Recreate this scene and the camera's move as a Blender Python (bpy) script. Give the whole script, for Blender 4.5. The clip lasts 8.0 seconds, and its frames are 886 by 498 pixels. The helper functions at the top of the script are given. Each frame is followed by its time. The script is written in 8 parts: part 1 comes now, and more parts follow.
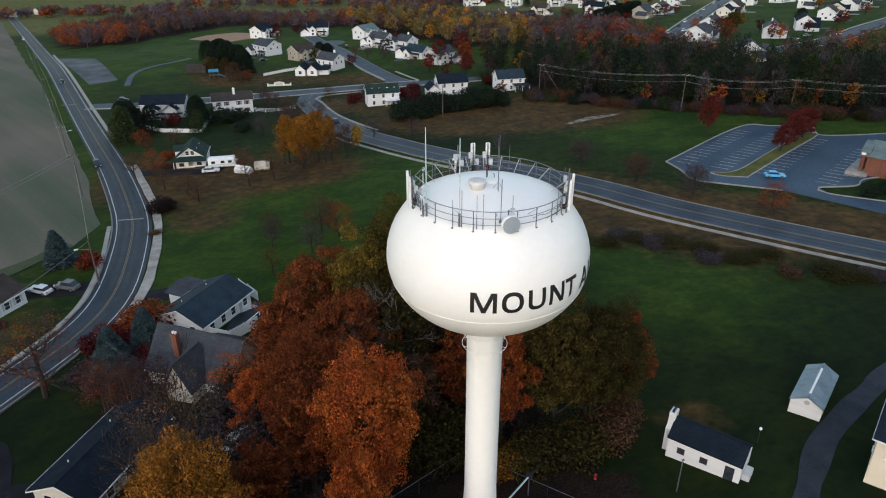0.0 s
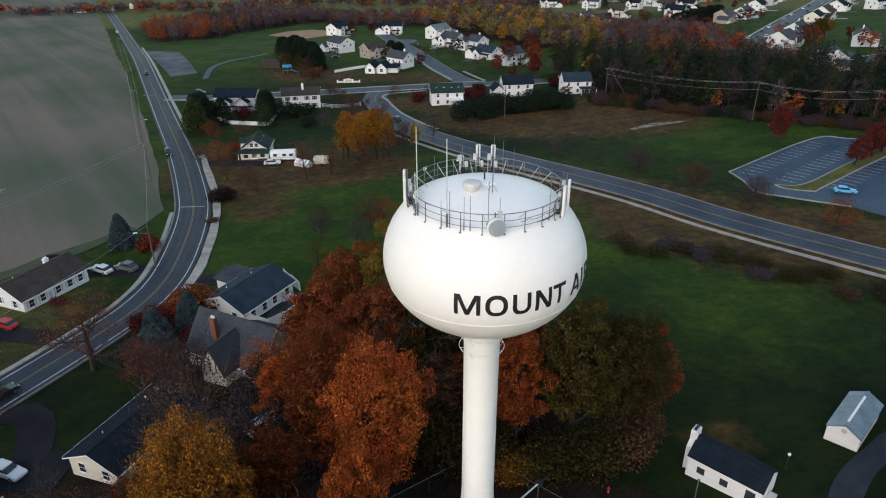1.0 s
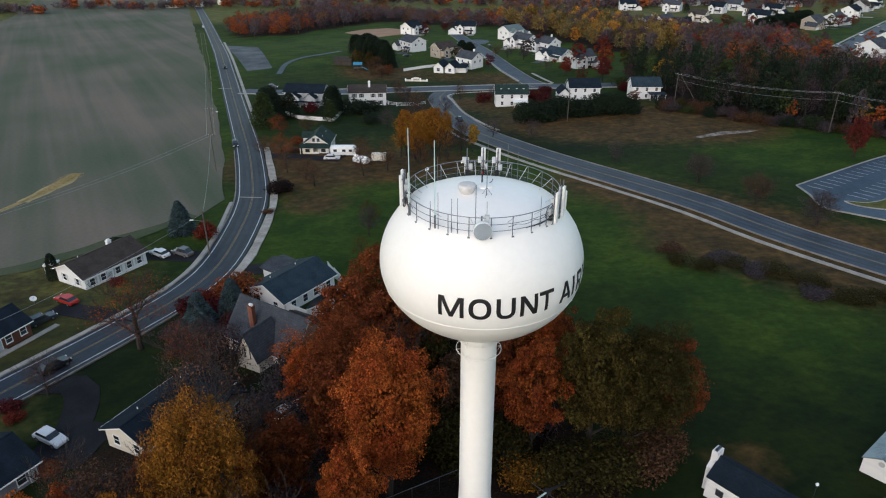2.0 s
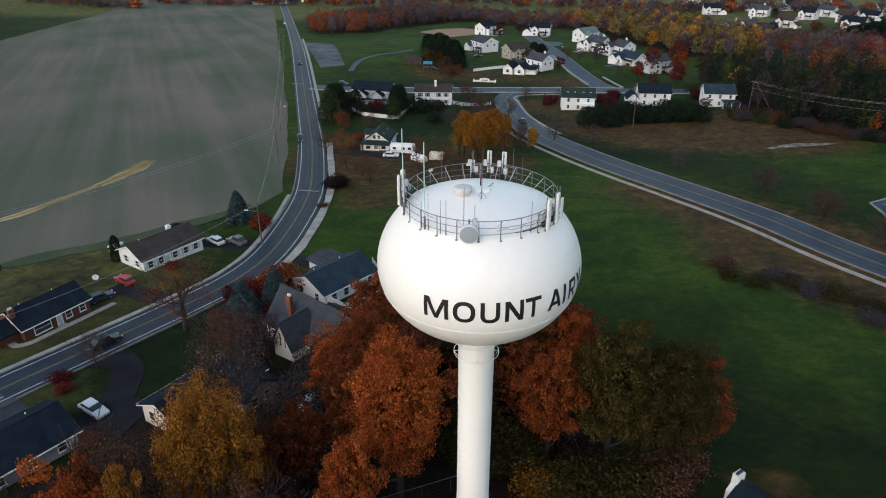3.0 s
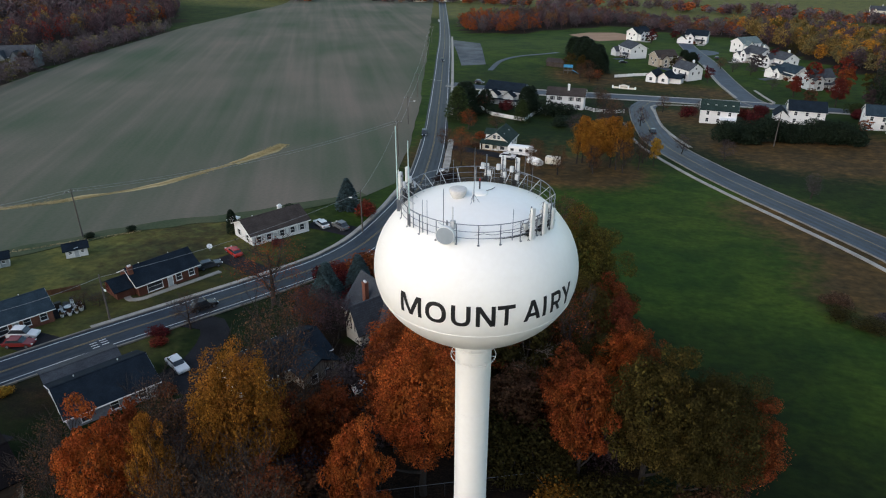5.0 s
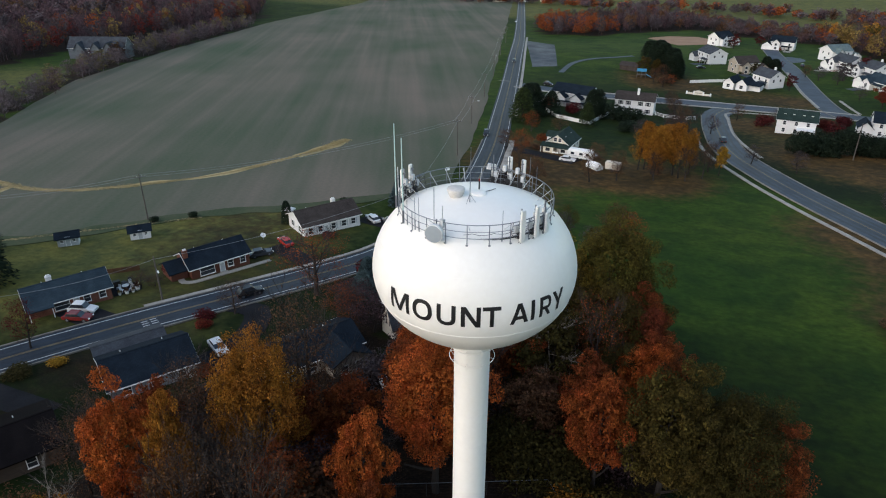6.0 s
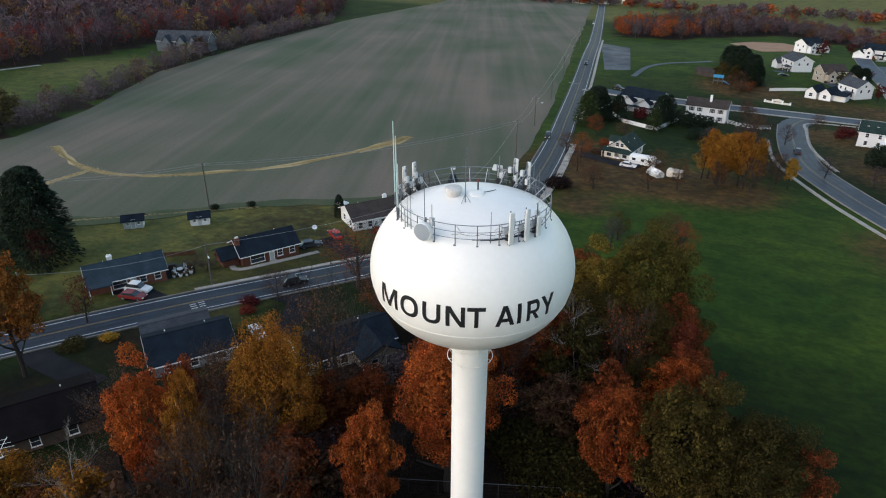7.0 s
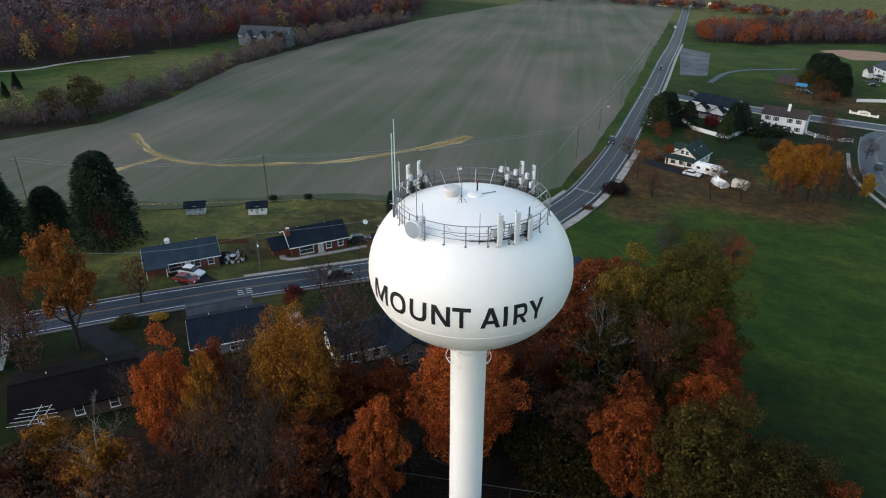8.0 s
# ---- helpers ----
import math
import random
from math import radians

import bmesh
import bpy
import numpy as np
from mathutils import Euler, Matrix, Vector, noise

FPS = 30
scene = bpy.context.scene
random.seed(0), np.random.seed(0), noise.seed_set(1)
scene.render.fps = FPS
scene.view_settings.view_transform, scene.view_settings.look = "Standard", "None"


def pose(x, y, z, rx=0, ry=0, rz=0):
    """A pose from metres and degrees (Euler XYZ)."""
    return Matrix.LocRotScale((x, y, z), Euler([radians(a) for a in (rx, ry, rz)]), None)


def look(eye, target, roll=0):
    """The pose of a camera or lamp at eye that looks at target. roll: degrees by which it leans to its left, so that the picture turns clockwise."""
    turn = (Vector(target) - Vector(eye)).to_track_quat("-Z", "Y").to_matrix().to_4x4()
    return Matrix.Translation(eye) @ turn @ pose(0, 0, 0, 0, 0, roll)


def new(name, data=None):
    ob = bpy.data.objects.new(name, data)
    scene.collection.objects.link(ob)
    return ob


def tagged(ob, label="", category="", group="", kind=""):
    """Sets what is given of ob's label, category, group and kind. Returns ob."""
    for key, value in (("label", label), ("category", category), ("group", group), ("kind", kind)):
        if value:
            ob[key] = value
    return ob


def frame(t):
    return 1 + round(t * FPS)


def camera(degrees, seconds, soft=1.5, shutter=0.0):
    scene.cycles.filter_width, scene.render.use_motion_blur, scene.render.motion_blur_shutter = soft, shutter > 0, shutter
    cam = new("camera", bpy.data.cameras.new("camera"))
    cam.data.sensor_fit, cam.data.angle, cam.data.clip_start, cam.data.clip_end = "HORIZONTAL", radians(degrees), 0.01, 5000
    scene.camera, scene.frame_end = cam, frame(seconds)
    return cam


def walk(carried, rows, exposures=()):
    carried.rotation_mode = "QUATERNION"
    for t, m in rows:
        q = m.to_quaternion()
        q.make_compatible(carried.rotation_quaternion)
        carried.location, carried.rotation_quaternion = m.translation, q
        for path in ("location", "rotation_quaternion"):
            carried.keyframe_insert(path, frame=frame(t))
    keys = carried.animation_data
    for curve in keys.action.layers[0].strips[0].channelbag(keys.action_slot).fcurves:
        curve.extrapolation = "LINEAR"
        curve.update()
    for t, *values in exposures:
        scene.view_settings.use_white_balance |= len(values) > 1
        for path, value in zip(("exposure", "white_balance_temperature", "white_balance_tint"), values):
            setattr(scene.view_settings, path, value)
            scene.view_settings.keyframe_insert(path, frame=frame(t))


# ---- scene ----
cam = camera(65.3, 8.0, soft=1.1)
METRES, EYE, TILT, LEAN, TURN = 38.4, 54.0, 0.0, 0.0, 0.0
ROWS = [
    (0.0, 0.0, 0.0, 0.0, -0.05, -27.02, 0.1),
    (0.5, 0.0633, -0.0006, 0.0005, 3.17, -27.0, 0.1),
    (1.0, 0.1267, 0.0023, 0.0016, 6.38, -26.99, 0.09),
    (1.5, 0.1897, 0.0089, 0.0032, 9.59, -26.98, 0.09),
    (3.0, 0.3748, 0.0495, 0.0097, 19.35, -26.95, 0.06),
    (3.5, 0.4335, 0.0698, 0.0108, 22.6, -26.94, 0.05),
    (4.0, 0.4909, 0.0928, 0.0118, 25.84, -26.94, 0.01),
    (4.5, 0.5466, 0.1189, 0.013, 29.09, -26.92, -0.02),
    (6.0, 0.7043, 0.2174, 0.0128, 38.92, -26.92, -0.07),
    (6.5, 0.7533, 0.2556, 0.0131, 42.17, -26.93, -0.1),
    (7.0, 0.7999, 0.297, 0.0132, 45.43, -26.93, -0.1),
    (7.5, 0.8442, 0.3404, 0.0143, 48.7, -26.95, -0.12),
    (8.0, 0.8857, 0.3866, 0.0147, 51.98, -26.95, -0.13),
]
walk(cam, [(t, pose(0, 0, EYE, TILT, LEAN, TURN) @ pose(METRES * x, METRES * y, METRES * z, 90 + pitch, roll, yaw)) for t, x, y, z, yaw, pitch, roll in ROWS], [(0.0, 0.74), (3.5, 0.76), (6.0, 0.84), (8.0, 0.95)])

# ---------------------------------------------------------------- world, sun
SUN_AZ = radians(255.0)      # compass angle of the sun in the plan, from +x towards +y
SUN_EL = radians(16.0)
world = bpy.data.worlds.new("evening_sky")
scene.world = world
world.use_nodes = True
wn = world.node_tree.nodes
sky = wn.new("ShaderNodeTexSky")
sky.sky_type, sky.sun_disc = "NISHITA", False
sky.sun_elevation, sky.sun_rotation = SUN_EL, radians(90) - SUN_AZ
sky.air_density, sky.dust_density, sky.ozone_density = 1.3, 0.5, 1.3
wn["Background"].inputs["Strength"].default_value = 0.15
world.node_tree.links.new(sky.outputs["Color"], wn["Background"].inputs["Color"])
sun = new("sun", bpy.data.lights.new("sun", "SUN"))
sun.data.energy, sun.data.angle, sun.data.color = 1.75, radians(90.0), (1.0, 0.85, 0.79)
sun_dir = Vector((math.cos(SUN_AZ) * math.cos(SUN_EL), math.sin(SUN_AZ) * math.cos(SUN_EL), math.sin(SUN_EL)))
sun.matrix_world = look(sun_dir * 400, (0, 0, 0))


# ---------------------------------------------------------------- materials
def material(name, a, b, scale=1.0, rough=0.7, fine=12.0, bump=0.2, metal=0.0, detail=4.0, stretch=(1, 1, 1), spec=0.4, amount=1.0, contrast=(0.35, 0.65)):
    """Two colours mixed by a coarse and a fine noise, with fine relief."""
    m = bpy.data.materials.new(name)
    m.use_nodes = True
    n, l = m.node_tree.nodes, m.node_tree.links
    bs = n["Principled BSDF"]
    co = n.new("ShaderNodeTexCoord")
    mp = n.new("ShaderNodeMapping")
    mp.inputs["Scale"].default_value = stretch
    l.new(co.outputs["Object"], mp.inputs["Vector"])
    big, small = n.new("ShaderNodeTexNoise"), n.new("ShaderNodeTexNoise")
    big.inputs["Scale"].default_value, big.inputs["Detail"].default_value = scale, detail
    small.inputs["Scale"].default_value, small.inputs["Detail"].default_value = fine, 3.0
    l.new(mp.outputs["Vector"], big.inputs["Vector"])
    l.new(mp.outputs["Vector"], small.inputs["Vector"])
    mixf = n.new("ShaderNodeMix")
    mixf.inputs[0].default_value = 0.4
    l.new(big.outputs["Fac"], mixf.inputs[2])
    l.new(small.outputs["Fac"], mixf.inputs[3])
    ramp = n.new("ShaderNodeValToRGB")
    ramp.color_ramp.elements[0].position, ramp.color_ramp.elements[1].position = contrast
    ramp.color_ramp.elements[0].color, ramp.color_ramp.elements[1].color = (*a, 1), (*b, 1)
    l.new(mixf.outputs[0], ramp.inputs["Fac"])
    l.new(ramp.outputs["Color"], bs.inputs["Base Color"])
    bs.inputs["Roughness"].default_value = rough
    bs.inputs["Metallic"].default_value = metal
    bs.inputs["Specular IOR Level"].default_value = spec
    if bump:
        bp = n.new("ShaderNodeBump")
        bp.inputs["Strength"].default_value, bp.inputs["Distance"].default_value = bump, 0.05
        l.new(small.outputs["Fac"], bp.inputs["Height"])
        l.new(bp.outputs["Normal"], bs.inputs["Normal"])
    return m


def shingles(name, a, b, row=0.16, width=0.34, rough=0.75):
    """Courses of roofing tabs, with streaks of weather."""
    m = material(name, a, b, 0.5, rough, 9.0, 0.25, spec=0.08)
    n, l = m.node_tree.nodes, m.node_tree.links
    co = n.new("ShaderNodeTexCoord")
    br = n.new("ShaderNodeTexBrick")
    br.inputs["Scale"].default_value = 1.0
    br.inputs["Brick Width"].default_value, br.inputs["Row Height"].default_value = width, row
    br.inputs["Mortar Size"].default_value = 0.012
    br.inputs["Color1"].default_value, br.inputs["Color2"].default_value, br.inputs["Mortar"].default_value = (1, 1, 1, 1), (0.72, 0.72, 0.72, 1), (0.45, 0.45, 0.45, 1)
    l.new(co.outputs["Object"], br.inputs["Vector"])
    mul = n.new("ShaderNodeMix")
    mul.data_type, mul.blend_type = "RGBA", "MULTIPLY"
    mul.inputs[0].default_value = 0.8
    bs = n["Principled BSDF"]
    src = bs.inputs["Base Color"].links[0].from_socket
    l.new(src, mul.inputs[6])
    l.new(br.outputs["Color"], mul.inputs[7])
    l.new(mul.outputs[2], bs.inputs["Base Color"])
    return m


def foliage(name, by_object):
    """Leaves: the colour of the object (or of the tree, stored on its leaves), varied leaf by leaf and clump by clump."""
    m = bpy.data.materials.new(name)
    m.use_nodes = True
    n, l = m.node_tree.nodes, m.node_tree.links
    bs = n["Principled BSDF"]
    if by_object:
        tint = n.new("ShaderNodeObjectInfo").outputs["Color"]
    else:
        at = n.new("ShaderNodeAttribute")
        at.attribute_name = "tint"
        tint = at.outputs["Color"]
    geo = n.new("ShaderNodeNewGeometry")
    co = n.new("ShaderNodeTexCoord")
    no = n.new("ShaderNodeTexNoise")
    no.inputs["Scale"].default_value, no.inputs["Detail"].default_value = 0.45, 3.0
    l.new(co.outputs["Object"], no.inputs["Vector"])
    hs = n.new("ShaderNodeHueSaturation")
    r1 = n.new("ShaderNodeMapRange")
    r1.inputs["To Min"].default_value, r1.inputs["To Max"].default_value = 0.475, 0.525
    l.new(no.outputs["Fac"], r1.inputs["Value"])
    r2 = n.new("ShaderNodeMapRange")
    r2.inputs["To Min"].default_value, r2.inputs["To Max"].default_value = 0.48, 1.42
    l.new(geo.outputs["Random Per Island"], r2.inputs["Value"])
    clump = n.new("ShaderNodeTexNoise")
    clump.inputs["Scale"].default_value, clump.inputs["Detail"].default_value = 1.1, 2.0
    l.new(co.outputs["Object"], clump.inputs["Vector"])
    r3 = n.new("ShaderNodeMapRange")
    r3.inputs["From Min"].default_value, r3.inputs["From Max"].default_value = 0.3, 0.7
    r3.inputs["To Min"].default_value, r3.inputs["To Max"].default_value = 0.50, 1.50
    l.new(clump.outputs["Fac"], r3.inputs["Value"])
    both = n.new("ShaderNodeMath")
    both.operation = "MULTIPLY"
    l.new(r2.outputs["Result"], both.inputs[0])
    l.new(r3.outputs["Result"], both.inputs[1])
    l.new(r1.outputs["Result"], hs.inputs["Hue"])
    l.new(both.outputs[0], hs.inputs["Value"])
    l.new(tint, hs.inputs["Color"])
    l.new(hs.outputs["Color"], bs.inputs["Base Color"])
    bs.inputs["Roughness"].default_value = 0.8
    bs.inputs["Specular IOR Level"].default_value = 0.1
    tr = n.new("ShaderNodeBsdfTranslucent")
    l.new(hs.outputs["Color"], tr.inputs["Color"])
    mx = n.new("ShaderNodeMixShader")
    mx.inputs[0].default_value = 0.25
    l.new(bs.outputs["BSDF"], mx.inputs[1])
    l.new(tr.outputs["BSDF"], mx.inputs[2])
    l.new(mx.outputs["Shader"], n["Material Output"].inputs["Surface"])
    return m


M_TANK = material("tank_paint", (0.84, 0.815, 0.775), (0.88, 0.86, 0.825), 0.35, 0.42, 3.0, 0.03, spec=0.35)
M_LETTER = material("letter_paint", (0.012, 0.012, 0.013), (0.02, 0.02, 0.021), 2.0, 0.45, 9.0, 0.05)
M_STEEL = material("galvanised_steel", (0.12, 0.13, 0.15), (0.24, 0.255, 0.285), 4.0, 0.45, 30.0, 0.1, metal=0.6)
M_WIRE = material("bright_aluminium_wire", (0.20, 0.21, 0.22), (0.28, 0.29, 0.30), 1.0, 0.5, 8.0, 0.0)
M_PANEL = material("antenna_housing", (0.72, 0.72, 0.70), (0.80, 0.80, 0.78), 1.0, 0.5, 8.0, 0.05)
M_VENT = material("weathered_vent_paint", (0.50, 0.475, 0.45), (0.66, 0.635, 0.61), 1.5, 0.6, 8.0, 0.1)
M_RADIO = material("radio_casing", (0.42, 0.43, 0.44), (0.55, 0.56, 0.57), 2.0, 0.5, 12.0, 0.1)
M_DISH = material("dish_cover", (0.30, 0.34, 0.38), (0.34, 0.38, 0.42), 1.0, 0.6, 2.0, 0.0)
M_WHIP = material("whip_fibreglass", (0.42, 0.58, 0.56), (0.55, 0.68, 0.66), 1.0, 0.5, 8.0, 0.05)
M_CABLE = material("black_cable", (0.015, 0.015, 0.016), (0.03, 0.03, 0.032), 3.0, 0.6, 20.0, 0.1)
M_RED = material("red_beacon_glass", (0.20, 0.015, 0.012), (0.30, 0.02, 0.016), 3.0, 0.2, 20.0, 0.0)
# two copies of one asphalt: the paler M_ASPHALT has grazing sky sheen in its colour
M_ASPHALT_MAIN = material("asphalt_without_sheen", (0.007, 0.012, 0.021), (0.022, 0.033, 0.052), 0.22, 0.65, 3.0, 0.25, spec=0.3)
M_ASPHALT = material("asphalt", (0.016, 0.024, 0.040), (0.046, 0.062, 0.092), 0.22, 0.65, 3.0, 0.25, spec=0.3)
# car park asphalt, with the sky's blue reflection painted into its base colour
M_ASPHALT_DARK = material("sky_tinted_asphalt", (0.012, 0.028, 0.052), (0.042, 0.070, 0.108), 0.06, 0.6, 1.2, 0.25, spec=0.3)
M_TRACK = material("worn_asphalt", (0.008, 0.012, 0.020), (0.024, 0.032, 0.047), 0.3, 0.6, 2.0, 0.2, stretch=(1, 1, 1), spec=0.3)
M_BROWN_WALL = material("dark_brown_siding", (0.050, 0.036, 0.028), (0.085, 0.064, 0.050), 0.6, 0.8, 7.0, 0.1, stretch=(0.3, 0.3, 3))
M_HEADLAND = material("grassy_headland", (0.040, 0.060, 0.030), (0.075, 0.082, 0.048), 0.15, 0.95, 1.5, 0.4, spec=0.1)
M_DRIVE = material("driveway_asphalt", (0.010, 0.010, 0.013), (0.022, 0.022, 0.026), 0.3, 0.9, 5.0, 0.3, spec=0.1)
M_GRAVEL = material("gravel", (0.006, 0.010, 0.016), (0.026, 0.033, 0.046), 0.35, 0.9, 6.0, 0.5)
M_CONCRETE = material("concrete", (0.22, 0.205, 0.185), (0.36, 0.34, 0.31), 0.5, 0.85, 5.0, 0.3)
M_KERB = material("weathered_kerb", (0.13, 0.12, 0.108), (0.24, 0.225, 0.20), 0.5, 0.9, 5.0, 0.3)
M_LOT = material("worn_pale_asphalt", (0.022, 0.030, 0.042), (0.12, 0.13, 0.145), 0.09, 0.8, 1.2, 0.2, contrast=(0.42, 0.72))
M_VERGE = material("gravelly_verge", (0.20, 0.18, 0.16), (0.42, 0.39, 0.35), 0.45, 0.9, 3.0, 0.5)
M_YELLOW = material("yellow_line_paint", (0.15, 0.11, 0.05), (0.24, 0.17, 0.075), 0.6, 0.7, 5.0, 0.1)
M_WHITE_LINE = material("white_line_paint", (0.42, 0.43, 0.44), (0.62, 0.62, 0.62), 0.6, 0.7, 5.0, 0.1)
M_SWALE = material("dry_tall_grass", (0.247, 0.198, 0.088), (0.481, 0.372, 0.198), 0.06, 0.95, 1.2, 0.6)
M_SAND = material("sandy_spoil", (0.085, 0.060, 0.042), (0.40, 0.36, 0.32), 0.35, 0.95, 1.6, 0.4, contrast=(0.4, 0.7))
M_BALL = material("infield_dirt", (0.24, 0.135, 0.080), (0.31, 0.185, 0.115), 0.1, 0.95, 2.0, 0.3)
M_WHITE = material("white_siding", (0.66, 0.66, 0.66), (0.76, 0.75, 0.74), 0.6, 0.6, 7.0, 0.1, stretch=(0.3, 0.3, 3))
M_CREAM = material("cream_siding", (0.60, 0.55, 0.46), (0.70, 0.65, 0.56), 0.6, 0.6, 7.0, 0.1, stretch=(0.3, 0.3, 3))
M_GREY = material("grey_siding", (0.38, 0.40, 0.41), (0.48, 0.50, 0.51), 0.6, 0.65, 7.0, 0.1, stretch=(0.3, 0.3, 3))
M_TAN = material("tan_siding", (0.34, 0.29, 0.23), (0.43, 0.38, 0.31), 0.6, 0.65, 7.0, 0.1, stretch=(0.3, 0.3, 3))
M_YELLOW_WALL = material("yellow_render", (0.66, 0.57, 0.44), (0.74, 0.65, 0.52), 0.5, 0.8, 6.0, 0.2)
M_STONE = material("grey_stone", (0.17, 0.18, 0.20), (0.28, 0.29, 0.31), 0.6, 0.8, 4.0, 0.3)
M_BRICK = shingles("red_brick", (0.17, 0.068, 0.046), (0.25, 0.11, 0.077), 0.075, 0.22)
M_SLATE_WALL = material("slate_grey_siding", (0.085, 0.098, 0.115), (0.14, 0.155, 0.175), 0.6, 0.75, 5.0, 0.15, stretch=(0.3, 0.3, 3))
M_BOARD = material("rusty_brown_boards", (0.060, 0.030, 0.014), (0.115, 0.058, 0.028), 1.2, 0.85, 8.0, 0.3, stretch=(1, 1, 0.3))
M_TRIM = material("white_trim", (0.74, 0.74, 0.73), (0.82, 0.82, 0.81), 1.0, 0.5, 9.0, 0.05)
M_GLASS = material("window_glass", (0.020, 0.024, 0.03), (0.045, 0.05, 0.06), 1.2, 0.08, 4.0, 0.0, spec=0.7)
M_ROOF_DARK = shingles("charcoal_shingle", (0.008, 0.0135, 0.021), (0.017, 0.027, 0.040), rough=0.92)
M_ROOF_BLACK = shingles("blackish_brown_shingle", (0.004, 0.0035, 0.0045), (0.010, 0.008, 0.009), rough=0.92)
M_ROOF_TEAL = shingles("slate_blue_shingle", (0.018, 0.032, 0.046), (0.038, 0.060, 0.080))
M_ROOF_GREY = shingles("weathered_grey_shingle", (0.044, 0.050, 0.060), (0.080, 0.089, 0.104))
M_ROOF_BROWN = shingles("brown_shingle", (0.040, 0.032, 0.030), (0.072, 0.060, 0.055))
M_ROOF_GREEN = shingles("dark_green_shingle", (0.016, 0.030, 0.027), (0.034, 0.056, 0.050))
M_ROOF_PALE = shingles("pale_teal_shingle", (0.11, 0.155, 0.16), (0.17, 0.22, 0.225))
M_ROOF_METAL = material("standing_seam_metal", (0.11, 0.15, 0.185), (0.22, 0.275, 0.32), 0.5, 0.42, 5.0, 0.05, metal=0.3)
M_BARK = material("bark", (0.014, 0.011, 0.010), (0.034, 0.027, 0.023), 1.5, 0.9, 12.0, 0.6, stretch=(1, 1, 0.3))
M_BARE = material("grey_twig_bark", (0.018, 0.0125, 0.011), (0.040, 0.029, 0.025), 1.5, 0.9, 12.0, 0.4, stretch=(1, 1, 0.3))
M_POLE = material("weathered_pole_wood", (0.055, 0.048, 0.042), (0.11, 0.098, 0.088), 1.5, 0.85, 9.0, 0.3, stretch=(1, 1, 0.15))
M_TYRE = material("tyre_rubber", (0.012, 0.012, 0.013), (0.025, 0.025, 0.026), 3.0, 0.8, 20.0, 0.2)
M_LEAF = foliage("leaves", True)
M_WOODS = foliage("woodland_leaves", False)
M_FENCE = material("white_vinyl", (0.66, 0.66, 0.65), (0.76, 0.76, 0.75), 1.0, 0.5, 9.0, 0.05)


# ---------------------------------------------------------------- shape helpers
def bell(x, y, cx, cy, r):
    return math.exp(-((x - cx) ** 2 + (y - cy) ** 2) / r ** 2)


def gz(x, y):
    """Height of the ground: a long slope down to the north-west with a low hilltop under the tower."""
    z = -1.2 + 0.0394 * x - 0.0475 * y + 3 * bell(x, y, 20, 50, 70) - 2.5 * bell(x, y, -40, 285, 70) + 2.5 * bell(x, y, -175, 355, 60)
    return z + max(0.0, math.hypot(x, y) - 850) * 0.06


def mesh_of(name, bm, mat, smooth=False):
    me = bpy.data.meshes.new(name)
    bm.normal_update()
    bm.to_mesh(me)
    bm.free()
    if smooth:
        me.polygons.foreach_set("use_smooth", [True] * len(me.polygons))
    me.materials.append(mat)
    return me


def part(name, bm, mat, parent=None, label="", smooth=False):
    ob = new(name, mesh_of(name, bm, mat, smooth))
    ob.parent = parent
    if label:
        tagged(ob, label)
    return ob


def thing(name, x, y, z, rz=0.0, label="", category="", group="", kind=""):
    ob = new(name)
    ob.matrix_world = pose(x, y, z, 0, 0, rz)
    return tagged(ob, label, category, group, kind)


def box(bm, x0, x1, y0, y1, z0, z1, m=None):
    v = [bm.verts.new((m @ Vector(p)) if m else p) for p in ((x0, y0, z0), (x1, y0, z0), (x1, y1, z0), (x0, y1, z0), (x0, y0, z1), (x1, y0, z1), (x1, y1, z1), (x0, y1, z1))]
    for q in ((3, 2, 1, 0), (4, 5, 6, 7), (0, 1, 5, 4), (1, 2, 6, 5), (2, 3, 7, 6), (3, 0, 4, 7)):
        bm.faces.new([v[i] for i in q])
    return bm


def boxes(*rows):
    bm = bmesh.new()
    for r in rows:
        box(bm, *r)
    return bm


def prism(bm, poly, y0, y1, m=None):
    """A polygon in x and z, pushed through from y0 to y1."""
    a = [bm.verts.new((m @ Vector((x, y0, z))) if m else (x, y0, z)) for x, z in poly]
    b = [bm.verts.new((m @ Vector((x, y1, z))) if m else (x, y1, z)) for x, z in poly]
    bm.faces.new(a)
    bm.faces.new(b[::-1])
    k = len(poly)
    for i in range(k):
        bm.faces.new((a[i], b[i], b[(i + 1) % k], a[(i + 1) % k]))
    return bm


def tube(bm, p0, p1, r0, r1=None, seg=6, caps=True):
    """A tapered round bar from p0 to p1."""
    p0, p1 = Vector(p0), Vector(p1)
    r1 = r0 if r1 is None else r1
    d = (p1 - p0).normalized()
    u = d.orthogonal().normalized()
    w = d.cross(u)
    rings = []
    for p, r in ((p0, r0), (p1, r1)):
        rings.append([bm.verts.new(p + (u * math.cos(t) + w * math.sin(t)) * r) for t in (2 * math.pi * i / seg for i in range(seg))])
    for i in range(seg):
        bm.faces.new((rings[0][i], rings[0][(i + 1) % seg], rings[1][(i + 1) % seg], rings[1][i]))
    if caps:
        bm.faces.new(rings[0][::-1])
        bm.faces.new(rings[1])
    return bm


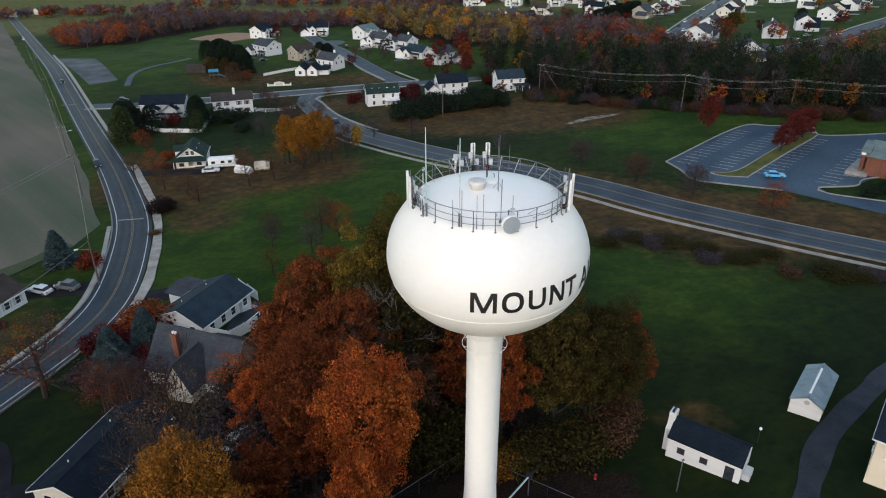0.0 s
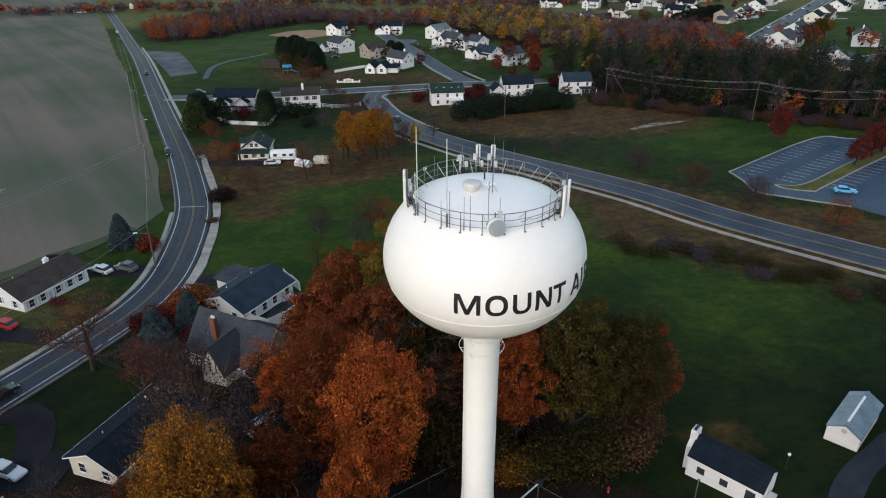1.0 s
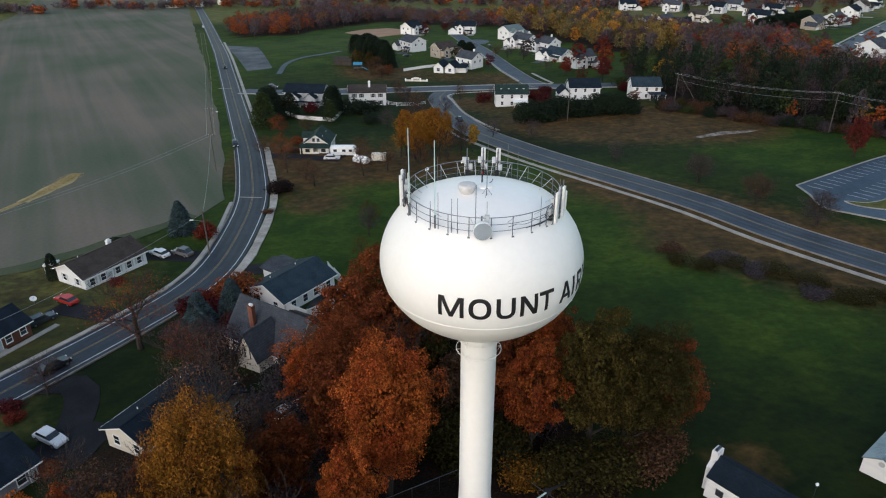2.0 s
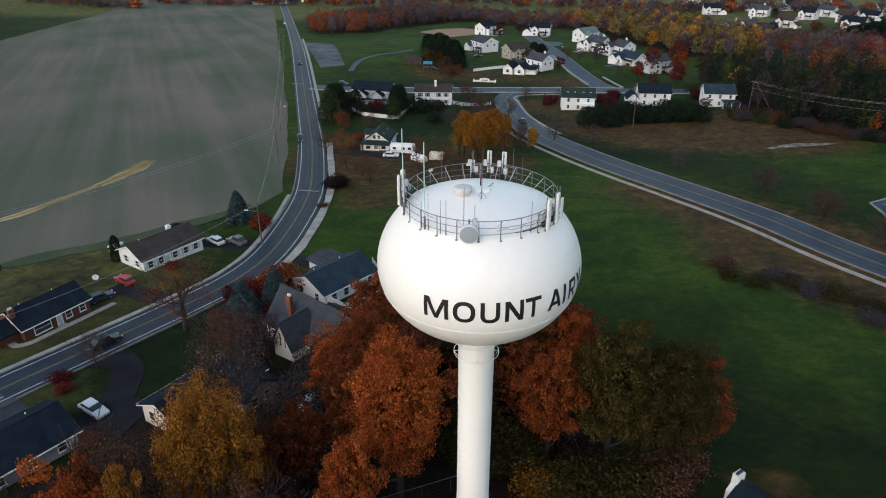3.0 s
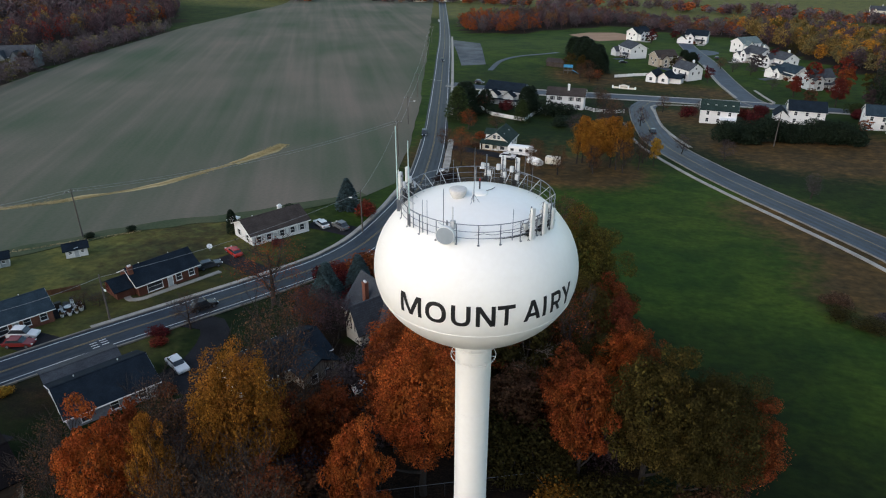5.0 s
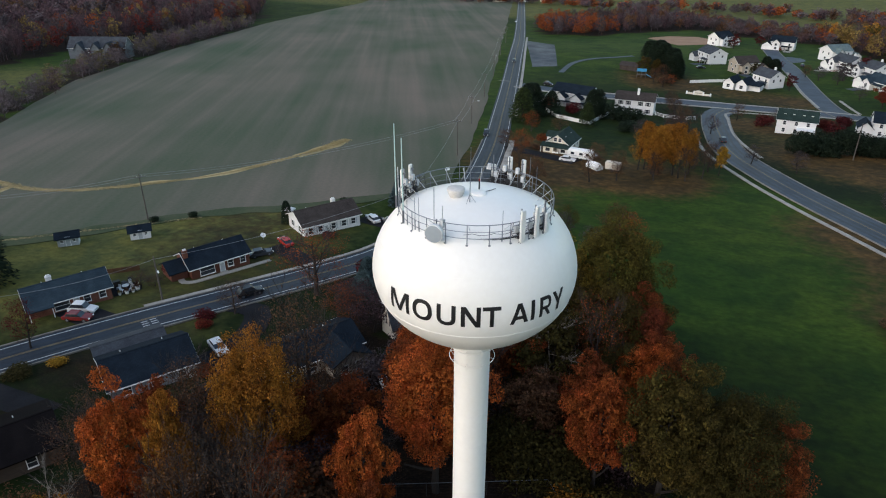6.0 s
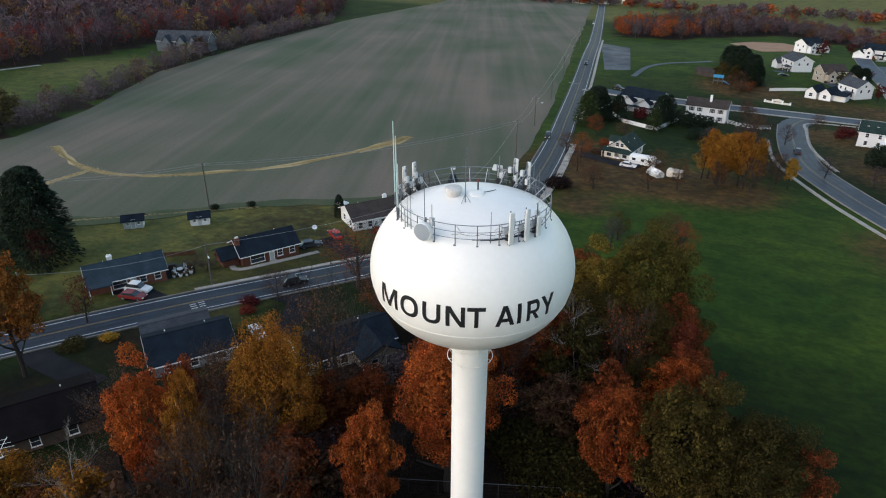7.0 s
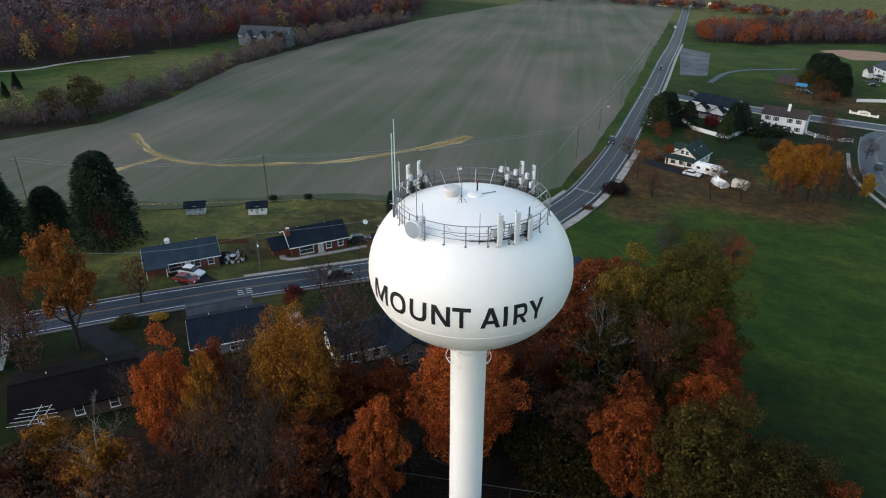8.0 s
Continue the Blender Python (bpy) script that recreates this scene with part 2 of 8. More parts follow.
def revolve(bm, profile, seg=48, cx=0.0, cy=0.0):
    rings = []
    for r, z in profile:
        if r < 1e-4:
            rings.append([bm.verts.new((cx, cy, z))])
        else:
            rings.append([bm.verts.new((cx + r * math.cos(2 * math.pi * i / seg), cy + r * math.sin(2 * math.pi * i / seg), z)) for i in range(seg)])
    for a, b in zip(rings, rings[1:]):
        for i in range(seg):
            j = (i + 1) % seg
            if len(a) == 1 and len(b) > 1:
                bm.faces.new((a[0], b[j], b[i]))
            elif len(b) == 1 and len(a) > 1:
                bm.faces.new((a[i], a[j], b[0]))
            elif len(a) > 1:
                bm.faces.new((a[i], a[j], b[j], b[i]))
    bmesh.ops.recalc_face_normals(bm, faces=bm.faces)
    return bm


def hoop(bm, radius, z, r, seg=72, a0=0.0, a1=360.0):
    """A round bar bent to a circle, or to a piece of one."""
    full = a1 - a0 >= 360
    n = seg if full else max(3, int(seg * (a1 - a0) / 360)) + 1
    rings = []
    for i in range(n):
        t = radians(a0 + (a1 - a0) * i / (n if full else n - 1))
        c, s = math.cos(t), math.sin(t)
        rings.append([bm.verts.new(((radius + r * math.cos(q)) * c, (radius + r * math.cos(q)) * s, z + r * math.sin(q))) for q in (math.pi / 3 * k for k in range(6))])
    for i in range(n if full else n - 1):
        a, b = rings[i], rings[(i + 1) % n]
        for k in range(6):
            bm.faces.new((a[k], b[k], b[(k + 1) % 6], a[(k + 1) % 6]))
    return bm


def bent(bm, pts, r, seg=5):
    """One round bar bent through many points."""
    pts = [Vector(p) for p in pts]
    rings = []
    for i, p in enumerate(pts):
        d = (pts[min(i + 1, len(pts) - 1)] - pts[max(i - 1, 0)]).normalized()
        u = d.cross(Vector((0, 0, 1))).normalized()
        w = d.cross(u)
        rings.append([bm.verts.new(p + (u * math.cos(t) + w * math.sin(t)) * r) for t in (2 * math.pi * k / seg for k in range(seg))])
    for a, b in zip(rings, rings[1:]):
        for k in range(seg):
            bm.faces.new((a[k], a[(k + 1) % seg], b[(k + 1) % seg], b[k]))
    return bm


def spline(points, step=4.0):
    """A smooth line through the points of a plan."""
    p = [Vector(q) for q in points]
    p = [p[0] * 2 - p[1]] + p + [p[-1] * 2 - p[-2]]
    out = []
    for i in range(1, len(p) - 2):
        n = max(2, int((p[i + 1] - p[i]).length / step))
        for k in range(n):
            t = k / n
            out.append(0.5 * ((2 * p[i]) + (p[i + 1] - p[i - 1]) * t + (2 * p[i - 1] - 5 * p[i] + 4 * p[i + 1] - p[i + 2]) * t * t + (3 * p[i] - p[i - 1] - 3 * p[i + 1] + p[i + 2]) * t ** 3))
    out.append(p[-2])
    return out


def strip(points, off0, off1, top, bottom=-0.3, step=4.0, cols=3, wobble=0.0, seed=0):
    """A band along a line in the plan, from off0 to off1 to its left, lying on the ground."""
    line = spline(points, step)
    bm = bmesh.new()
    rows = []
    for i, p in enumerate(line):
        d = (line[min(i + 1, len(line) - 1)] - line[max(i - 1, 0)]).normalized()
        side = Vector((-d.y, d.x))
        row = []
        w0 = wobble * noise.noise((p.x * 0.13, p.y * 0.13, seed))
        w1 = wobble * noise.noise((p.x * 0.13, p.y * 0.13, seed + 9))
        for k in range(cols + 1):
            q = p + side * (off0 + w0 + (off1 + w1 - off0 - w0) * k / cols)
            row.append(bm.verts.new((q.x, q.y, gz(q.x, q.y) + top)))
        for k in (0, cols):
            v = row[k] if k == 0 else row[cols]
            row.append(bm.verts.new((v.co.x, v.co.y, v.co.z - top + bottom)))
        rows.append(row)
    for a, b in zip(rows, rows[1:]):
        for k in range(cols):
            bm.faces.new((a[k], b[k], b[k + 1], a[k + 1]))
        bm.faces.new((a[cols + 1], b[cols + 1], b[0], a[0]))
        bm.faces.new((a[cols], b[cols], b[cols + 2], a[cols + 2]))
    bmesh.ops.recalc_face_normals(bm, faces=bm.faces)
    return bm


def patch(poly, top, cell=12.0, wobble=0.0, seed=0):
    """A polygon of the plan laid on the ground."""
    if wobble:
        fine = []
        for i, p in enumerate(poly):
            q = poly[(i + 1) % len(poly)]
            n = max(1, int(math.dist(p, q) / 8))
            for k in range(n):
                x, y = p[0] + (q[0] - p[0]) * k / n, p[1] + (q[1] - p[1]) * k / n
                v = noise.noise_vector((x * 0.06, y * 0.06, seed))
                fine.append((x + v.x * wobble, y + v.y * wobble))
        poly = fine
    bm = bmesh.new()
    bm.faces.new([bm.verts.new((x, y, 0)) for x, y in poly])
    xs, ys = [p[0] for p in poly], [p[1] for p in poly]
    for axis, lo, hi in ((0, min(xs), max(xs)), (1, min(ys), max(ys))):
        c = lo + cell
        while c < hi:
            co, no = [0, 0, 0], [0, 0, 0]
            co[axis], no[axis] = c, 1
            bmesh.ops.bisect_plane(bm, geom=bm.verts[:] + bm.edges[:] + bm.faces[:], plane_co=co, plane_no=no)
            c += cell
    for v in bm.verts:
        v.co.z = gz(v.co.x, v.co.y) + top
    bmesh.ops.triangulate(bm, faces=bm.faces)
    bm.normal_update()
    for f in bm.faces:
        if f.normal.z < 0:
            f.normal_flip()
    return bm


def inside(x, y, poly):
    hit = False
    for i in range(len(poly)):
        (x0, y0), (x1, y1) = poly[i - 1], poly[i]
        if (y0 > y) != (y1 > y) and x < (x1 - x0) * (y - y0) / (y1 - y0) + x0:
            hit = not hit
    return hit


# ---------------------------------------------------------------- woods in the plan
WOODS_EAST = [(20, 318), (30, 285), (44, 250), (63, 233), (80, 225), (97, 216), (112, 210), (135, 200), (165, 190), (210, 181), (262, 180), (250, 225), (190, 245), (140, 262), (100, 290), (60, 320)]
WOODS_GOLD = [(-45, 480), (-22, 440), (10, 385), (45, 372), (62, 400), (50, 450), (10, 520), (-40, 560), (-80, 560)]
WOODS_BAND = [(-222, 596), (-160, 548), (-100, 505), (-62, 500), (-48, 530), (-70, 556), (-130, 580), (-205, 640)]
WOODS_CORNER = [(-285, 520), (-262, 480), (-238, 446), (-205, 456), (-196, 480), (-215, 520), (-262, 545)]
WOODS_LINK = [(-262, 545), (-215, 520), (-200, 488), (-184, 500), (-172, 530), (-160, 548), (-210, 612), (-250, 600)]
WOODS_WEST = [(-345, 20), (-352, 75), (-372, 130), (-412, 205), (-440, 300), (-500, 410), (-545, 440), (-640, 520), (-560, 330), (-470, 190), (-450, 60), (-430, -60)]
WOODS_DEEP = [(-452, -60), (-480, 180), (-575, 330), (-660, 520), (-900, 640), (-960, 200), (-800, -100)]
HEDGEROW = [(-214, 8), (-217, 62), (-243, 95), (-300, 152), (-345, 205), (-383, 262), (-445, 360), (-462, 350), (-400, 235), (-318, 150), (-262, 95), (-240, 55), (-250, 0)]
GARDEN = [(-47, 82), (-40, 76), (-30, 66), (-31, 52), (-44, 36), (-47, 36), (-44, 50), (-42, 66)]
GROVE = [(-44, -5), (-42, 14), (-40, 45), (-26, 72), (-22, 92), (-3, 91), (3, 80), (8, 70), (13, 60), (20, 50), (22, 40), (14, 20), (10, 0), (-20, -12)]
ROAD_MAIN = [(-96, -70), (-84, -10), (-76, 24), (-72.5, 38), (-68.5, 52), (-64, 66), (-59.8, 80), (-57.1, 92), (-57.6, 104), (-62.2, 121), (-68.7, 139), (-77.8, 157), (-91.8, 182), (-110.6, 213), (-138, 258), (-171, 312), (-236, 417), (-354, 601), (-470, 780)]
ROAD_SIDE = [(-139, 268.5), (-108, 272), (-72, 286), (-54, 292), (-32, 297), (-10, 299), (25, 300)]
ROAD_REAR = [(-54, 287), (-53, 270), (-43, 244), (-30, 217), (-13, 196), (3, 180), (20, 165), (35, 151), (49, 135), (66, 119.5), (80, 108), (110, 84), (150, 50)]
ROAD_ESTATE = [(-14, 298), (-22, 309), (-37, 342), (-58, 393), (-72, 424), (-90, 470)]
LOT = [(57.3, 168.2), (81.4, 193.4), (92, 201.5), (97, 199), (107.7, 197), (105.6, 188), (110.5, 186), (124, 186), (140, 176), (128, 150), (100, 150), (93, 145), (84.5, 144.6), (84.6, 140.5), (93.6, 134.5), (106, 126), (100, 121), (89.2, 127.5), (76, 143.6), (64, 150.0), (59.2, 153.4), (58.7, 161)]

# ---------------------------------------------------------------- ground
xs = np.unique(np.concatenate([np.arange(-150, 151, 4.0), np.arange(-820, -150, 14.0), np.arange(152, 420, 12.0), np.array([-3000, -2200, -1600, -1200, -950, 500, 700, 950, 1300, 1900, 3000])]))
ys = np.unique(np.concatenate([np.arange(-20, 330, 4.0), np.arange(332, 800, 12.0), np.array([-3000, -1500, -700, -350, -180, -100, -60, -40, 900, 1100, 1500, 2200, 3000])]))
gv = [(x, y, gz(x, y)) for y in ys for x in xs]
nx = len(xs)
gf = [(j * nx + i, j * nx + i + 1, (j + 1) * nx + i + 1, (j + 1) * nx + i) for j in range(len(ys) - 1) for i in range(nx - 1)]
gme = bpy.data.meshes.new("ground")
gme.from_pydata(gv, [], gf)
gme.polygons.foreach_set("use_smooth", [True] * len(gf))
cover = gme.color_attributes.new("cover", "FLOAT_COLOR", "POINT")
DRY = [(20, 236, 30, 1.0), (48, 226, 20, 0.9), (8, 222, 16, 0.7), (-15, 228, 18, 0.5), (45, 140, 14, 0.9), (62, 128, 13, 1.0), (28, 152, 14, 0.9), (10, 165, 14, 0.8), (30, 128, 13, 0.7), (50, 118, 13, 0.8), (-62, 150, 14, 0.45), (-34, 176, 14, 0.9), (-58, 168, 16, 0.4), (-75, 172, 14, 0.45),
       (-60, 200, 18, 0.3), (-52, 138, 8, 0.7), (34, 36, 10, 0.6), (29, 62, 4, 0.9), (46, 74, 18, 0.1), (-92, 82, 22, 0.28), (-100, 100, 15, 0.25), (80, 118, 20, 0.8), (-30, 270, 12, 0.6), (-105, 330, 20, 0.6), (-240, 120, 40, 0.3), (-92, 316, 16, 0.9), (-60, 318, 18, 0.6), (-34, 314, 14, 0.8), (-62, 168, 16, 0.5), (-80, 166, 12, 0.7), (-40, 172, 13, 0.7), (-88, 186, 13, 0.6), (-30, 258, 16, 0.5), (-44, 262, 10, 0.8)]
# fallen leaves thin on the front lawns; the first two spots also paint lens falloff
LEAVES_AND_FALLOFF = [(-78, 64, 26, 0.42), (-92, 90, 24, 0.36), (-63, 47, 6, 0.6), (-64, 37, 7, 0.45), (-58, 40, 6, 0.3), (-59, 22, 6, 0.55), (-64, 22, 8, 0.25), (-55, 18, 8, 0.5)]
vals = np.zeros((len(gv), 4), dtype=np.float32)
for i, (x, y, z) in enumerate(gv):
    dry = min(1.0, sum(a * bell(x, y, cx, cy, r) for cx, cy, r, a in DRY))
    litter = min(0.6, sum(a * bell(x, y, cx, cy, r) for cx, cy, r, a in LEAVES_AND_FALLOFF))
    far = min(1.0, max(0.0, (y - 520) / 60)) * 0.95
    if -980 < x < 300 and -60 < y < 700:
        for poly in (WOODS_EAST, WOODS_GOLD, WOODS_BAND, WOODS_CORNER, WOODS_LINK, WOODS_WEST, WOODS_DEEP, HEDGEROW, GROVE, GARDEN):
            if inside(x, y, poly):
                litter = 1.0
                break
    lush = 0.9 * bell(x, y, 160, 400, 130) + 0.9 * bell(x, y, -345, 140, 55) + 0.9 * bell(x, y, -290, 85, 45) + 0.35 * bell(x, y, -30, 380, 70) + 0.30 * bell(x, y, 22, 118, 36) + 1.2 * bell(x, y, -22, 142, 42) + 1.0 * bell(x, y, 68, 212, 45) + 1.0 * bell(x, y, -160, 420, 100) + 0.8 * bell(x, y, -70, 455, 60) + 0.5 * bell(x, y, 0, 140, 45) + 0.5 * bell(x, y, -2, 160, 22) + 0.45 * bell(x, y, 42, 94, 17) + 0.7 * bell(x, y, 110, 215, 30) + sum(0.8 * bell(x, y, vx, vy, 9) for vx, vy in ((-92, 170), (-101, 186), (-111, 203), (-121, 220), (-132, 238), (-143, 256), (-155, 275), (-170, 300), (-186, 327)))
    # grass stays darker round the tower: lens falloff put into the lawn colour
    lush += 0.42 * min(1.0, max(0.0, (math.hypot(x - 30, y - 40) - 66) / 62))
    # the last two bells also darken lawn colour in place of lens falloff
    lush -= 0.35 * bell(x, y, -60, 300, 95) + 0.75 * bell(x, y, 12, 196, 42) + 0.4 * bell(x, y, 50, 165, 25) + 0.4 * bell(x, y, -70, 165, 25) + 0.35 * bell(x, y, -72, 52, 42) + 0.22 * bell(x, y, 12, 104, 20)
    straw = bell(x, y, -92, 72, 24) + bell(x, y, -98, 48, 20) + 0.8 * bell(x, y, -88, 96, 18) + 0.2 * bell(x, y, -112, 196, 16) + 0.25 * bell(x, y, -150, 262, 22) + 0.6 * bell(x, y, -62, 50, 9) + 0.5 * bell(x, y, -20, 250, 14) + 0.8 * bell(x, y, -420, 690, 90) + 0.6 * bell(x, y, -260, 680, 110) + 0.9 * bell(x, y, -335, 130, 42) + 0.6 * bell(x, y, -290, 70, 30)
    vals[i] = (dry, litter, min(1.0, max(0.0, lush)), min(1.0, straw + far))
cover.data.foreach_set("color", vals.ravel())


def ground_material():
    m = bpy.data.materials.new("autumn_grass")
    m.use_nodes = True
    n, l = m.node_tree.nodes, m.node_tree.links
    bs = n["Principled BSDF"]
    co = n.new("ShaderNodeTexCoord")
    at = n.new("ShaderNodeAttribute")
    at.attribute_name = "cover"
    sep = n.new("ShaderNodeSeparateColor")
    l.new(at.outputs["Color"], sep.inputs["Color"])
    n1, n2, n3 = (n.new("ShaderNodeTexNoise") for _ in range(3))
    sweep = n.new("ShaderNodeMapping")
    sweep.vector_type = "TEXTURE"
    sweep.inputs["Rotation"].default_value, sweep.inputs["Scale"].default_value = (0, 0, radians(20)), (1.15, 0.9, 1)
    l.new(co.outputs["Object"], sweep.inputs["Vector"])
    for t, s, d in ((n1, 0.045, 5.0), (n2, 0.5, 5.0), (n3, 4.5, 7.0)):
        t.inputs["Scale"].default_value, t.inputs["Detail"].default_value = s, d
        l.new(sweep.outputs["Vector"] if t is n3 else co.outputs["Object"], t.inputs["Vector"])

    def mix(fac, a, b):
        x = n.new("ShaderNodeMix")
        x.data_type = "RGBA"
        for sock, val in ((x.inputs[0], fac), (x.inputs[6], a), (x.inputs[7], b)):
            if isinstance(val, tuple):
                sock.default_value = (*val, 1)
            else:
                l.new(val, sock)
        return x.outputs[2]

    def level(src, lo, hi):
        r = n.new("ShaderNodeMapRange")
        r.inputs["From Min"].default_value, r.inputs["From Max"].default_value = lo, hi
        l.new(src, r.inputs["Value"])
        return r.outputs["Result"]

    def add(a, b, k):
        x = n.new("ShaderNodeMath")
        x.operation = "MULTIPLY_ADD"
        l.new(b, x.inputs[0])
        x.inputs[1].default_value = k
        l.new(a, x.inputs[2])
        return x.outputs[0]

    # base grass is nearly black-green, with falloff and shade taken into its colour
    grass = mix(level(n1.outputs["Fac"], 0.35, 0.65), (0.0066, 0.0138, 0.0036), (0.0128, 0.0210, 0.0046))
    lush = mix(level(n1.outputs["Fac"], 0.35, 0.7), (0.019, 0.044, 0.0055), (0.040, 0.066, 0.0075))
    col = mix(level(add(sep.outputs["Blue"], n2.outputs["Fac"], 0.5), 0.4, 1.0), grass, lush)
    col = mix(level(add(at.outputs["Alpha"], n2.outputs["Fac"], 0.5), 0.45, 1.1), col, (0.098, 0.098, 0.030))
    dirt = mix(level(n2.outputs["Fac"], 0.35, 0.7), (0.046, 0.029, 0.012), (0.096, 0.056, 0.021))
    col = mix(level(add(sep.outputs["Red"], n2.outputs["Fac"], 0.6), 0.55, 1.05), col, dirt)
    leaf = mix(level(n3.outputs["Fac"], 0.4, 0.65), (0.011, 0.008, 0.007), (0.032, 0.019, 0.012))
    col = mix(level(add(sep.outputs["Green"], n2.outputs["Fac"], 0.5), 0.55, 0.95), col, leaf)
    n4 = n.new("ShaderNodeTexNoise")
    n4.inputs["Scale"].default_value, n4.inputs["Detail"].default_value, n4.inputs["Roughness"].default_value = 0.9, 8.0, 0.68
    l.new(sweep.outputs["Vector"], n4.inputs["Vector"])
    shade = mix(level(n4.outputs["Fac"], 0.3, 0.72), (0.64, 0.66, 0.68), (1.36, 1.34, 1.24))
    mul = n.new("ShaderNodeMix")
    mul.data_type, mul.blend_type = "RGBA", "MULTIPLY"
    mul.inputs[0].default_value = 1.0
    l.new(col, mul.inputs[6])
    l.new(shade, mul.inputs[7])
    n5 = n.new("ShaderNodeTexNoise")
    n5.inputs["Scale"].default_value, n5.inputs["Detail"].default_value, n5.inputs["Distortion"].default_value = 0.17, 4.0, 0.6
    l.new(sweep.outputs["Vector"], n5.inputs["Vector"])
    tufts = n.new("ShaderNodeMix")
    tufts.data_type, tufts.blend_type = "RGBA", "MULTIPLY"
    tufts.inputs[0].default_value = 1.0
    l.new(mul.outputs[2], tufts.inputs[6])
    l.new(mix(level(n5.outputs["Fac"], 0.36, 0.62), (0.66, 0.74, 0.86), (1.14, 1.10, 1.0)), tufts.inputs[7])
    l.new(tufts.outputs[2], bs.inputs["Base Color"])
    bs.inputs["Roughness"].default_value = 0.95
    bs.inputs["Specular IOR Level"].default_value = 0.1
    bp = n.new("ShaderNodeBump")
    bp.inputs["Strength"].default_value, bp.inputs["Distance"].default_value = 0.5, 0.10
    l.new(n4.outputs["Fac"], bp.inputs["Height"])
    l.new(bp.outputs["Normal"], bs.inputs["Normal"])
    return m


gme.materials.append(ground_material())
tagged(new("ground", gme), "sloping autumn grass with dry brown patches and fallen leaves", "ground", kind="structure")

# the ploughed field beyond the road
FIELD = [(-92.8, 98), (-104, 85), (-113, 64), (-122, 49.5), (-143, 24), (-170, 5), (-206, 33), (-212, 63), (-238, 93), (-304, 150), (-372, 245), (-462, 390), (-560, 590), (-700, 800), (-560, 920), (-474, 770), (-366, 600), (-245, 410), (-181, 311), (-148, 258), (-119, 213), (-98, 178), (-84, 153), (-75.8, 139), (-76.2, 127.6), (-79, 121.6), (-85.8, 108.7)]


def crop_material():
    """Thin winter crop in drilled bands: green where it is up, dun and purplish where soil shows."""
    m = bpy.data.materials.new("winter_crop")
    m.use_nodes = True
    n, l = m.node_tree.nodes, m.node_tree.links
    bs = n["Principled BSDF"]
    co = n.new("ShaderNodeTexCoord")
    total = None
    for size, weight, detail in (((90, 60, 9000), 0.44, 3.0), ((260, 11, 9000), 0.30, 2.0), ((150, 3.6, 9000), 0.14, 2.0), ((0.9, 0.9, 9000), 0.12, 4.0)):
        mp, no, ma = n.new("ShaderNodeMapping"), n.new("ShaderNodeTexNoise"), n.new("ShaderNodeMath")
        mp.vector_type = "TEXTURE"
        mp.inputs["Rotation"].default_value = (0, 0, radians(132.0))
        mp.inputs["Scale"].default_value = size
        no.inputs["Scale"].default_value, no.inputs["Detail"].default_value = 1.0, detail
        l.new(co.outputs["Object"], mp.inputs["Vector"])
        l.new(mp.outputs["Vector"], no.inputs["Vector"])
        ma.operation = "MULTIPLY_ADD"
        l.new(no.outputs["Fac"], ma.inputs[0])
        ma.inputs[1].default_value = weight
        if total:
            l.new(total, ma.inputs[2])
        else:
            ma.inputs[2].default_value = 0.0
        total = ma.outputs[0]
    ramp = n.new("ShaderNodeValToRGB")
    e = ramp.color_ramp.elements
    e[0].position, e[0].color = 0.38, (0.062, 0.084, 0.052, 1)
    e[1].position, e[1].color = 0.66, (0.180, 0.142, 0.118, 1)
    mid = e.new(0.50)
    mid.color = (0.104, 0.104, 0.078, 1)
    l.new(total, ramp.inputs["Fac"])
    l.new(ramp.outputs["Color"], bs.inputs["Base Color"])
    bs.inputs["Roughness"].default_value = 0.95
    bs.inputs["Specular IOR Level"].default_value = 0.1
    return m


tagged(part("crop_field", patch(FIELD, 0.10, 14.0, 1.2, 2), crop_material()), "wide bare winter crop field with faint drill rows", "field", kind="structure")


HEADLAND = [(-143, 24), (-122, 49.5), (-113, 64), (-104, 85), (-92.8, 98), (-85.8, 108.7), (-79, 121.6), (-76.2, 127.6)]
tagged(part("headland", strip(HEADLAND, -1.0, 3.4, 0.15, -0.1, 2.0, 3, 1.6, 3), M_HEADLAND), "rough grassy headland along the edge of the field", "grass", kind="structure")


def tufts(line, width, count, size, seed, label):
    """Ragged tall grass along a line, thick in the middle and thinning to both sides."""
    g = np.random.default_rng(seed)
    path = spline(line, 1.0)
    at = g.integers(0, len(path) - 1, count)
    w = width * (0.45 + 0.75 * np.abs(np.sin(at * 0.045 + seed)) + 0.3 * np.sin(at * 0.21))
    off = g.normal(size=count) * 0.42
    P = []
    for k in range(count):
        a, b = path[at[k]], path[at[k] + 1]
        d = (b - a).normalized()
        q = a.lerp(b, g.random()) + Vector((-d.y, d.x)) * (off[k] * w[k])
        h, r, t = size * (0.5 + 0.8 * g.random()), size * (0.6 + 0.8 * g.random()), g.random() * 6.28
        c, s = math.cos(t) * r, math.sin(t) * r
        z = gz(q.x, q.y) + 0.11
        P += [(q.x - c, q.y - s, z), (q.x + c, q.y + s, z), (q.x + c * 1.2 + s * 0.9, q.y + s * 1.2 - c * 0.9, z + h), (q.x - c * 0.7 + s * 0.9, q.y - s * 0.7 - c * 0.9, z + h * 0.9)]
    me = bpy.data.meshes.new("tall_grass")
    me.from_pydata(P, [], [(4 * k, 4 * k + 1, 4 * k + 2, 4 * k + 3) for k in range(count)])
    me.materials.append(M_SWALE)
    tagged(new("tall_grass", me), label, "grass", kind="stuff")


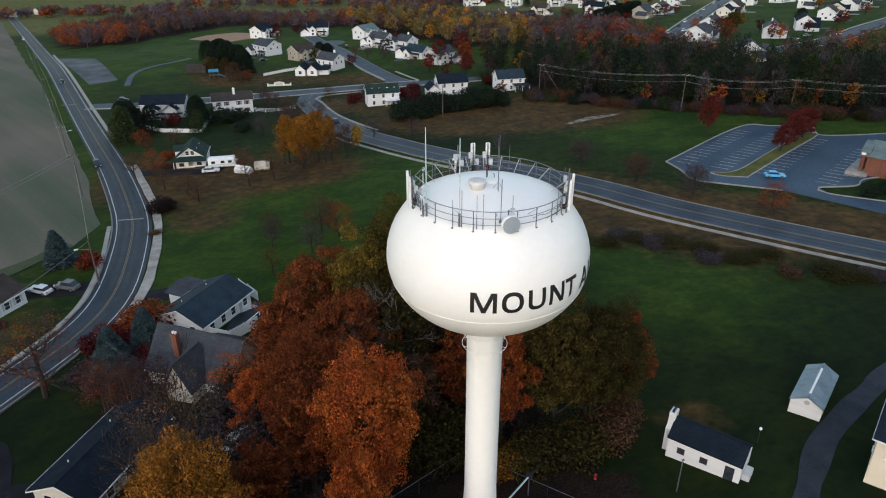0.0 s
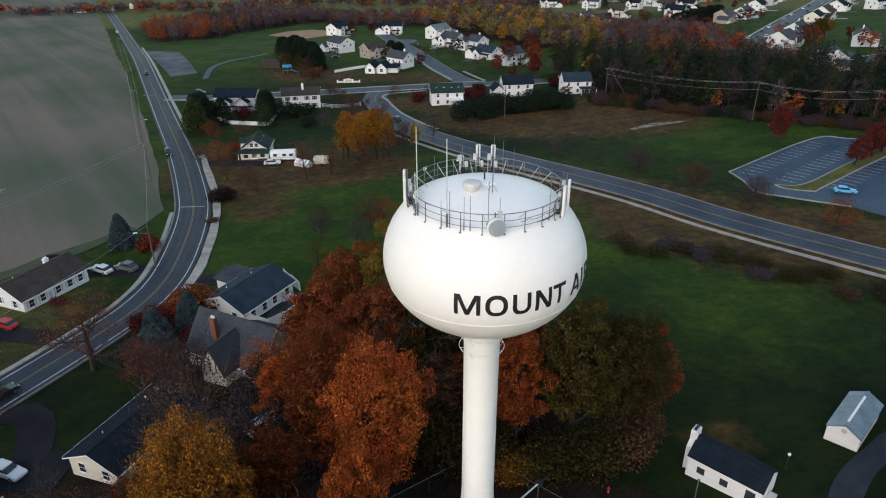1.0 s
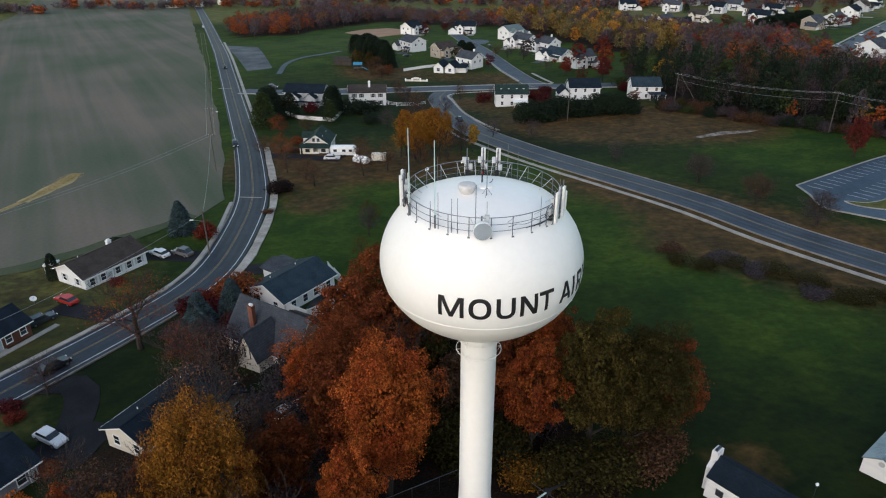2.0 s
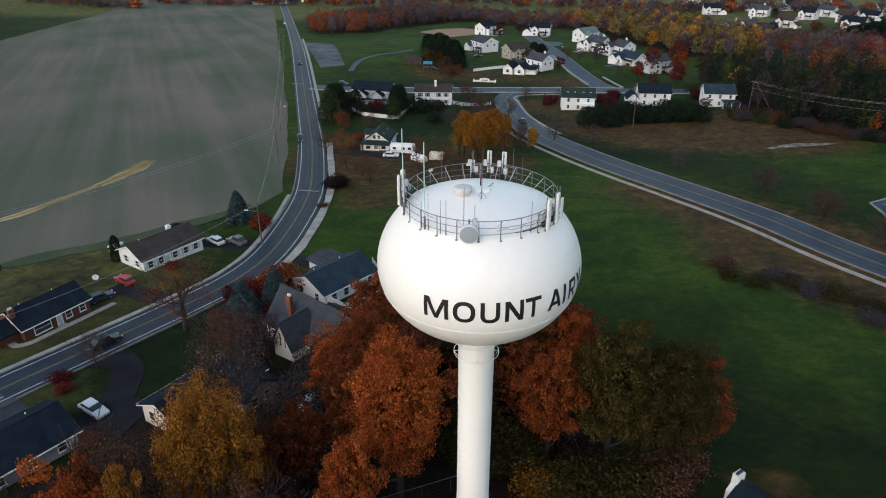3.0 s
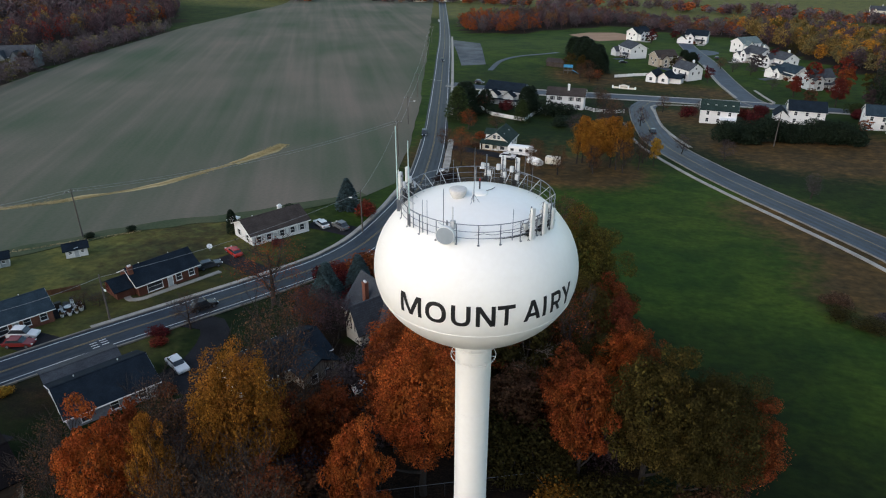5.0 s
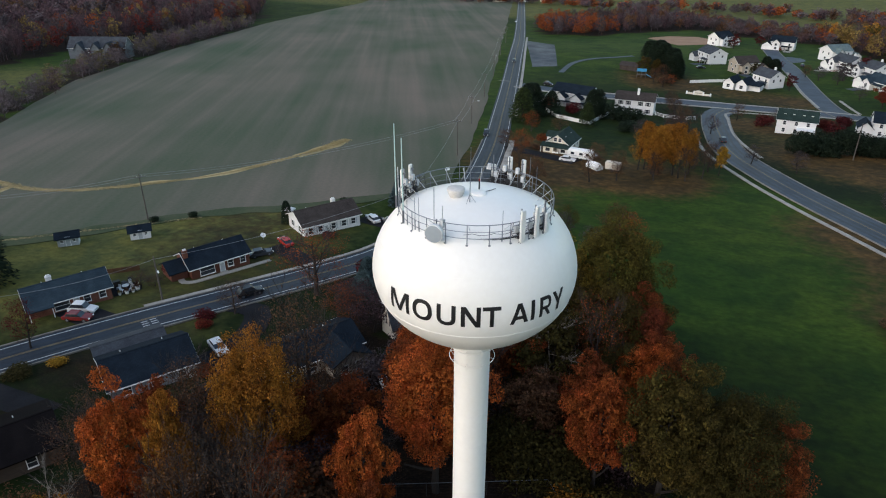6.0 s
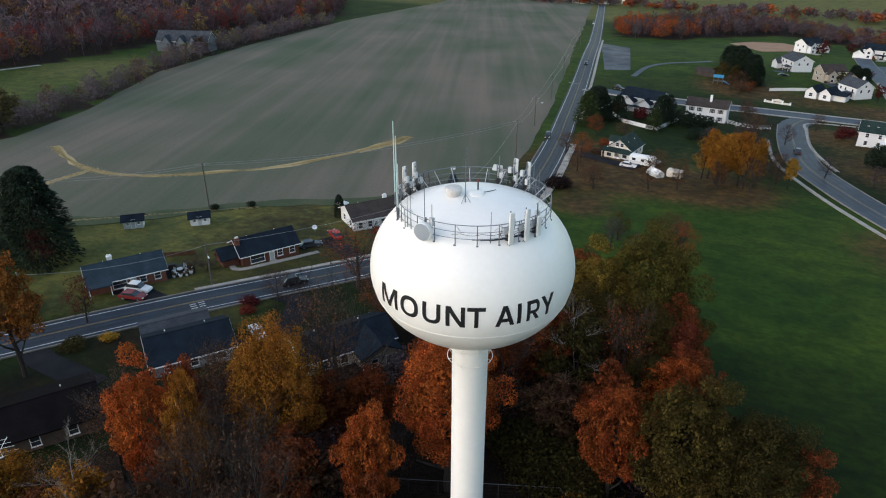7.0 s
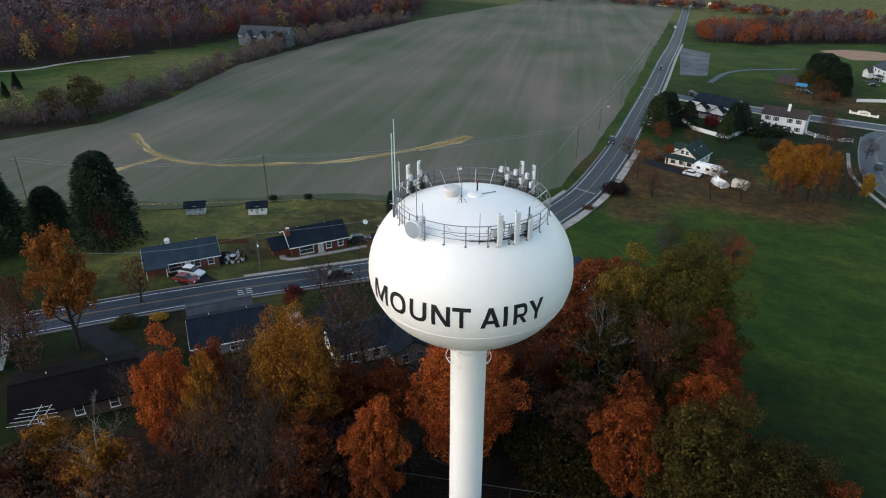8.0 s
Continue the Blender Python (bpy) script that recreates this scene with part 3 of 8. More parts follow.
SWALE = [(-128, 152), (-126, 140), (-126, 122), (-128, 105), (-138, 84), (-148, 72), (-160, 67), (-176, 66), (-192, 68)]
for line, o, lab in ((SWALE, 0.8, "flat strip of dry straw-coloured grass across the field"), ([(-128.5, 153), (-126, 141), (-125.8, 130)], 1.9, "thick end of the dry grass strip in the field"), ([(-160, 67), (-155, 54), (-152, 44)], 1.0, "short branch of dry straw-coloured grass in the field")):
    tagged(part("grass_strip", strip(line, -o, o, 0.13 if o < 1.5 else 0.137, -0.1, 1.5, 4, 1.7, o), M_SWALE), lab, "grass", kind="structure")
tufts(SWALE, 1.3, 15000, 0.095, 1, "strip of tall dry straw-coloured grass across the field")
tufts([(-128.5, 153), (-126, 141), (-125.8, 130)], 1.9, 5000, 0.10, 2, "thick clump of pale dry grass in the field")
tufts([(-160, 67), (-155, 54), (-152, 44)], 1.5, 3500, 0.095, 3, "short branch of dry straw-coloured grass in the field")
tufts([(-103, 84), (-115, 64), (-126, 46), (-140, 26)], 0.6, 1500, 0.10, 4, "thin line of dry grass at the field edge")


# ---------------------------------------------------------------- roads
def road(name, line, width, mat, label, top=0.10, yellow=True, edge=True):
    h = width / 2
    r = tagged(part(name, strip(line, -h, h, top, -0.3), mat), label, "road", kind="structure")
    if yellow:
        part("centre_line", strip(line, 0.08, 0.20, top + 0.012, top, cols=1), M_YELLOW, r)
        part("centre_line", strip(line, -0.20, -0.08, top + 0.012, top, cols=1), M_YELLOW, r)
    if yellow:
        for o in (-2.75, -1.15, 1.15, 2.75):
            part("wheel_track", strip(line, o - 0.38, o + 0.38, top + 0.006, top - 0.05, cols=1, wobble=0.25, seed=o), M_TRACK, r)
    if edge:
        for s in (-1, 1):
            part("edge_line", strip(line, s * (h - 0.75) - 0.08, s * (h - 0.75) + 0.08, top + 0.012, top, cols=1), M_WHITE_LINE, r)
    return r


main_road = road("road", ROAD_MAIN, 7.9, M_ASPHALT_MAIN, "two-lane grey asphalt road with yellow centre lines")
road("road", ROAD_SIDE, 7.5, M_ASPHALT, "grey asphalt side street joining the main road", top=0.115, yellow=False, edge=False)
road("road", ROAD_REAR, 9.5, M_ASPHALT, "curved grey asphalt road with faint centre lines", top=0.13, edge=False)
road("road", ROAD_ESTATE, 8.0, M_ASPHALT, "grey residential street between white houses", top=0.145, yellow=False, edge=False)
STREET_ONE = [(115, 374), (121.6, 386), (136, 413), (163, 465.5), (196, 528), (225, 582), (250, 630)]
STREET_TWO = [(118, 332), (143.8, 331), (159, 334), (177, 344), (200, 361), (231.5, 392.7), (257, 416), (300, 455)]
road("road", STREET_ONE, 8.5, M_ASPHALT, "distant residential street lined with parked cars", yellow=False, edge=False)
road("road", STREET_TWO, 8.5, M_ASPHALT, "distant residential street past white houses", top=0.12, yellow=False, edge=False)
CLOSE = [(-68 + 10 * math.cos(radians(30 * k)), 423 + 12 * math.sin(radians(30 * k))) for k in range(12)]
tagged(part("turning_circle", patch(CLOSE, 0.16, 6.0), M_ASPHALT), "grey asphalt turning circle between white houses", "road", kind="structure")
# pavements and kerbs
for line, o0, o1, where in ((ROAD_REAR[2:], -8.3, -7.3, "the curved road"), (ROAD_MAIN[7:13], -6.1, -4.3, "the main road bend"), (ROAD_MAIN[13:17], -5.6, -4.4, "the main road"), (ROAD_MAIN[4:11], 4.35, 5.2, "the field side of the main road"), (ROAD_SIDE, -6.2, -4.8, "the side street"), (ROAD_SIDE[1:-1], 4.0, 5.2, "the side street"), ([(-56, 380), (-47, 356), (-38, 334), (-26, 309)], -0.6, 0.6, "the residential street"), ([(-22, 327), (-16, 315), (-10.8, 305)], -0.5, 0.5, "the residential street"), ([(-34, 287), (-41, 285), (-48.5, 281.5), (-51, 276), (-47.3, 267.2), (-37.2, 242.4), (-27.1, 224.7), (-21, 216)], -0.5, 0.5, "the grassy corner"), (STREET_ONE, 5.4, 6.6, "a distant street"), (STREET_ONE, -6.6, -5.4, "a distant street"), (STREET_TWO, 5.4, 6.6, "a distant street"), (STREET_TWO, -6.6, -5.4, "a distant street")):
    tagged(part("pavement", strip(line, o0, o1, 0.22, -0.2, cols=2, wobble=0.35 if o1 == -4.3 else 0.0), M_VERGE if o1 == -4.3 else M_CONCRETE), "pale concrete pavement along " + where, "pavement", kind="structure")
for line, o, where in ((ROAD_REAR[1:], -4.75, "curved road"), (ROAD_REAR[1:], 4.75, "curved road"), (ROAD_MAIN[1:8], 4.0, "main road"), (ROAD_MAIN[1:8], -4.3, "main road"), (ROAD_MAIN[7:13], 4.0, "main road"), (ROAD_ESTATE, 4.0, "residential street"), (ROAD_ESTATE, -4.0, "residential street")):
    s = 1 if o > 0 else -1
    tagged(part("kerb", strip(line, min(o, o + 0.3 * s), max(o, o + 0.3 * s), 0.26, -0.2, cols=1), M_KERB), "low pale concrete kerb of the " + where, "kerb", kind="structure")
# worn word painted across the near lane
for k in range(6):
    bm = bmesh.new()
    m = Matrix.Translation((-67.7, 51.4, 0)) @ pose(0, 0, 0, 0, 0, 74) @ Matrix.Translation((-0.8 + 1.4 * (k // 3), -1.5 + 0.78 * (k % 3) + 0.15 * (k // 3), 0))
    for v in box(bm, -0.5, 0.5, -0.10, 0.10, 0, 0.01, m).verts:
        v.co.z = gz(v.co.x, v.co.y) + 0.115 + v.co.z
    part("lane_marking", bm, M_WHITE_LINE, main_road)
# two narrow pale strips across the main road
for (ax, ay), (bx, by) in (((-73.0, 141.2), (-67.3, 141.6)), ((-152.1, 271.6), (-146.5, 272.3))):
    part("road_seam", strip([(ax, ay), ((ax + bx) / 2, (ay + by) / 2), (bx, by)], -0.22, 0.22, 0.125, 0.08, 2.0, 1), M_CONCRETE, main_road)
# side drives
tagged(part("driveway", strip([(-64, 62), (-57, 64), (-52.5, 60), (-49.5, 54), (-47, 50)], -2.2, 2.2, 0.08, cols=2), M_DRIVE), "dark asphalt driveway between lawns", "driveway", kind="structure")
tagged(part("driveway", patch([(-52, 57), (-44.5, 57), (-44, 49), (-52, 46)], 0.085, 4.0), M_DRIVE), "dark asphalt parking pad beside a house", "driveway", kind="structure")
tagged(part("driveway", strip([(-73, 27), (-67, 27.5), (-61, 29), (-55, 30.5)], -2.0, 2.0, 0.08, cols=2), M_DRIVE), "grey asphalt driveway off the main road", "driveway", kind="structure")
tagged(part("driveway", strip([(-62, 82), (-70, 83), (-77, 84)], -2.0, 2.0, 0.08, cols=2), M_DRIVE), "dark asphalt driveway beside a ranch house", "driveway", kind="structure")
tagged(part("driveway", strip([(-60, 107), (-66, 107), (-75, 106.5)], -2.6, 2.6, 0.08, cols=2), M_DRIVE), "dark asphalt driveway with two parked cars", "driveway", kind="structure")
tagged(part("driveway", strip([(-72, 47), (-78, 46), (-83, 45.5)], -2.6, 2.6, 0.08, cols=2), M_DRIVE), "dark asphalt driveway with parked cars", "driveway", kind="structure")
tagged(part("driveway", strip([(-57, 99), (-50, 103), (-44, 104)], -2.4, 2.4, 0.08, cols=2), M_DRIVE), "dark asphalt driveway to a carport", "driveway", kind="structure")
tagged(part("driveway", strip([(-90, 176), (-78, 177), (-60, 176)], -2.4, 2.4, 0.08, cols=2), M_DRIVE), "grey driveway beside a cottage", "driveway", kind="structure")
tagged(part("gravel_drive", strip([(73, 82), (60, 74), (52.3, 67.7), (46.5, 62.8), (41.3, 57.2), (37.5, 52.2), (33, 44)], -1.3, 1.3, 0.06, step=1.5, cols=3, wobble=0.7), M_GRAVEL), "dark gravel track past the white barns", "driveway", kind="structure")
# car parks
lot = tagged(part("car_park", patch(LOT, 0.09, 8.0), M_ASPHALT_DARK), "wide dark asphalt car park with white bays", "car park", kind="structure")
tagged(part("car_park", patch([(-222, 402), (-192, 388), (-149, 318), (-158, 309)], 0.10, 8.0), M_LOT), "small pale car park beside the sports field", "car park", kind="structure")


def bays(parent, x, y, ang, count, pitch=2.7, length=5.0):
    """A row of painted bay lines."""
    for k in range(count):
        bm = bmesh.new()
        m = Matrix.Translation((x, y, 0)) @ pose(0, 0, 0, 0, 0, ang) @ Matrix.Translation((k * pitch, 0, 0))
        for v in box(bm, -0.06, 0.06, -length / 2, length / 2, 0, 0.012, m).verts:
            v.co.z = gz(v.co.x, v.co.y) + 0.09 + v.co.z
        part("bay_line", bm, M_WHITE_LINE, parent)


bays(lot, 61.5, 166.8, 47, 15, 2.7, 4.6)
bays(lot, 68.5, 161.5, 47, 15, 2.7, 4.6)
bays(lot, 77.5, 155.5, 47, 15, 2.7, 4.6)
bays(lot, 87.5, 147.5, 47, 13, 2.7, 4.6)
bays(lot, 96.0, 151.5, 47, 7, 2.7, 4.6)
ISLAND = [(64.9, 157.9), (66.5, 155.3), (71.7, 153.6), (73.5, 155.0), (89.0, 171.0), (105.4, 187.6), (104.5, 190), (102.6, 190), (85.5, 172.8), (71.5, 158.6)]
island = tagged(part("traffic_island", patch(ISLAND, 0.24, 5.0), bpy.data.materials["autumn_grass"]), "long grassy island in the car park", "island", kind="structure")
for pts, lab in ((ISLAND + ISLAND[:1], "car park island"), (LOT[18:22] + LOT[:1], "car park"), (LOT[0:8], "car park"), (LOT[9:16], "car park")):
    tagged(part("kerb", strip(pts, -0.17, 0.17, 0.26, -0.2, 1.5, cols=1), M_CONCRETE), "pale concrete kerb round the " + lab, "kerb", kind="structure")
tagged(part("bare_earth", patch([(38.8, 213.3), (45.3, 218.4), (51, 219.6), (57.5, 221.4), (53.5, 217.5), (46, 214.8), (40.0, 211.2)], 0.05, 3.0, 3.0, 7), M_SAND), "pale sandy streak of bare earth in the rough grass", "bare earth", kind="structure")
tagged(part("farm_track", strip([(-338, 40), (-343, 52), (-343, 65), (-353, 80), (-358, 94), (-362, 114)], -1.6, 1.6, 0.10, cols=2, wobble=0.8), M_VERGE), "pale gravel track along the edge of a wood", "track", kind="structure")
tagged(part("footpath", strip([(-140, 306), (-147, 330), (-146, 348), (-139, 364), (-135, 376)], -1.3, 1.3, 0.10, cols=2), M_ASPHALT), "grey footpath curving over the park lawn", "path", kind="structure")
tagged(part("ball_field", patch([(-168, 470), (-160, 492), (-145, 500), (-128, 490), (-122, 464), (-136, 446)], 0.10, 10.0, 3.0, 4), M_BALL), "bare reddish infield of a ball field", "field", kind="structure")

# ---------------------------------------------------------------- the water tower
TX, TY = 3.0, 41.5
TANK_R, TANK_Z, TANK_LOW, TANK_HIGH = 6.8, 32.64, 5.15, 5.65
RAIL_R, RAIL_Z = 4.92, 36.62
BASE_Z = gz(TX, TY)


def tank_radius(z):
    b = TANK_LOW if z < TANK_Z else TANK_HIGH
    return TANK_R * math.sqrt(max(0.0, 1 - ((z - TANK_Z) / b) ** 2))


def ring_point(az, r, z):
    return Vector((r * math.cos(radians(az)), r * math.sin(radians(az)), z))


tower = thing("water_tower", TX, TY, 0, 0, "tall white water tower with a round tank and black lettering", "water tower")
prof = [(1.36, 26.6), (1.40, 27.35), (1.62, 27.62)]
for i in range(0, 41):
    t = radians(-77 + 77 * i / 40)
    prof.append((TANK_R * math.cos(t), TANK_Z + TANK_LOW * math.sin(t)))
zr = TANK_Z + TANK_HIGH * math.sqrt(1 - (4.9 / TANK_R) ** 2)
for i in range(1, 15):
    z = TANK_Z + (zr - TANK_Z) * math.sin(radians(90 * i / 14) * 0.999)
    prof.append((tank_radius(z), z))
for i in range(1, 13):
    r = 4.9 * (1 - i / 12)
    prof.append((max(r, 0), zr + 1.16 * (1 - (r / 4.9) ** 2)))
part("tank", revolve(bmesh.new(), prof, 128), M_TANK, tower, "white painted steel tank", smooth=True)
DOME = zr + 1.16
shaft = part("column", revolve(bmesh.new(), [(3.2, BASE_Z - 1.0), (3.2, BASE_Z + 0.3), (2.7, BASE_Z + 2.2), (1.9, BASE_Z + 5.5), (1.42, BASE_Z + 9.0), (1.30, BASE_Z + 11.5), (1.28, 20.0), (1.30, 26.4), (1.36, 26.62)], 64), M_TANK, tower, "white painted steel column", smooth=True)
for z in (6.0, 8.9, 11.8, 14.7, 17.6, 20.5, 23.4):
    part("weld_seam", hoop(bmesh.new(), 1.283 if z > 9.5 else 1.40, z, 0.012, 64), M_TANK, tower)
part("weld_seam", hoop(bmesh.new(), tank_radius(31.08) + 0.004, 31.08, 0.022, 128), M_TANK, tower, "raised weld seam round the lower bowl")
part("weld_seam", hoop(bmesh.new(), tank_radius(34.9) + 0.002, 34.9, 0.010, 128), M_TANK, tower)
# two painters' hoops held off the neck
for z, s in ((26.35, 1.62), (25.25, 1.62)):
    bm = hoop(bmesh.new(), s, z, 0.022, 64)
    for k in range(8):
        a = 45 * k + 20
        tube(bm, ring_point(a, 1.28, z), ring_point(a, s, z), 0.018, seg=4)
        tube(bm, ring_point(a, 1.30, z - 0.5), ring_point(a, s, z), 0.014, seg=4)
    part("rigging_hoop", bm, M_TANK, tower)


def band(outer, inner):
    """Cells between two lines of the same number of points."""
    return [[outer[k], outer[k + 1], inner[k + 1], inner[k]] for k in range(len(outer) - 1)]


def arc(cx, cy, rx, ry, a0, a1, n=12, power=1.0):
    out = []
    for k in range(n + 1):
        t = radians(a0 + (a1 - a0) * k / n)
        c, s = math.cos(t), math.sin(t)
        out.append((cx + rx * math.copysign(abs(c) ** power, c), cy + ry * math.copysign(abs(s) ** power, s)))
    return out


def mirrored(poly):
    return [(1 - x, y) for x, y in poly][::-1]


A_LEFT = [(0, 0), (0.385, 1), (0.5, 1), (0.5, 0.76), (0.365, 0.39), (0.5, 0.39), (0.5, 0.215), (0.305, 0.215), (0.225, 0)]
SHAPES = {
    "M": [[(0, 0), (0, 1), (0.225, 1), (0.5, 0.27), (0.775, 1), (1, 1), (1, 0), (0.845, 0), (0.845, 0.74), (0.572, 0), (0.428, 0), (0.155, 0.74), (0.155, 0)]],
    "O": band(arc(0.5, 0.5, 0.5, 0.515, 0, 360, 36, 0.84), arc(0.5, 0.5, 0.30, 0.335, 0, 360, 36, 0.84)),
    "U": band([(0, 1), (0, 0.45)] + arc(0.5, 0.40, 0.5, 0.415, 180, 360, 16, 0.84) + [(1, 0.45), (1, 1)], [(0.22, 1), (0.22, 0.45)] + arc(0.5, 0.40, 0.28, 0.23, 180, 360, 16, 0.84) + [(0.78, 0.45), (0.78, 1)]),
    "N": [[(0, 0), (0, 1), (0.25, 1), (0.785, 0.30), (0.785, 1), (1, 1), (1, 0), (0.75, 0), (0.215, 0.70), (0.215, 0)]],
    "T": [[(0.39, 0), (0.39, 0.82), (0, 0.82), (0, 1), (1, 1), (1, 0.82), (0.61, 0.82), (0.61, 0)]],
    "A": [A_LEFT, mirrored(A_LEFT)],
    "I": [[(0, 0), (0, 1), (1, 1), (1, 0)]],
    "R": [[(0, 0), (0, 1), (0.25, 1), (0.25, 0)], [(0.25, 0.36), (0.25, 0.52), (0.62, 0.52), (0.66, 0.36)], [(0.40, 0.36), (0.66, 0.36), (1.0, 0), (0.72, 0)]] + band([(0.25, 1), (0.6, 1)] + arc(0.62, 0.68, 0.34, 0.32, 90, -90, 12, 0.84), [(0.25, 0.82), (0.6, 0.82)] + arc(0.62, 0.67, 0.11, 0.15, 90, -90, 12, 0.84)),
    "Y": [[(0.385, 0), (0.385, 0.40), (0, 1), (0.265, 1), (0.5, 0.60), (0.735, 1), (1, 1), (0.615, 0.40), (0.615, 0)]],
}


def letter(ch, a0, a1, z0=31.98, z1=33.36):
    """One painted letter, bent round the tank."""
    bm = bmesh.new()
    for poly in SHAPES[ch]:
        bm.faces.new([bm.verts.new((x, y, 0)) for x, y in poly])
    bmesh.ops.remove_doubles(bm, verts=bm.verts, dist=1e-4)
    for axis in (0, 1):
        for k in range(1, 8):
            co, no = [0, 0, 0], [0, 0, 0]
            co[axis], no[axis] = k / 8 + 0.003, 1
            bmesh.ops.bisect_plane(bm, geom=bm.verts[:] + bm.edges[:] + bm.faces[:], plane_co=co, plane_no=no)
    bmesh.ops.triangulate(bm, faces=bm.faces)
    for v in bm.verts:
        z = z0 + (z1 - z0) * v.co.y
        v.co = ring_point(a0 + (a1 - a0) * v.co.x, tank_radius(z) + 0.018, z)
    bmesh.ops.recalc_face_normals(bm, faces=bm.faces)
    part("letter", bm, M_LETTER, tower, "black painted letter " + ch)


for ch, a0, a1 in (("M", -102.0, -88.6), ("O", -86.2, -74.9), ("U", -72.4, -62.6), ("N", -60.0, -50.2), ("T", -49.2, -40.0), ("A", -35.2, -25.0), ("I", -23.6, -21.4), ("R", -18.2, -10.2), ("Y", -9.4, -0.2)):
    letter(ch, a0, a1)

# walkway rail on the shoulder of the tank
rail = tagged(new("guard_rail"), "galvanised steel guard rail with three bars", "")
rail.parent = tower
for h, name in ((1.10, "top_rail"), (0.66, "middle_rail"), (0.24, "bottom_rail")):
    part(name, hoop(bmesh.new(), RAIL_R, RAIL_Z + h, 0.026 if h > 1 else 0.018, 96), M_STEEL, rail)
for k in range(24):
    a = -14.3 + 15 * k
    bm = bmesh.new()
    tube(bm, ring_point(a, RAIL_R + 0.03, RAIL_Z - 0.22), ring_point(a, RAIL_R + 0.03, RAIL_Z + 1.10), 0.030, seg=5)
    box(bm, -0.09, 0.09, -0.07, 0.07, -0.03, 0.03, Matrix.Translation(ring_point(a, RAIL_R + 0.05, RAIL_Z - 0.16)) @ pose(0, 0, 0, 0, 0, a))
    part("post", bm, M_STEEL, rail)
    if k % 2 or 3 < k < 15:
        bm = bmesh.new()
        tube(bm, ring_point(a + 1, RAIL_R, RAIL_Z + 1.02), ring_point(a + 1, RAIL_R - 0.95, RAIL_Z + 0.28), 0.022, seg=4)
        part("brace", bm, M_RADIO, rail)
for k in range(3):
    for a0, a1 in ((58, 205), (-48 + 6 * k, 24)):
        part("cable_run", hoop(bmesh.new(), RAIL_R - 0.06 - 0.03 * k, RAIL_Z + 0.16 - 0.05 * k, 0.015, 72, a0, a1), M_CABLE, rail)
for a0, a1, h, dr in ((-62, 30, 0.55, 0.05), (-28, 14, 0.38, 0.10), (60, 150, 0.60, 0.06), (74, 118, 0.34, 0.12), (-205, -140, 0.52, 0.06), (-190, -150, 0.80, 0.09)):
    bm = bent(bmesh.new(), [ring_point(a0 + 3 * k, RAIL_R - dr, RAIL_Z + h - 0.11 * abs(math.sin(radians(a0 * 7 + 36 * k)))) for k in range(int((a1 - a0) / 3) + 1)], 0.015)
    part("sagging_cable", bm, M_CABLE, rail)


def antenna(az, tall=True, off=0.16, tilt=0.0):
    """A sector antenna on a pipe outside the rail, with its radios behind it."""
    ob = tagged(new("sector_antenna"), "white sector antenna on a steel pipe", "")
    ob.parent = tower
    ob.matrix_parent_inverse = Matrix()
    ob.matrix_basis = Matrix.Translation(ring_point(az, RAIL_R + off, RAIL_Z)) @ pose(0, 0, 0, 0, 0, az + tilt)
    bm = bmesh.new()
    tube(bm, (0, 0, -0.3), (0, 0, 1.95), 0.04, seg=8)
    part("pipe", bm, M_STEEL, ob)
    bm = bmesh.new()
    h = 1.95 if tall else 1.25
    box(bm, 0.10, 0.26, -0.16, 0.16, -0.10, h - 0.02)
    bmesh.ops.bevel(bm, geom=bm.edges[:], offset=0.035, segments=2, affect="EDGES")
    part("panel", bm, M_PANEL, ob)
    for z in (0.15, h - 0.35):
        part("bracket", boxes((-0.05, 0.12, -0.05, 0.05, z, z + 0.08)), M_STEEL, ob)
    for z, y in ((0.95, 0.24), (0.45, -0.22)):
        bm = boxes((-0.28, -0.06, y - 0.13, y + 0.13, z, z + 0.42))
        bmesh.ops.bevel(bm, geom=bm.edges[:], offset=0.02, segments=1, affect="EDGES")
        part("radio_unit", bm, M_RADIO, ob)
    part("filter_unit", boxes((-0.22, -0.05, -0.12, 0.12, 0.02, 0.40)), M_CABLE, ob)
    bm = bmesh.new()
    for y in (-0.10, 0.0, 0.10):
        tube(bm, (0.06, y, -0.08), (-0.10, y * 1.5, -0.35), 0.018, seg=5)
        tube(bm, (-0.10, y * 1.5, -0.35), (-0.30, y, 0.05), 0.018, seg=5)
        tube(bm, (-0.15, y, 0.95), (-0.22, y * 2, 0.05), 0.014, seg=5)
    part("jumper_cable", bm, M_CABLE, ob)
    return ob


for az, tall in ((-22.4, True), (-10.4, True), (0.5, False), (88.0, True), (99.6, True), (-165.0, True), (-176.5, True), (112.5, False)):
    antenna(az, tall)
# mast rails that tie each sector together
for c in (-11, 94, -171):
    bm = hoop(bmesh.new(), RAIL_R + 0.12, RAIL_Z + 0.30, 0.026, 96, c - 17, c + 17)
    hoop(bm, RAIL_R + 0.12, RAIL_Z + 0.95, 0.026, 96, c - 17, c + 17)
    part("mount_bar", bm, M_STEEL, tower)
    for k in range(7):
        a0 = c - 17 + 5 * k
        line = [ring_point(a0, RAIL_R + 0.10, RAIL_Z + 1.15 - 0.05 * (k % 3)), ring_point(a0 + 1.2, RAIL_R - 0.12, RAIL_Z + 0.75), ring_point(a0 + 0.4, RAIL_R - 0.16, RAIL_Z + 0.35), ring_point(a0 + 2.5, RAIL_R - 0.10, RAIL_Z + 0.08)]
        part("feeder_tail", bent(bmesh.new(), line, 0.02), M_CABLE, tower)


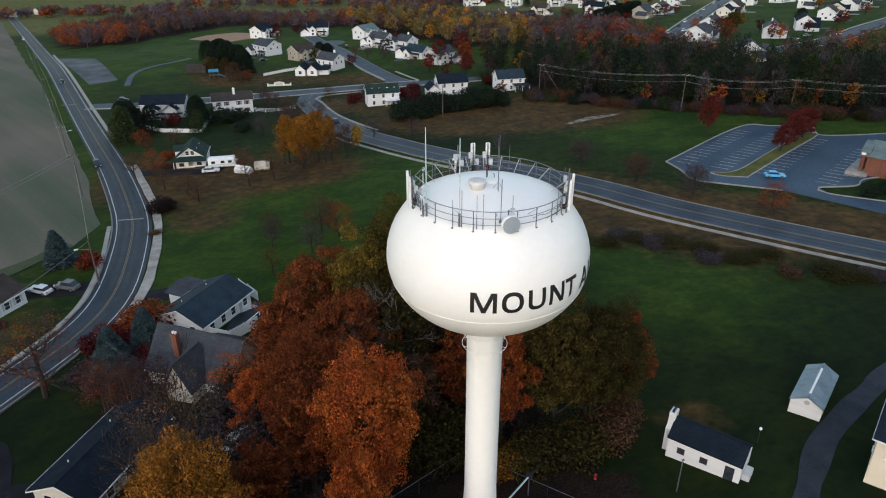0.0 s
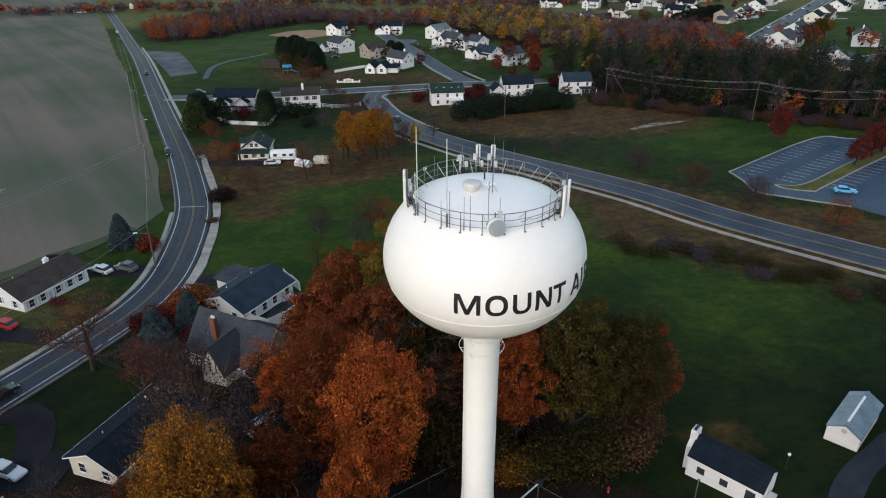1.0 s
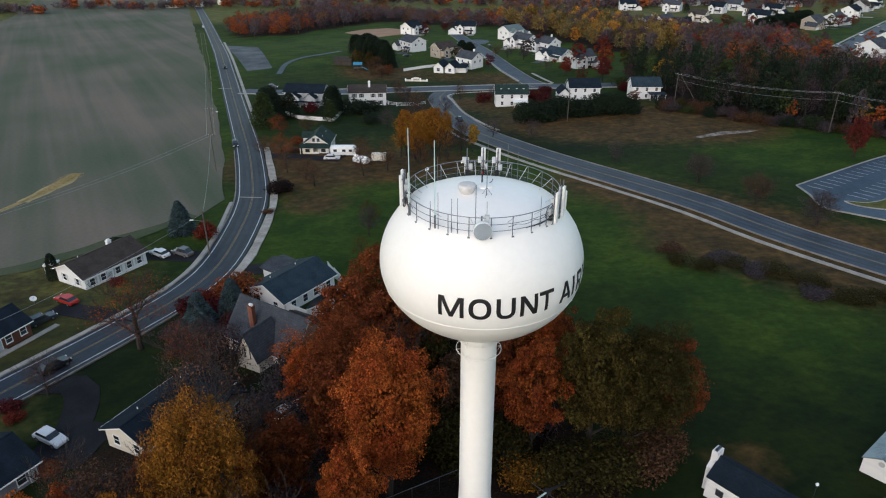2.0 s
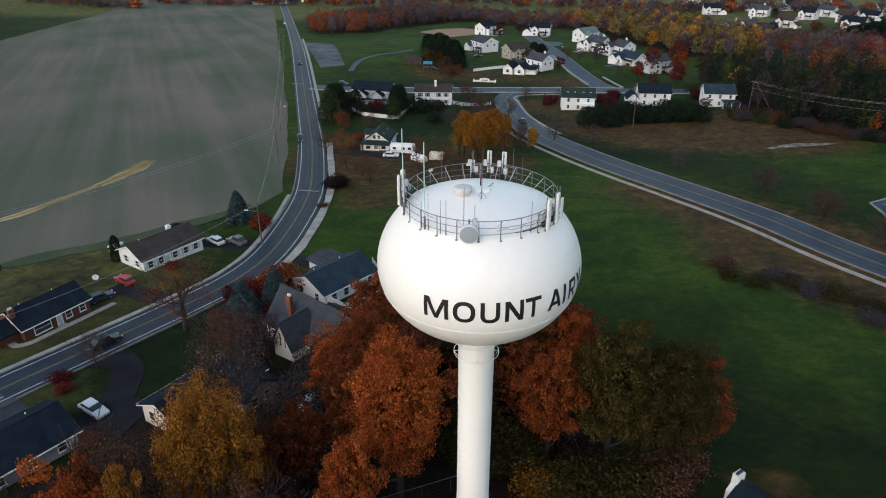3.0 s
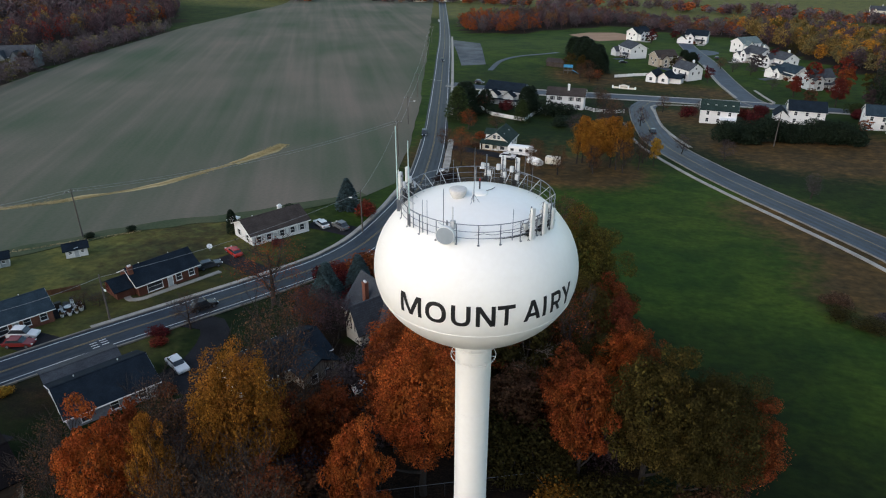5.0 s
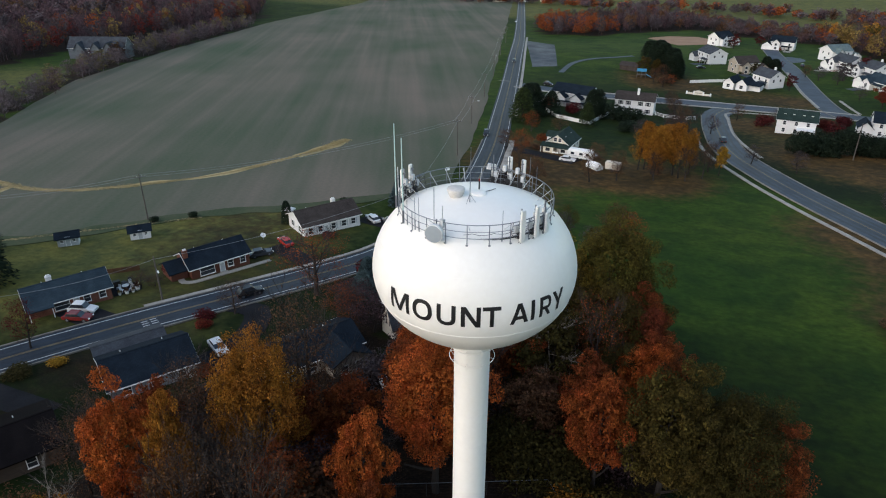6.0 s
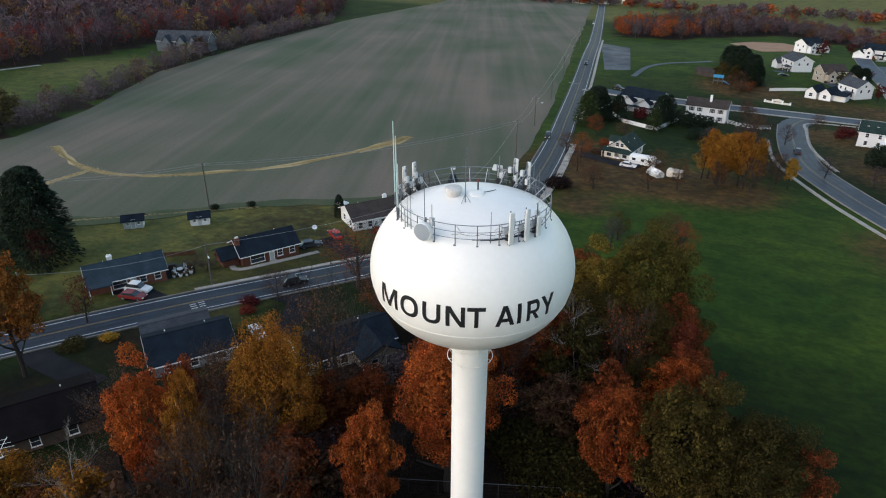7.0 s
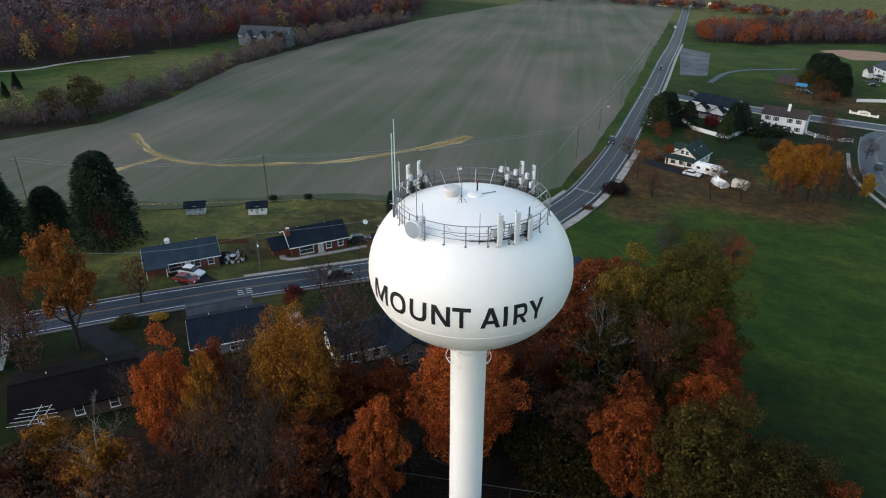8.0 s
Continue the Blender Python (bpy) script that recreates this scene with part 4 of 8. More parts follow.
def whip(az, r, z0, z1, rad, mat, name="whip_antenna", mount=True):
    bm = bmesh.new()
    p, q = ring_point(az, r, z0), ring_point(az, r, z1)
    tube(bm, p, q, rad, rad * 0.7, 6)
    ob = part(name, bm, mat, tower)
    if mount:
        bm = bmesh.new()
        tube(bm, p - Vector((0, 0, 0.5)), p + Vector((0, 0, 0.35)), rad * 1.6, seg=6)
        part("mount", bm, M_STEEL, ob)


whip(-141.5, 5.1, 37.2, 42.25, 0.042, M_WHIP)
whip(-113.6, 5.1, 37.2, 42.1, 0.042, M_WHIP)
whip(-147, 5.0, 36.9, 39.3, 0.028, M_PANEL)
whip(79.5, 5.0, 36.8, 39.0, 0.022, M_STEEL)
for az, top in ((-102.2, 38.7), (-97.8, 38.8), (-113.0, 38.9), (-35.0, 38.55), (-120, 38.2), (70, 38.6), (-155, 38.9), (140, 38.3), (4, 38.5)):
    whip(az, 4.86, 36.9, top, 0.02, M_STEEL)
# lone rod with a stub, standing inside the rail
bm = bmesh.new()
tube(bm, (0.38, -4.65, 37.0), (0.38, -4.65, 39.65), 0.022, seg=6)
box(bm, 0.28, 0.48, -4.75, -4.55, 36.95, 37.05)
part("rod_antenna", bm, M_STEEL, tower)
bm = bmesh.new()
tube(bm, (1.05, -4.70, 36.8), (1.05, -4.70, 38.7), 0.03, seg=6)
box(bm, 0.93, 1.19, -4.83, -4.59, 37.35, 37.85)
part("relay_box", bm, M_RADIO, tower)
# mast near the crown of the dome
bm = bmesh.new()
tube(bm, (0.45, -1.25, DOME - 0.12), (0.47, -1.25, 41.2), 0.03, 0.014, 6)
for k in range(3):
    a = radians(30 + 120 * k)
    tube(bm, (0.45, -1.25, DOME + 0.45), (0.45 + 0.36 * math.cos(a), -1.25 + 0.36 * math.sin(a), DOME - 0.10), 0.014, seg=5)
part("mast", bm, M_STEEL, tower, "thin grey mast on three legs")
# vent: a wide bowl on a short neck
part("vent", revolve(bmesh.new(), [(0, DOME + 0.50), (0.44, DOME + 0.49), (0.56, DOME + 0.44), (0.58, DOME + 0.36), (0.52, DOME + 0.14), (0.42, DOME - 0.06), (0.38, DOME - 0.16)], 32, -0.85, -0.98), M_VENT, tower, "pale bowl-shaped roof vent", smooth=True)
# hatch and beacon
bm = revolve(bmesh.new(), [(0, DOME + 0.10), (0.46, DOME + 0.08), (0.50, DOME + 0.05), (0.50, DOME - 0.15)], 28, 0.15, 0.1)
part("hatch", bm, M_TANK, tower, "low round white roof hatch", smooth=True)
bm = bmesh.new()
tube(bm, (-0.15, 0.55, DOME - 0.05), (-0.15, 0.55, DOME + 0.62), 0.05, seg=8)
beacon = part("beacon", bm, M_CABLE, tower)
part("lens", revolve(bmesh.new(), [(0, DOME + 0.80), (0.045, DOME + 0.77), (0.05, DOME + 0.62), (0, DOME + 0.62)], 12, -0.15, 0.55), M_RED, beacon, "red beacon lens", smooth=True)
bm = bmesh.new()
cable = [ring_point(60 + 9 * k, 0.5 + 0.62 * k, DOME - 1.16 * ((0.5 + 0.62 * k) / 4.9) ** 2 + 0.03) for k in range(3)]
for p, q in zip(cable, cable[1:]):
    tube(bm, p, q, 0.022, seg=5)
part("feeder_cable", bm, M_CABLE, tower)
# drum dish on the rail
dish = tagged(new("drum_dish"), "round microwave dish with a grey cover", "")
dish.parent = tower
dish.matrix_basis = Matrix.Translation(ring_point(-80.5, RAIL_R + 0.28, 37.12)) @ pose(0, 0, 0, 0, 0, -72) @ pose(0, 0, 0, 0, 90, 0)
part("shroud", revolve(bmesh.new(), [(0, -0.12), (0.30, -0.12), (0.54, -0.02), (0.56, 0.30), (0.53, 0.31)], 36), M_PANEL, dish, smooth=True)
part("radome", revolve(bmesh.new(), [(0, 0.335), (0.30, 0.33), (0.535, 0.305)], 36), M_DISH, dish, "flat grey dish cover", smooth=True)
bm = bmesh.new()
tube(bm, (0.75, 0, -0.2), (-0.75, 0, -0.2), 0.05, seg=8)
part("mount_pipe", bm, M_STEEL, dish)
# small white plates on the top rail
for az in (150, 116, -150):
    bm = boxes((-0.02, 0.02, -0.16, 0.16, -0.10, 0.10))
    ob = part("sign_plate", bm, M_TRIM, tower)
    ob.matrix_basis = Matrix.Translation(ring_point(az, RAIL_R + 0.05, RAIL_Z + 1.02)) @ pose(0, 0, 0, 0, 0, az)

# compound fence of wire mesh round the tower foot
FN, FW, FE = Vector((2.3, 56.3)), Vector((-14.5, 42.2)), Vector((18.5, 44.8))
FS = FW + FE - FN
fence = tagged(new("wire_fence"), "grey wire-mesh fence round the tower foot", "fence")
for a, b in ((FN, FW), (FN, FE), (FW, FS), (FE, FS)):
    n = int((b - a).length / 3)
    for k in range(n):
        p = a.lerp(b, k / n)
        bm = bmesh.new()
        tube(bm, (p.x, p.y, gz(p.x, p.y) - 0.3), (p.x, p.y, gz(p.x, p.y) + 2.0), 0.04, seg=5)
        part("fence_post", bm, M_CABLE, fence)
    bm = bmesh.new()
    p, q = (Vector((v.x, v.y, gz(v.x, v.y))) for v in (a, b))
    tube(bm, p + Vector((0, 0, 1.95)), q + Vector((0, 0, 1.95)), 0.032, seg=5)
    part("fence_rail", bm, M_STEEL, fence)
    for k in range(4):
        bm = bmesh.new()
        tube(bm, p + Vector((0, 0, 0.1 + 0.5 * k)), q + Vector((0, 0, 0.1 + 0.5 * k)), 0.006, seg=3)
        part("fence_wire", bm, M_CABLE, fence)


# ---------------------------------------------------------------- houses
def window(parent, m, w=0.95, h=1.3, shutters=None, plain=False):
    """A window whose middle lies at m's origin and that looks along m's y."""
    bm = bmesh.new()
    loops = [[bm.verts.new((sx * a, yy, sz * b)) for sx, sz in ((-1, -1), (1, -1), (1, 1), (-1, 1))] for a, b, yy in ((w / 2 + 0.09, h / 2 + 0.09, -0.02), (w / 2 + 0.09, h / 2 + 0.09, 0.06), (w / 2, h / 2, 0.06), (w / 2, h / 2, -0.02))]
    for a, b in zip(loops, loops[1:]):
        for k in range(4):
            bm.faces.new((a[k], a[(k + 1) % 4], b[(k + 1) % 4], b[k]))
    bmesh.ops.recalc_face_normals(bm, faces=bm.faces)
    ob = part("window", bm, M_TRIM, parent)
    ob.matrix_basis = m
    part("pane", boxes((-w / 2, w / 2, -0.02, 0.03, -h / 2, h / 2)), M_GLASS, ob)
    if plain:
        return
    part("sill", boxes((-w / 2 - 0.14, w / 2 + 0.14, 0.0, 0.12, -h / 2 - 0.15, -h / 2 - 0.092)), M_TRIM, ob)
    part("glazing_bar", boxes((-w / 2, w / 2, 0.032, 0.05, -0.025, 0.025)), M_TRIM, ob)
    if shutters:
        part("shutter", boxes((-w / 2 - 0.42, -w / 2 - 0.10, 0.0, 0.05, -h / 2, h / 2)), shutters, ob)
        part("shutter", boxes((w / 2 + 0.10, w / 2 + 0.42, 0.0, 0.05, -h / 2, h / 2)), shutters, ob)


def side_pose(side, u, z, L, W):
    if side == "f":
        return Matrix.Translation((u, -W / 2, z)) @ pose(0, 0, 0, 0, 0, 180)
    if side == "b":
        return Matrix.Translation((u, W / 2, z))
    if side == "l":
        return Matrix.Translation((-L / 2, u, z)) @ pose(0, 0, 0, 0, 0, 90)
    return Matrix.Translation((L / 2, u, z)) @ pose(0, 0, 0, 0, 0, -90)


def gable_body(L, W, h, r, base=-1.6):
    """Four walls with a gable at each end; the ridge runs along x."""
    return prism(bmesh.new(), [(-W / 2, base), (W / 2, base), (W / 2, h), (0, h + r), (-W / 2, h)], -L / 2, L / 2, pose(0, 0, 0, 0, 0, -90))


def gable_roof(L, W, h, r, over=0.45, thick=0.16):
    s = math.hypot(W / 2, r)
    dx, dz = over * (W / 2) / s, over * r / s
    lift = 0.015
    e, z, t = W / 2 + dx, h - dz + lift, h + r + lift
    bm = prism(bmesh.new(), [(-e, z), (0, t), (e, z), (e, z + thick), (0, t + thick * 1.15), (-e, z + thick)], -L / 2 - over, L / 2 + over, pose(0, 0, 0, 0, 0, -90))
    bmesh.ops.recalc_face_normals(bm, faces=bm.faces)
    return bm


def volume(parent, name, m, L, W, h, r, wall, roof, base=-1.6, over=0.45):
    """A wing: walls and roof under one house."""
    ob = part(name, gable_body(L, W, h, r, base), wall, parent)
    ob.matrix_basis = m
    ro = part("roof", gable_roof(L, W, h, r, over), roof, ob if name != "wall" else parent)
    if name == "wall":
        ro.matrix_basis = m
    part("ridge_cap", boxes((-L / 2 - over, L / 2 + over, -0.12, 0.12, h + r + 0.15, h + r + 0.23)), roof, ro)
    return ob


def house(x, y, rz, L, W, h, r, wall, roof, label, wins=(), doors=(), chimney=None, wings=(), shutters=None, name="house", group="", trim=True, vents=True, over=0.45, plain=False):
    """A house with its long side along its own x. wins: side, place, height, width, tallness."""
    ob = thing(name, x, y, gz(x, y), rz, label, "house" if name == "house" else name.replace("_", " "), group)
    volume(ob, "wall", Matrix(), L, W, h, r, wall, roof, -1.6, over)
    for side, u, z, w, t in wins:
        window(ob, side_pose(side, u, z, L, W), w, t, shutters, plain)
    for side, u in doors:
        m = side_pose(side, u, 1.05, L, W)
        d = part("door", boxes((-0.5, 0.5, -0.02, 0.05, -1.05, 1.03)), M_TRIM, ob)
        d.matrix_basis = m
        part("door_panel", boxes((-0.38, 0.38, 0.05, 0.065, -0.9, 0.9)), M_GREY, d)
    if trim:
        for k in (-1, 1):
            s = math.hypot(W / 2, r)
            dx, dz = 0.45 * (W / 2) / s, 0.45 * r / s
            part("gutter", boxes((-L / 2 - 0.4, L / 2 + 0.4, k * (W / 2 + dx + 0.06) - 0.06, k * (W / 2 + dx + 0.06) + 0.06, h - dz - 0.02, h - dz + 0.10)), M_TRIM, ob)
            for e in (-1, 1):
                bm = bmesh.new()
                prism(bm, [(k * (W / 2 + dx), h - dz - 0.10), (0, h + r - 0.10), (0, h + r + 0.05), (k * (W / 2 + dx), h - dz + 0.05)], e * (L / 2 + 0.46) - 0.03, e * (L / 2 + 0.46) + 0.03, pose(0, 0, 0, 0, 0, -90))
                part("barge_board", bm, M_TRIM, ob)
    if chimney:
        cx, cy, top, mat = chimney
        c = part("chimney", boxes((cx - 0.42, cx + 0.42, cy - 0.32, cy + 0.32, 0, top)), mat, ob)
        part("cap", boxes((cx - 0.48, cx + 0.48, cy - 0.38, cy + 0.38, top, top + 0.14)), mat, c)
        part("flue", boxes((cx - 0.28, cx - 0.04, cy - 0.14, cy + 0.14, top + 0.14, top + 0.42)), M_TRIM, c)
        part("flue", boxes((cx + 0.06, cx + 0.30, cy - 0.14, cy + 0.14, top + 0.14, top + 0.42)), M_TRIM, c)
    for wx, wy, wrz, wl, ww, wh, wr, wm in wings:
        volume(ob, "wing", pose(wx, wy, 0, 0, 0, wrz), wl, ww, wh, wr, wm, roof)
    if vents:
        for k in range(2):
            u = (-0.25 + 0.5 * k) * L
            bm = bmesh.new()
            tube(bm, (u, W * 0.22, h + r * 0.5), (u, W * 0.22, h + r * 0.56 + 0.45), 0.07, seg=7)
            part("vent_pipe", bm, M_TRIM, ob)
    return ob


def row(side, us, z=1.55, w=0.95, t=1.25):
    return [(side, u, z, w, t) for u in us]


def porch(ob, x0, x1, y0, y1, h, roof, deck=True):
    """A lean-to on posts under a house."""
    p = part("porch", boxes((x0, x1, y0, y1, -0.9, 0.25)) if deck else boxes((x0, x1, y0, y1, -0.9, 0.05)), M_CONCRETE, ob)
    part("porch_roof", boxes((x0 - 0.2, x1 + 0.2, y0 - 0.3, y1, h, h + 0.16)), roof, p)
    n = max(2, int((x1 - x0) / 2.4) + 1)
    for k in range(n):
        u = x0 + 0.12 + (x1 - x0 - 0.24) * k / (n - 1)
        part("porch_post", boxes((u - 0.07, u + 0.07, y0 + 0.05, y0 + 0.19, 0.2, h)), M_TRIM, p)


# near houses round the tower
a = house(-37.8, 94.0, 67.5, 11.4, 8.6, 2.8, 1.9, M_WHITE, M_ROOF_TEAL, "white house with a slate-blue shingle roof and a rear deck", row("f", (-3.8, -1.2, 1.2, 4.2)) + row("l", (-2.2, 2.0)), (("f", 3.0),), vents=True)
part("deck", boxes((-5.0, 5.5, -8.2, -4.42, -0.9, 0.35)), M_GREY, a, "grey deck")
for k in range(9):
    part("baluster_post", boxes((-4.9 + 1.28 * k, -4.8 + 1.28 * k, -8.15, -8.05, 0.35, 1.35)), M_TRIM, a)
part("handrail", boxes((-5.0, 5.5, -8.16, -8.04, 1.35, 1.43)), M_TRIM, a)
volume(a, "wing", pose(3.6, 6.2, 0, 0, 0, 90), 4.6, 5.0, 2.2, 0.6, M_WHITE, M_ROOF_GREY)
b = house(-32.6, 77.4, -19, 12.6, 7.6, 2.2, 4.6, M_CREAM, M_ROOF_GREY, "steep-roofed cottage with a brick chimney and half-timbered gable", row("f", (-4.6, 4.2)) + row("l", (-2, 2)), (("f", -2.6),), (-2.2, -2.2, 7.4, M_BRICK))
volume(b, "wing", pose(0.8, -4.2, 0, 0, 0, 90), 4.6, 4.0, 2.6, 3.6, M_CREAM, M_ROOF_GREY)
for k in range(4):
    part("timber", boxes((0.8 - 1.5 + k, 0.8 - 1.38 + k, -6.58, -6.50, 2.3, 4.4 if k in (1, 2) else 3.2)), M_ROOF_BROWN, b)
c = house(-38.0, 58.8, 75, 13.4, 7.2, 2.7, 1.6, M_CREAM, M_ROOF_DARK, "cream gabled house under a dark shingle roof", row("l", (-1.6, 1.8)) + row("f", (-4, -1, 2)), (("f", 4.5),), None, ((3.4, -3.9, 90, 5.2, 5.6, 2.6, 1.5, M_TAN),))
window(c, pose(2.3, -6.5, 1.4, 0, 0, 180), 0.9, 1.2)
window(c, pose(4.5, -6.5, 1.4, 0, 0, 180), 0.9, 1.2)
house(-78.0, 97.9, 72, 12.8, 8.4, 2.8, 1.9, M_WHITE, M_ROOF_BROWN, "long white ranch house with a brown roof and shutters", row("f", (-5.0, -2.8, 0.2, 2.6, 4.8)) + row("l", (-2, 1.8)), (("f", -1.4),), (2.5, 0.6, 5.3, M_WHITE), shutters=M_GREY)
k_house = house(-78.4, 70.6, 78, 11.0, 7.2, 2.6, 1.9, M_BRICK, M_ROOF_DARK, "brick ranch house with a dark roof and a brick chimney", row("f", (1.8, 4.2)) + row("l", (0,)) + [("f", -2.6, 1.45, 2.6, 1.5)], (("f", 0.2),), (-5.4, -1.2, 5.2, M_BRICK), ((-7.2, 0.2, 0, 3.0, 4.8, 2.1, 1.2, M_BRICK),))
tagged(part("path", strip([(-77.8, 63.2), (-76.2, 62.8), (-74.8, 64.2), (-74.2, 67.2), (-73.2, 72.0), (-72.0, 78.6)], -0.55, 0.55, 0.13, -0.2, 1.0, 2), M_CONCRETE), "pale concrete front path curving round a brick house", "path", kind="structure")
part("doorstep", boxes((-0.5, 1.0, -5.0, -3.6, -0.5, 0.28)), M_CONCRETE, k_house, "pale concrete doorstep")
m_house = house(-85.4, 46.8, 75.5, 12.4, 7.4, 2.5, 1.8, M_BRICK, M_ROOF_TEAL, "brick and white ranch house with a slate-blue roof", row("f", (2.4, 4.8)) + [("f", -1.4, 1.45, 2.2, 1.4)], (("f", 0.8),), (-2.0, 0.8, 4.9, M_WHITE))
porch(m_house, -6.4, -2.8, -5.2, -3.7, 2.35, M_ROOF_TEAL)
n_house = house(-53.2, 43.2, 73, 11.0, 8.4, 2.5, 1.9, M_STONE, M_ROOF_DARK, "grey house with a wide charcoal shingle roof beside the drive", row("f", (-3.5, 0, 3.5)) + row("l", (-2.2, 2.2)), (("f", 4.8),))
volume(n_house, "wing", pose(-1.0, 6.2, 0), 9.0, 4.6, 2.1, 0.8, M_GREY, M_ROOF_GREY)
house(-50.6, 22.0, 76, 14.2, 9.2, 2.5, 1.6, M_BROWN_WALL, M_ROOF_BLACK, "low brown house with a blackish shingle roof among bare trees", row("f", (-4, 0, 4)) + row("l", (-2, 2)), trim=False)
house(-70, 10, 76, 12, 8, 2.6, 1.8, M_GREY, M_ROOF_GREY, "grey ranch house beside the main road", row("f", (-3, 0, 3)))

# white outbuildings on the lawn
barn = house(28.25, 55.9, -36.5, 7.6, 4.0, 2.35, 1.35, M_WHITE, M_ROOF_DARK, "long white outbuilding with a dark roof and small square windows", [], (), None, name="outbuilding", trim=False, vents=False, over=0.10)
for u in (-2.3, 0.1):
    w = part("window", boxes((u - 0.40, u + 0.40, -2.05, -1.98, 0.86, 1.64)), M_CABLE, barn, "small dark square window")
    part("pane", boxes((u - 0.30, u + 0.30, -2.058, -2.03, 0.95, 1.55)), M_GLASS, w)
part("doorway", boxes((2.25, 3.2, -2.04, -1.98, 0.0, 1.9)), M_GLASS, barn, "dark open doorway")
part("flue_pipe", prism(bmesh.new(), [(-1.1, -1.2), (1.1, -1.2), (1.1, 2.7), (0.55, 3.2), (0.55, 4.5), (-0.55, 4.5), (-0.55, 3.2), (-1.1, 2.7)], 3.82, 4.5, pose(0, 0, 0, 0, 0, 90)), M_WHITE, barn, "white brick chimney stack")
for u in (-0.3, 0.0, 0.3):
    part("chimney_pot", boxes((-4.28, -4.02, u - 0.12, u + 0.12, 4.5, 4.72)), M_GLASS, barn)
part("step", boxes((3.85, 4.6, -1.2, 0.4, -1.2, 1.0)), M_GREY, barn, "grey stone lean-to")
q = house(44.2, 65.8, 52, 7.8, 3.4, 1.95, 0.90, M_WHITE, M_ROOF_METAL, "small white shed with a pale metal roof", [], (), None, name="shed", trim=False, vents=False, over=0.15)
part("roof_light", boxes((-3.3, 2.6, -0.12, 0.12, 3.09, 3.17)), M_TRIM, q, "white ridge strip")
bm = bmesh.new()
tube(bm, (-3.89, 0, 2.15), (-3.96, 0, 2.15), 0.30, seg=16)
part("gable_vent", bm, M_GREY, q, "round grey gable vent")
for k in range(9):
    for s in (-1, 1):
        bm = bmesh.new()
        tube(bm, (-3.7 + 0.92 * k, s * 1.80, 2.05), (-3.7 + 0.92 * k, 0, 3.04), 0.03, seg=4)
        part("roof_seam", bm, M_ROOF_METAL, q)
house(49.9, 52.2, -38, 11, 9, 5.8, 2.2, M_YELLOW_WALL, M_ROOF_DARK, "tall pale yellow house with a dark roof", [("l", 1.6, 4.2, 0.8, 1.0), ("l", -1.0, 4.2, 0.8, 1.0), ("f", -4.0, 4.2, 0.8, 1.0), ("f", -2.0, 4.2, 0.8, 1.0), ("l", 0.3, 1.5, 0.8, 1.2)])
for x, y, rz, lab in ((-103.0, 69.6, 62, "white garden shed with a dark roof"), (-111.0, 58.6, 62, "pale grey garden shed with a dark roof")):
    s = house(x, y, rz, 3.9, 2.6, 1.9, 0.7, M_WHITE if "white" in lab else M_GREY, M_ROOF_DARK, lab, [("f", -1.1, 1.2, 0.5, 0.5), ("f", 1.1, 1.2, 0.5, 0.5)], (("f", 0.0),), name="shed", trim=False, vents=False)

# cottage, and the two-storey houses along the side street
h2 = house(-71.0, 187.4, -80, 9.0, 7.6, 2.7, 2.7, M_CREAM, M_ROOF_GREEN, "pale cottage with a dark green roof and a porch", [("r", -0.7, 3.9, 0.9, 1.1), ("r", 0.7, 3.9, 0.9, 1.1)] + row("f", (-2, 2)) + row("b", (-2.4, 0.5)))
part("porch_roof", prism(bmesh.new(), [(4.55, 2.75), (7.0, 2.15), (7.0, 2.33), (4.55, 2.95)], -4.6, 4.4), M_ROOF_GREEN, h2, "dark green porch roof")
part("porch_wall", boxes((4.52, 6.6, -3.7, -0.6, -1.0, 2.2)), M_CREAM, h2)
part("porch_wall", boxes((4.52, 6.2, 1.2, 3.7, -1.0, 2.2)), M_WHITE, h2)
part("porch_rail", boxes((6.55, 6.65, -0.6, 1.2, -0.4, 0.9)), M_TRIM, h2)
for u in (-4.3, -0.5, 1.1, 4.1):
    part("porch_post", boxes((6.7, 6.86, u - 0.08, u + 0.08, -1.0, 2.25)), M_TRIM, h2)
for u in (-2.2, 2.4):
    window(h2, pose(6.62 if u < 0 else 6.22, u, 1.3, 0, 0, 90), 1.3, 1.0)
volume(h2, "dormer", pose(0.0, -3.0, 2.6, 0, 0, 90), 3.0, 2.6, 1.2, 1.0, M_WHITE, M_ROOF_GREEN, -0.6)
two = [("f", u, z, 1.0, 1.4) for u in (-5, -2.2, 2.2, 5) for z in (1.5, 4.2)]
a3 = house(-102, 251, 4, 15.5, 9.0, 5.2, 2.3, M_GREY, M_ROOF_DARK, "grey two-storey house with a dark roof and front gables", two + [("l", 0, 4.2, 1, 1.4)])
volume(a3, "wing", pose(-3, -5.4, 0, 0, 0, 90), 4.2, 4.4, 4.0, 1.6, M_GREY, M_ROOF_DARK)
volume(a3, "wing", pose(3.6, -5.4, 0, 0, 0, 90), 4.2, 4.4, 4.0, 1.6, M_GREY, M_ROOF_DARK)
porch(a3, -7.5, 7.5, -8.6, -6.8, 2.6, M_ROOF_DARK)
house(-78.6, 255.5, 17, 14.2, 8.4, 5.3, 2.0, M_WHITE, M_ROOF_BROWN, "white two-storey house with black shutters and a chimney", two, (("f", 0),), (0.8, -1.2, 8.8, M_WHITE), shutters=M_CABLE)
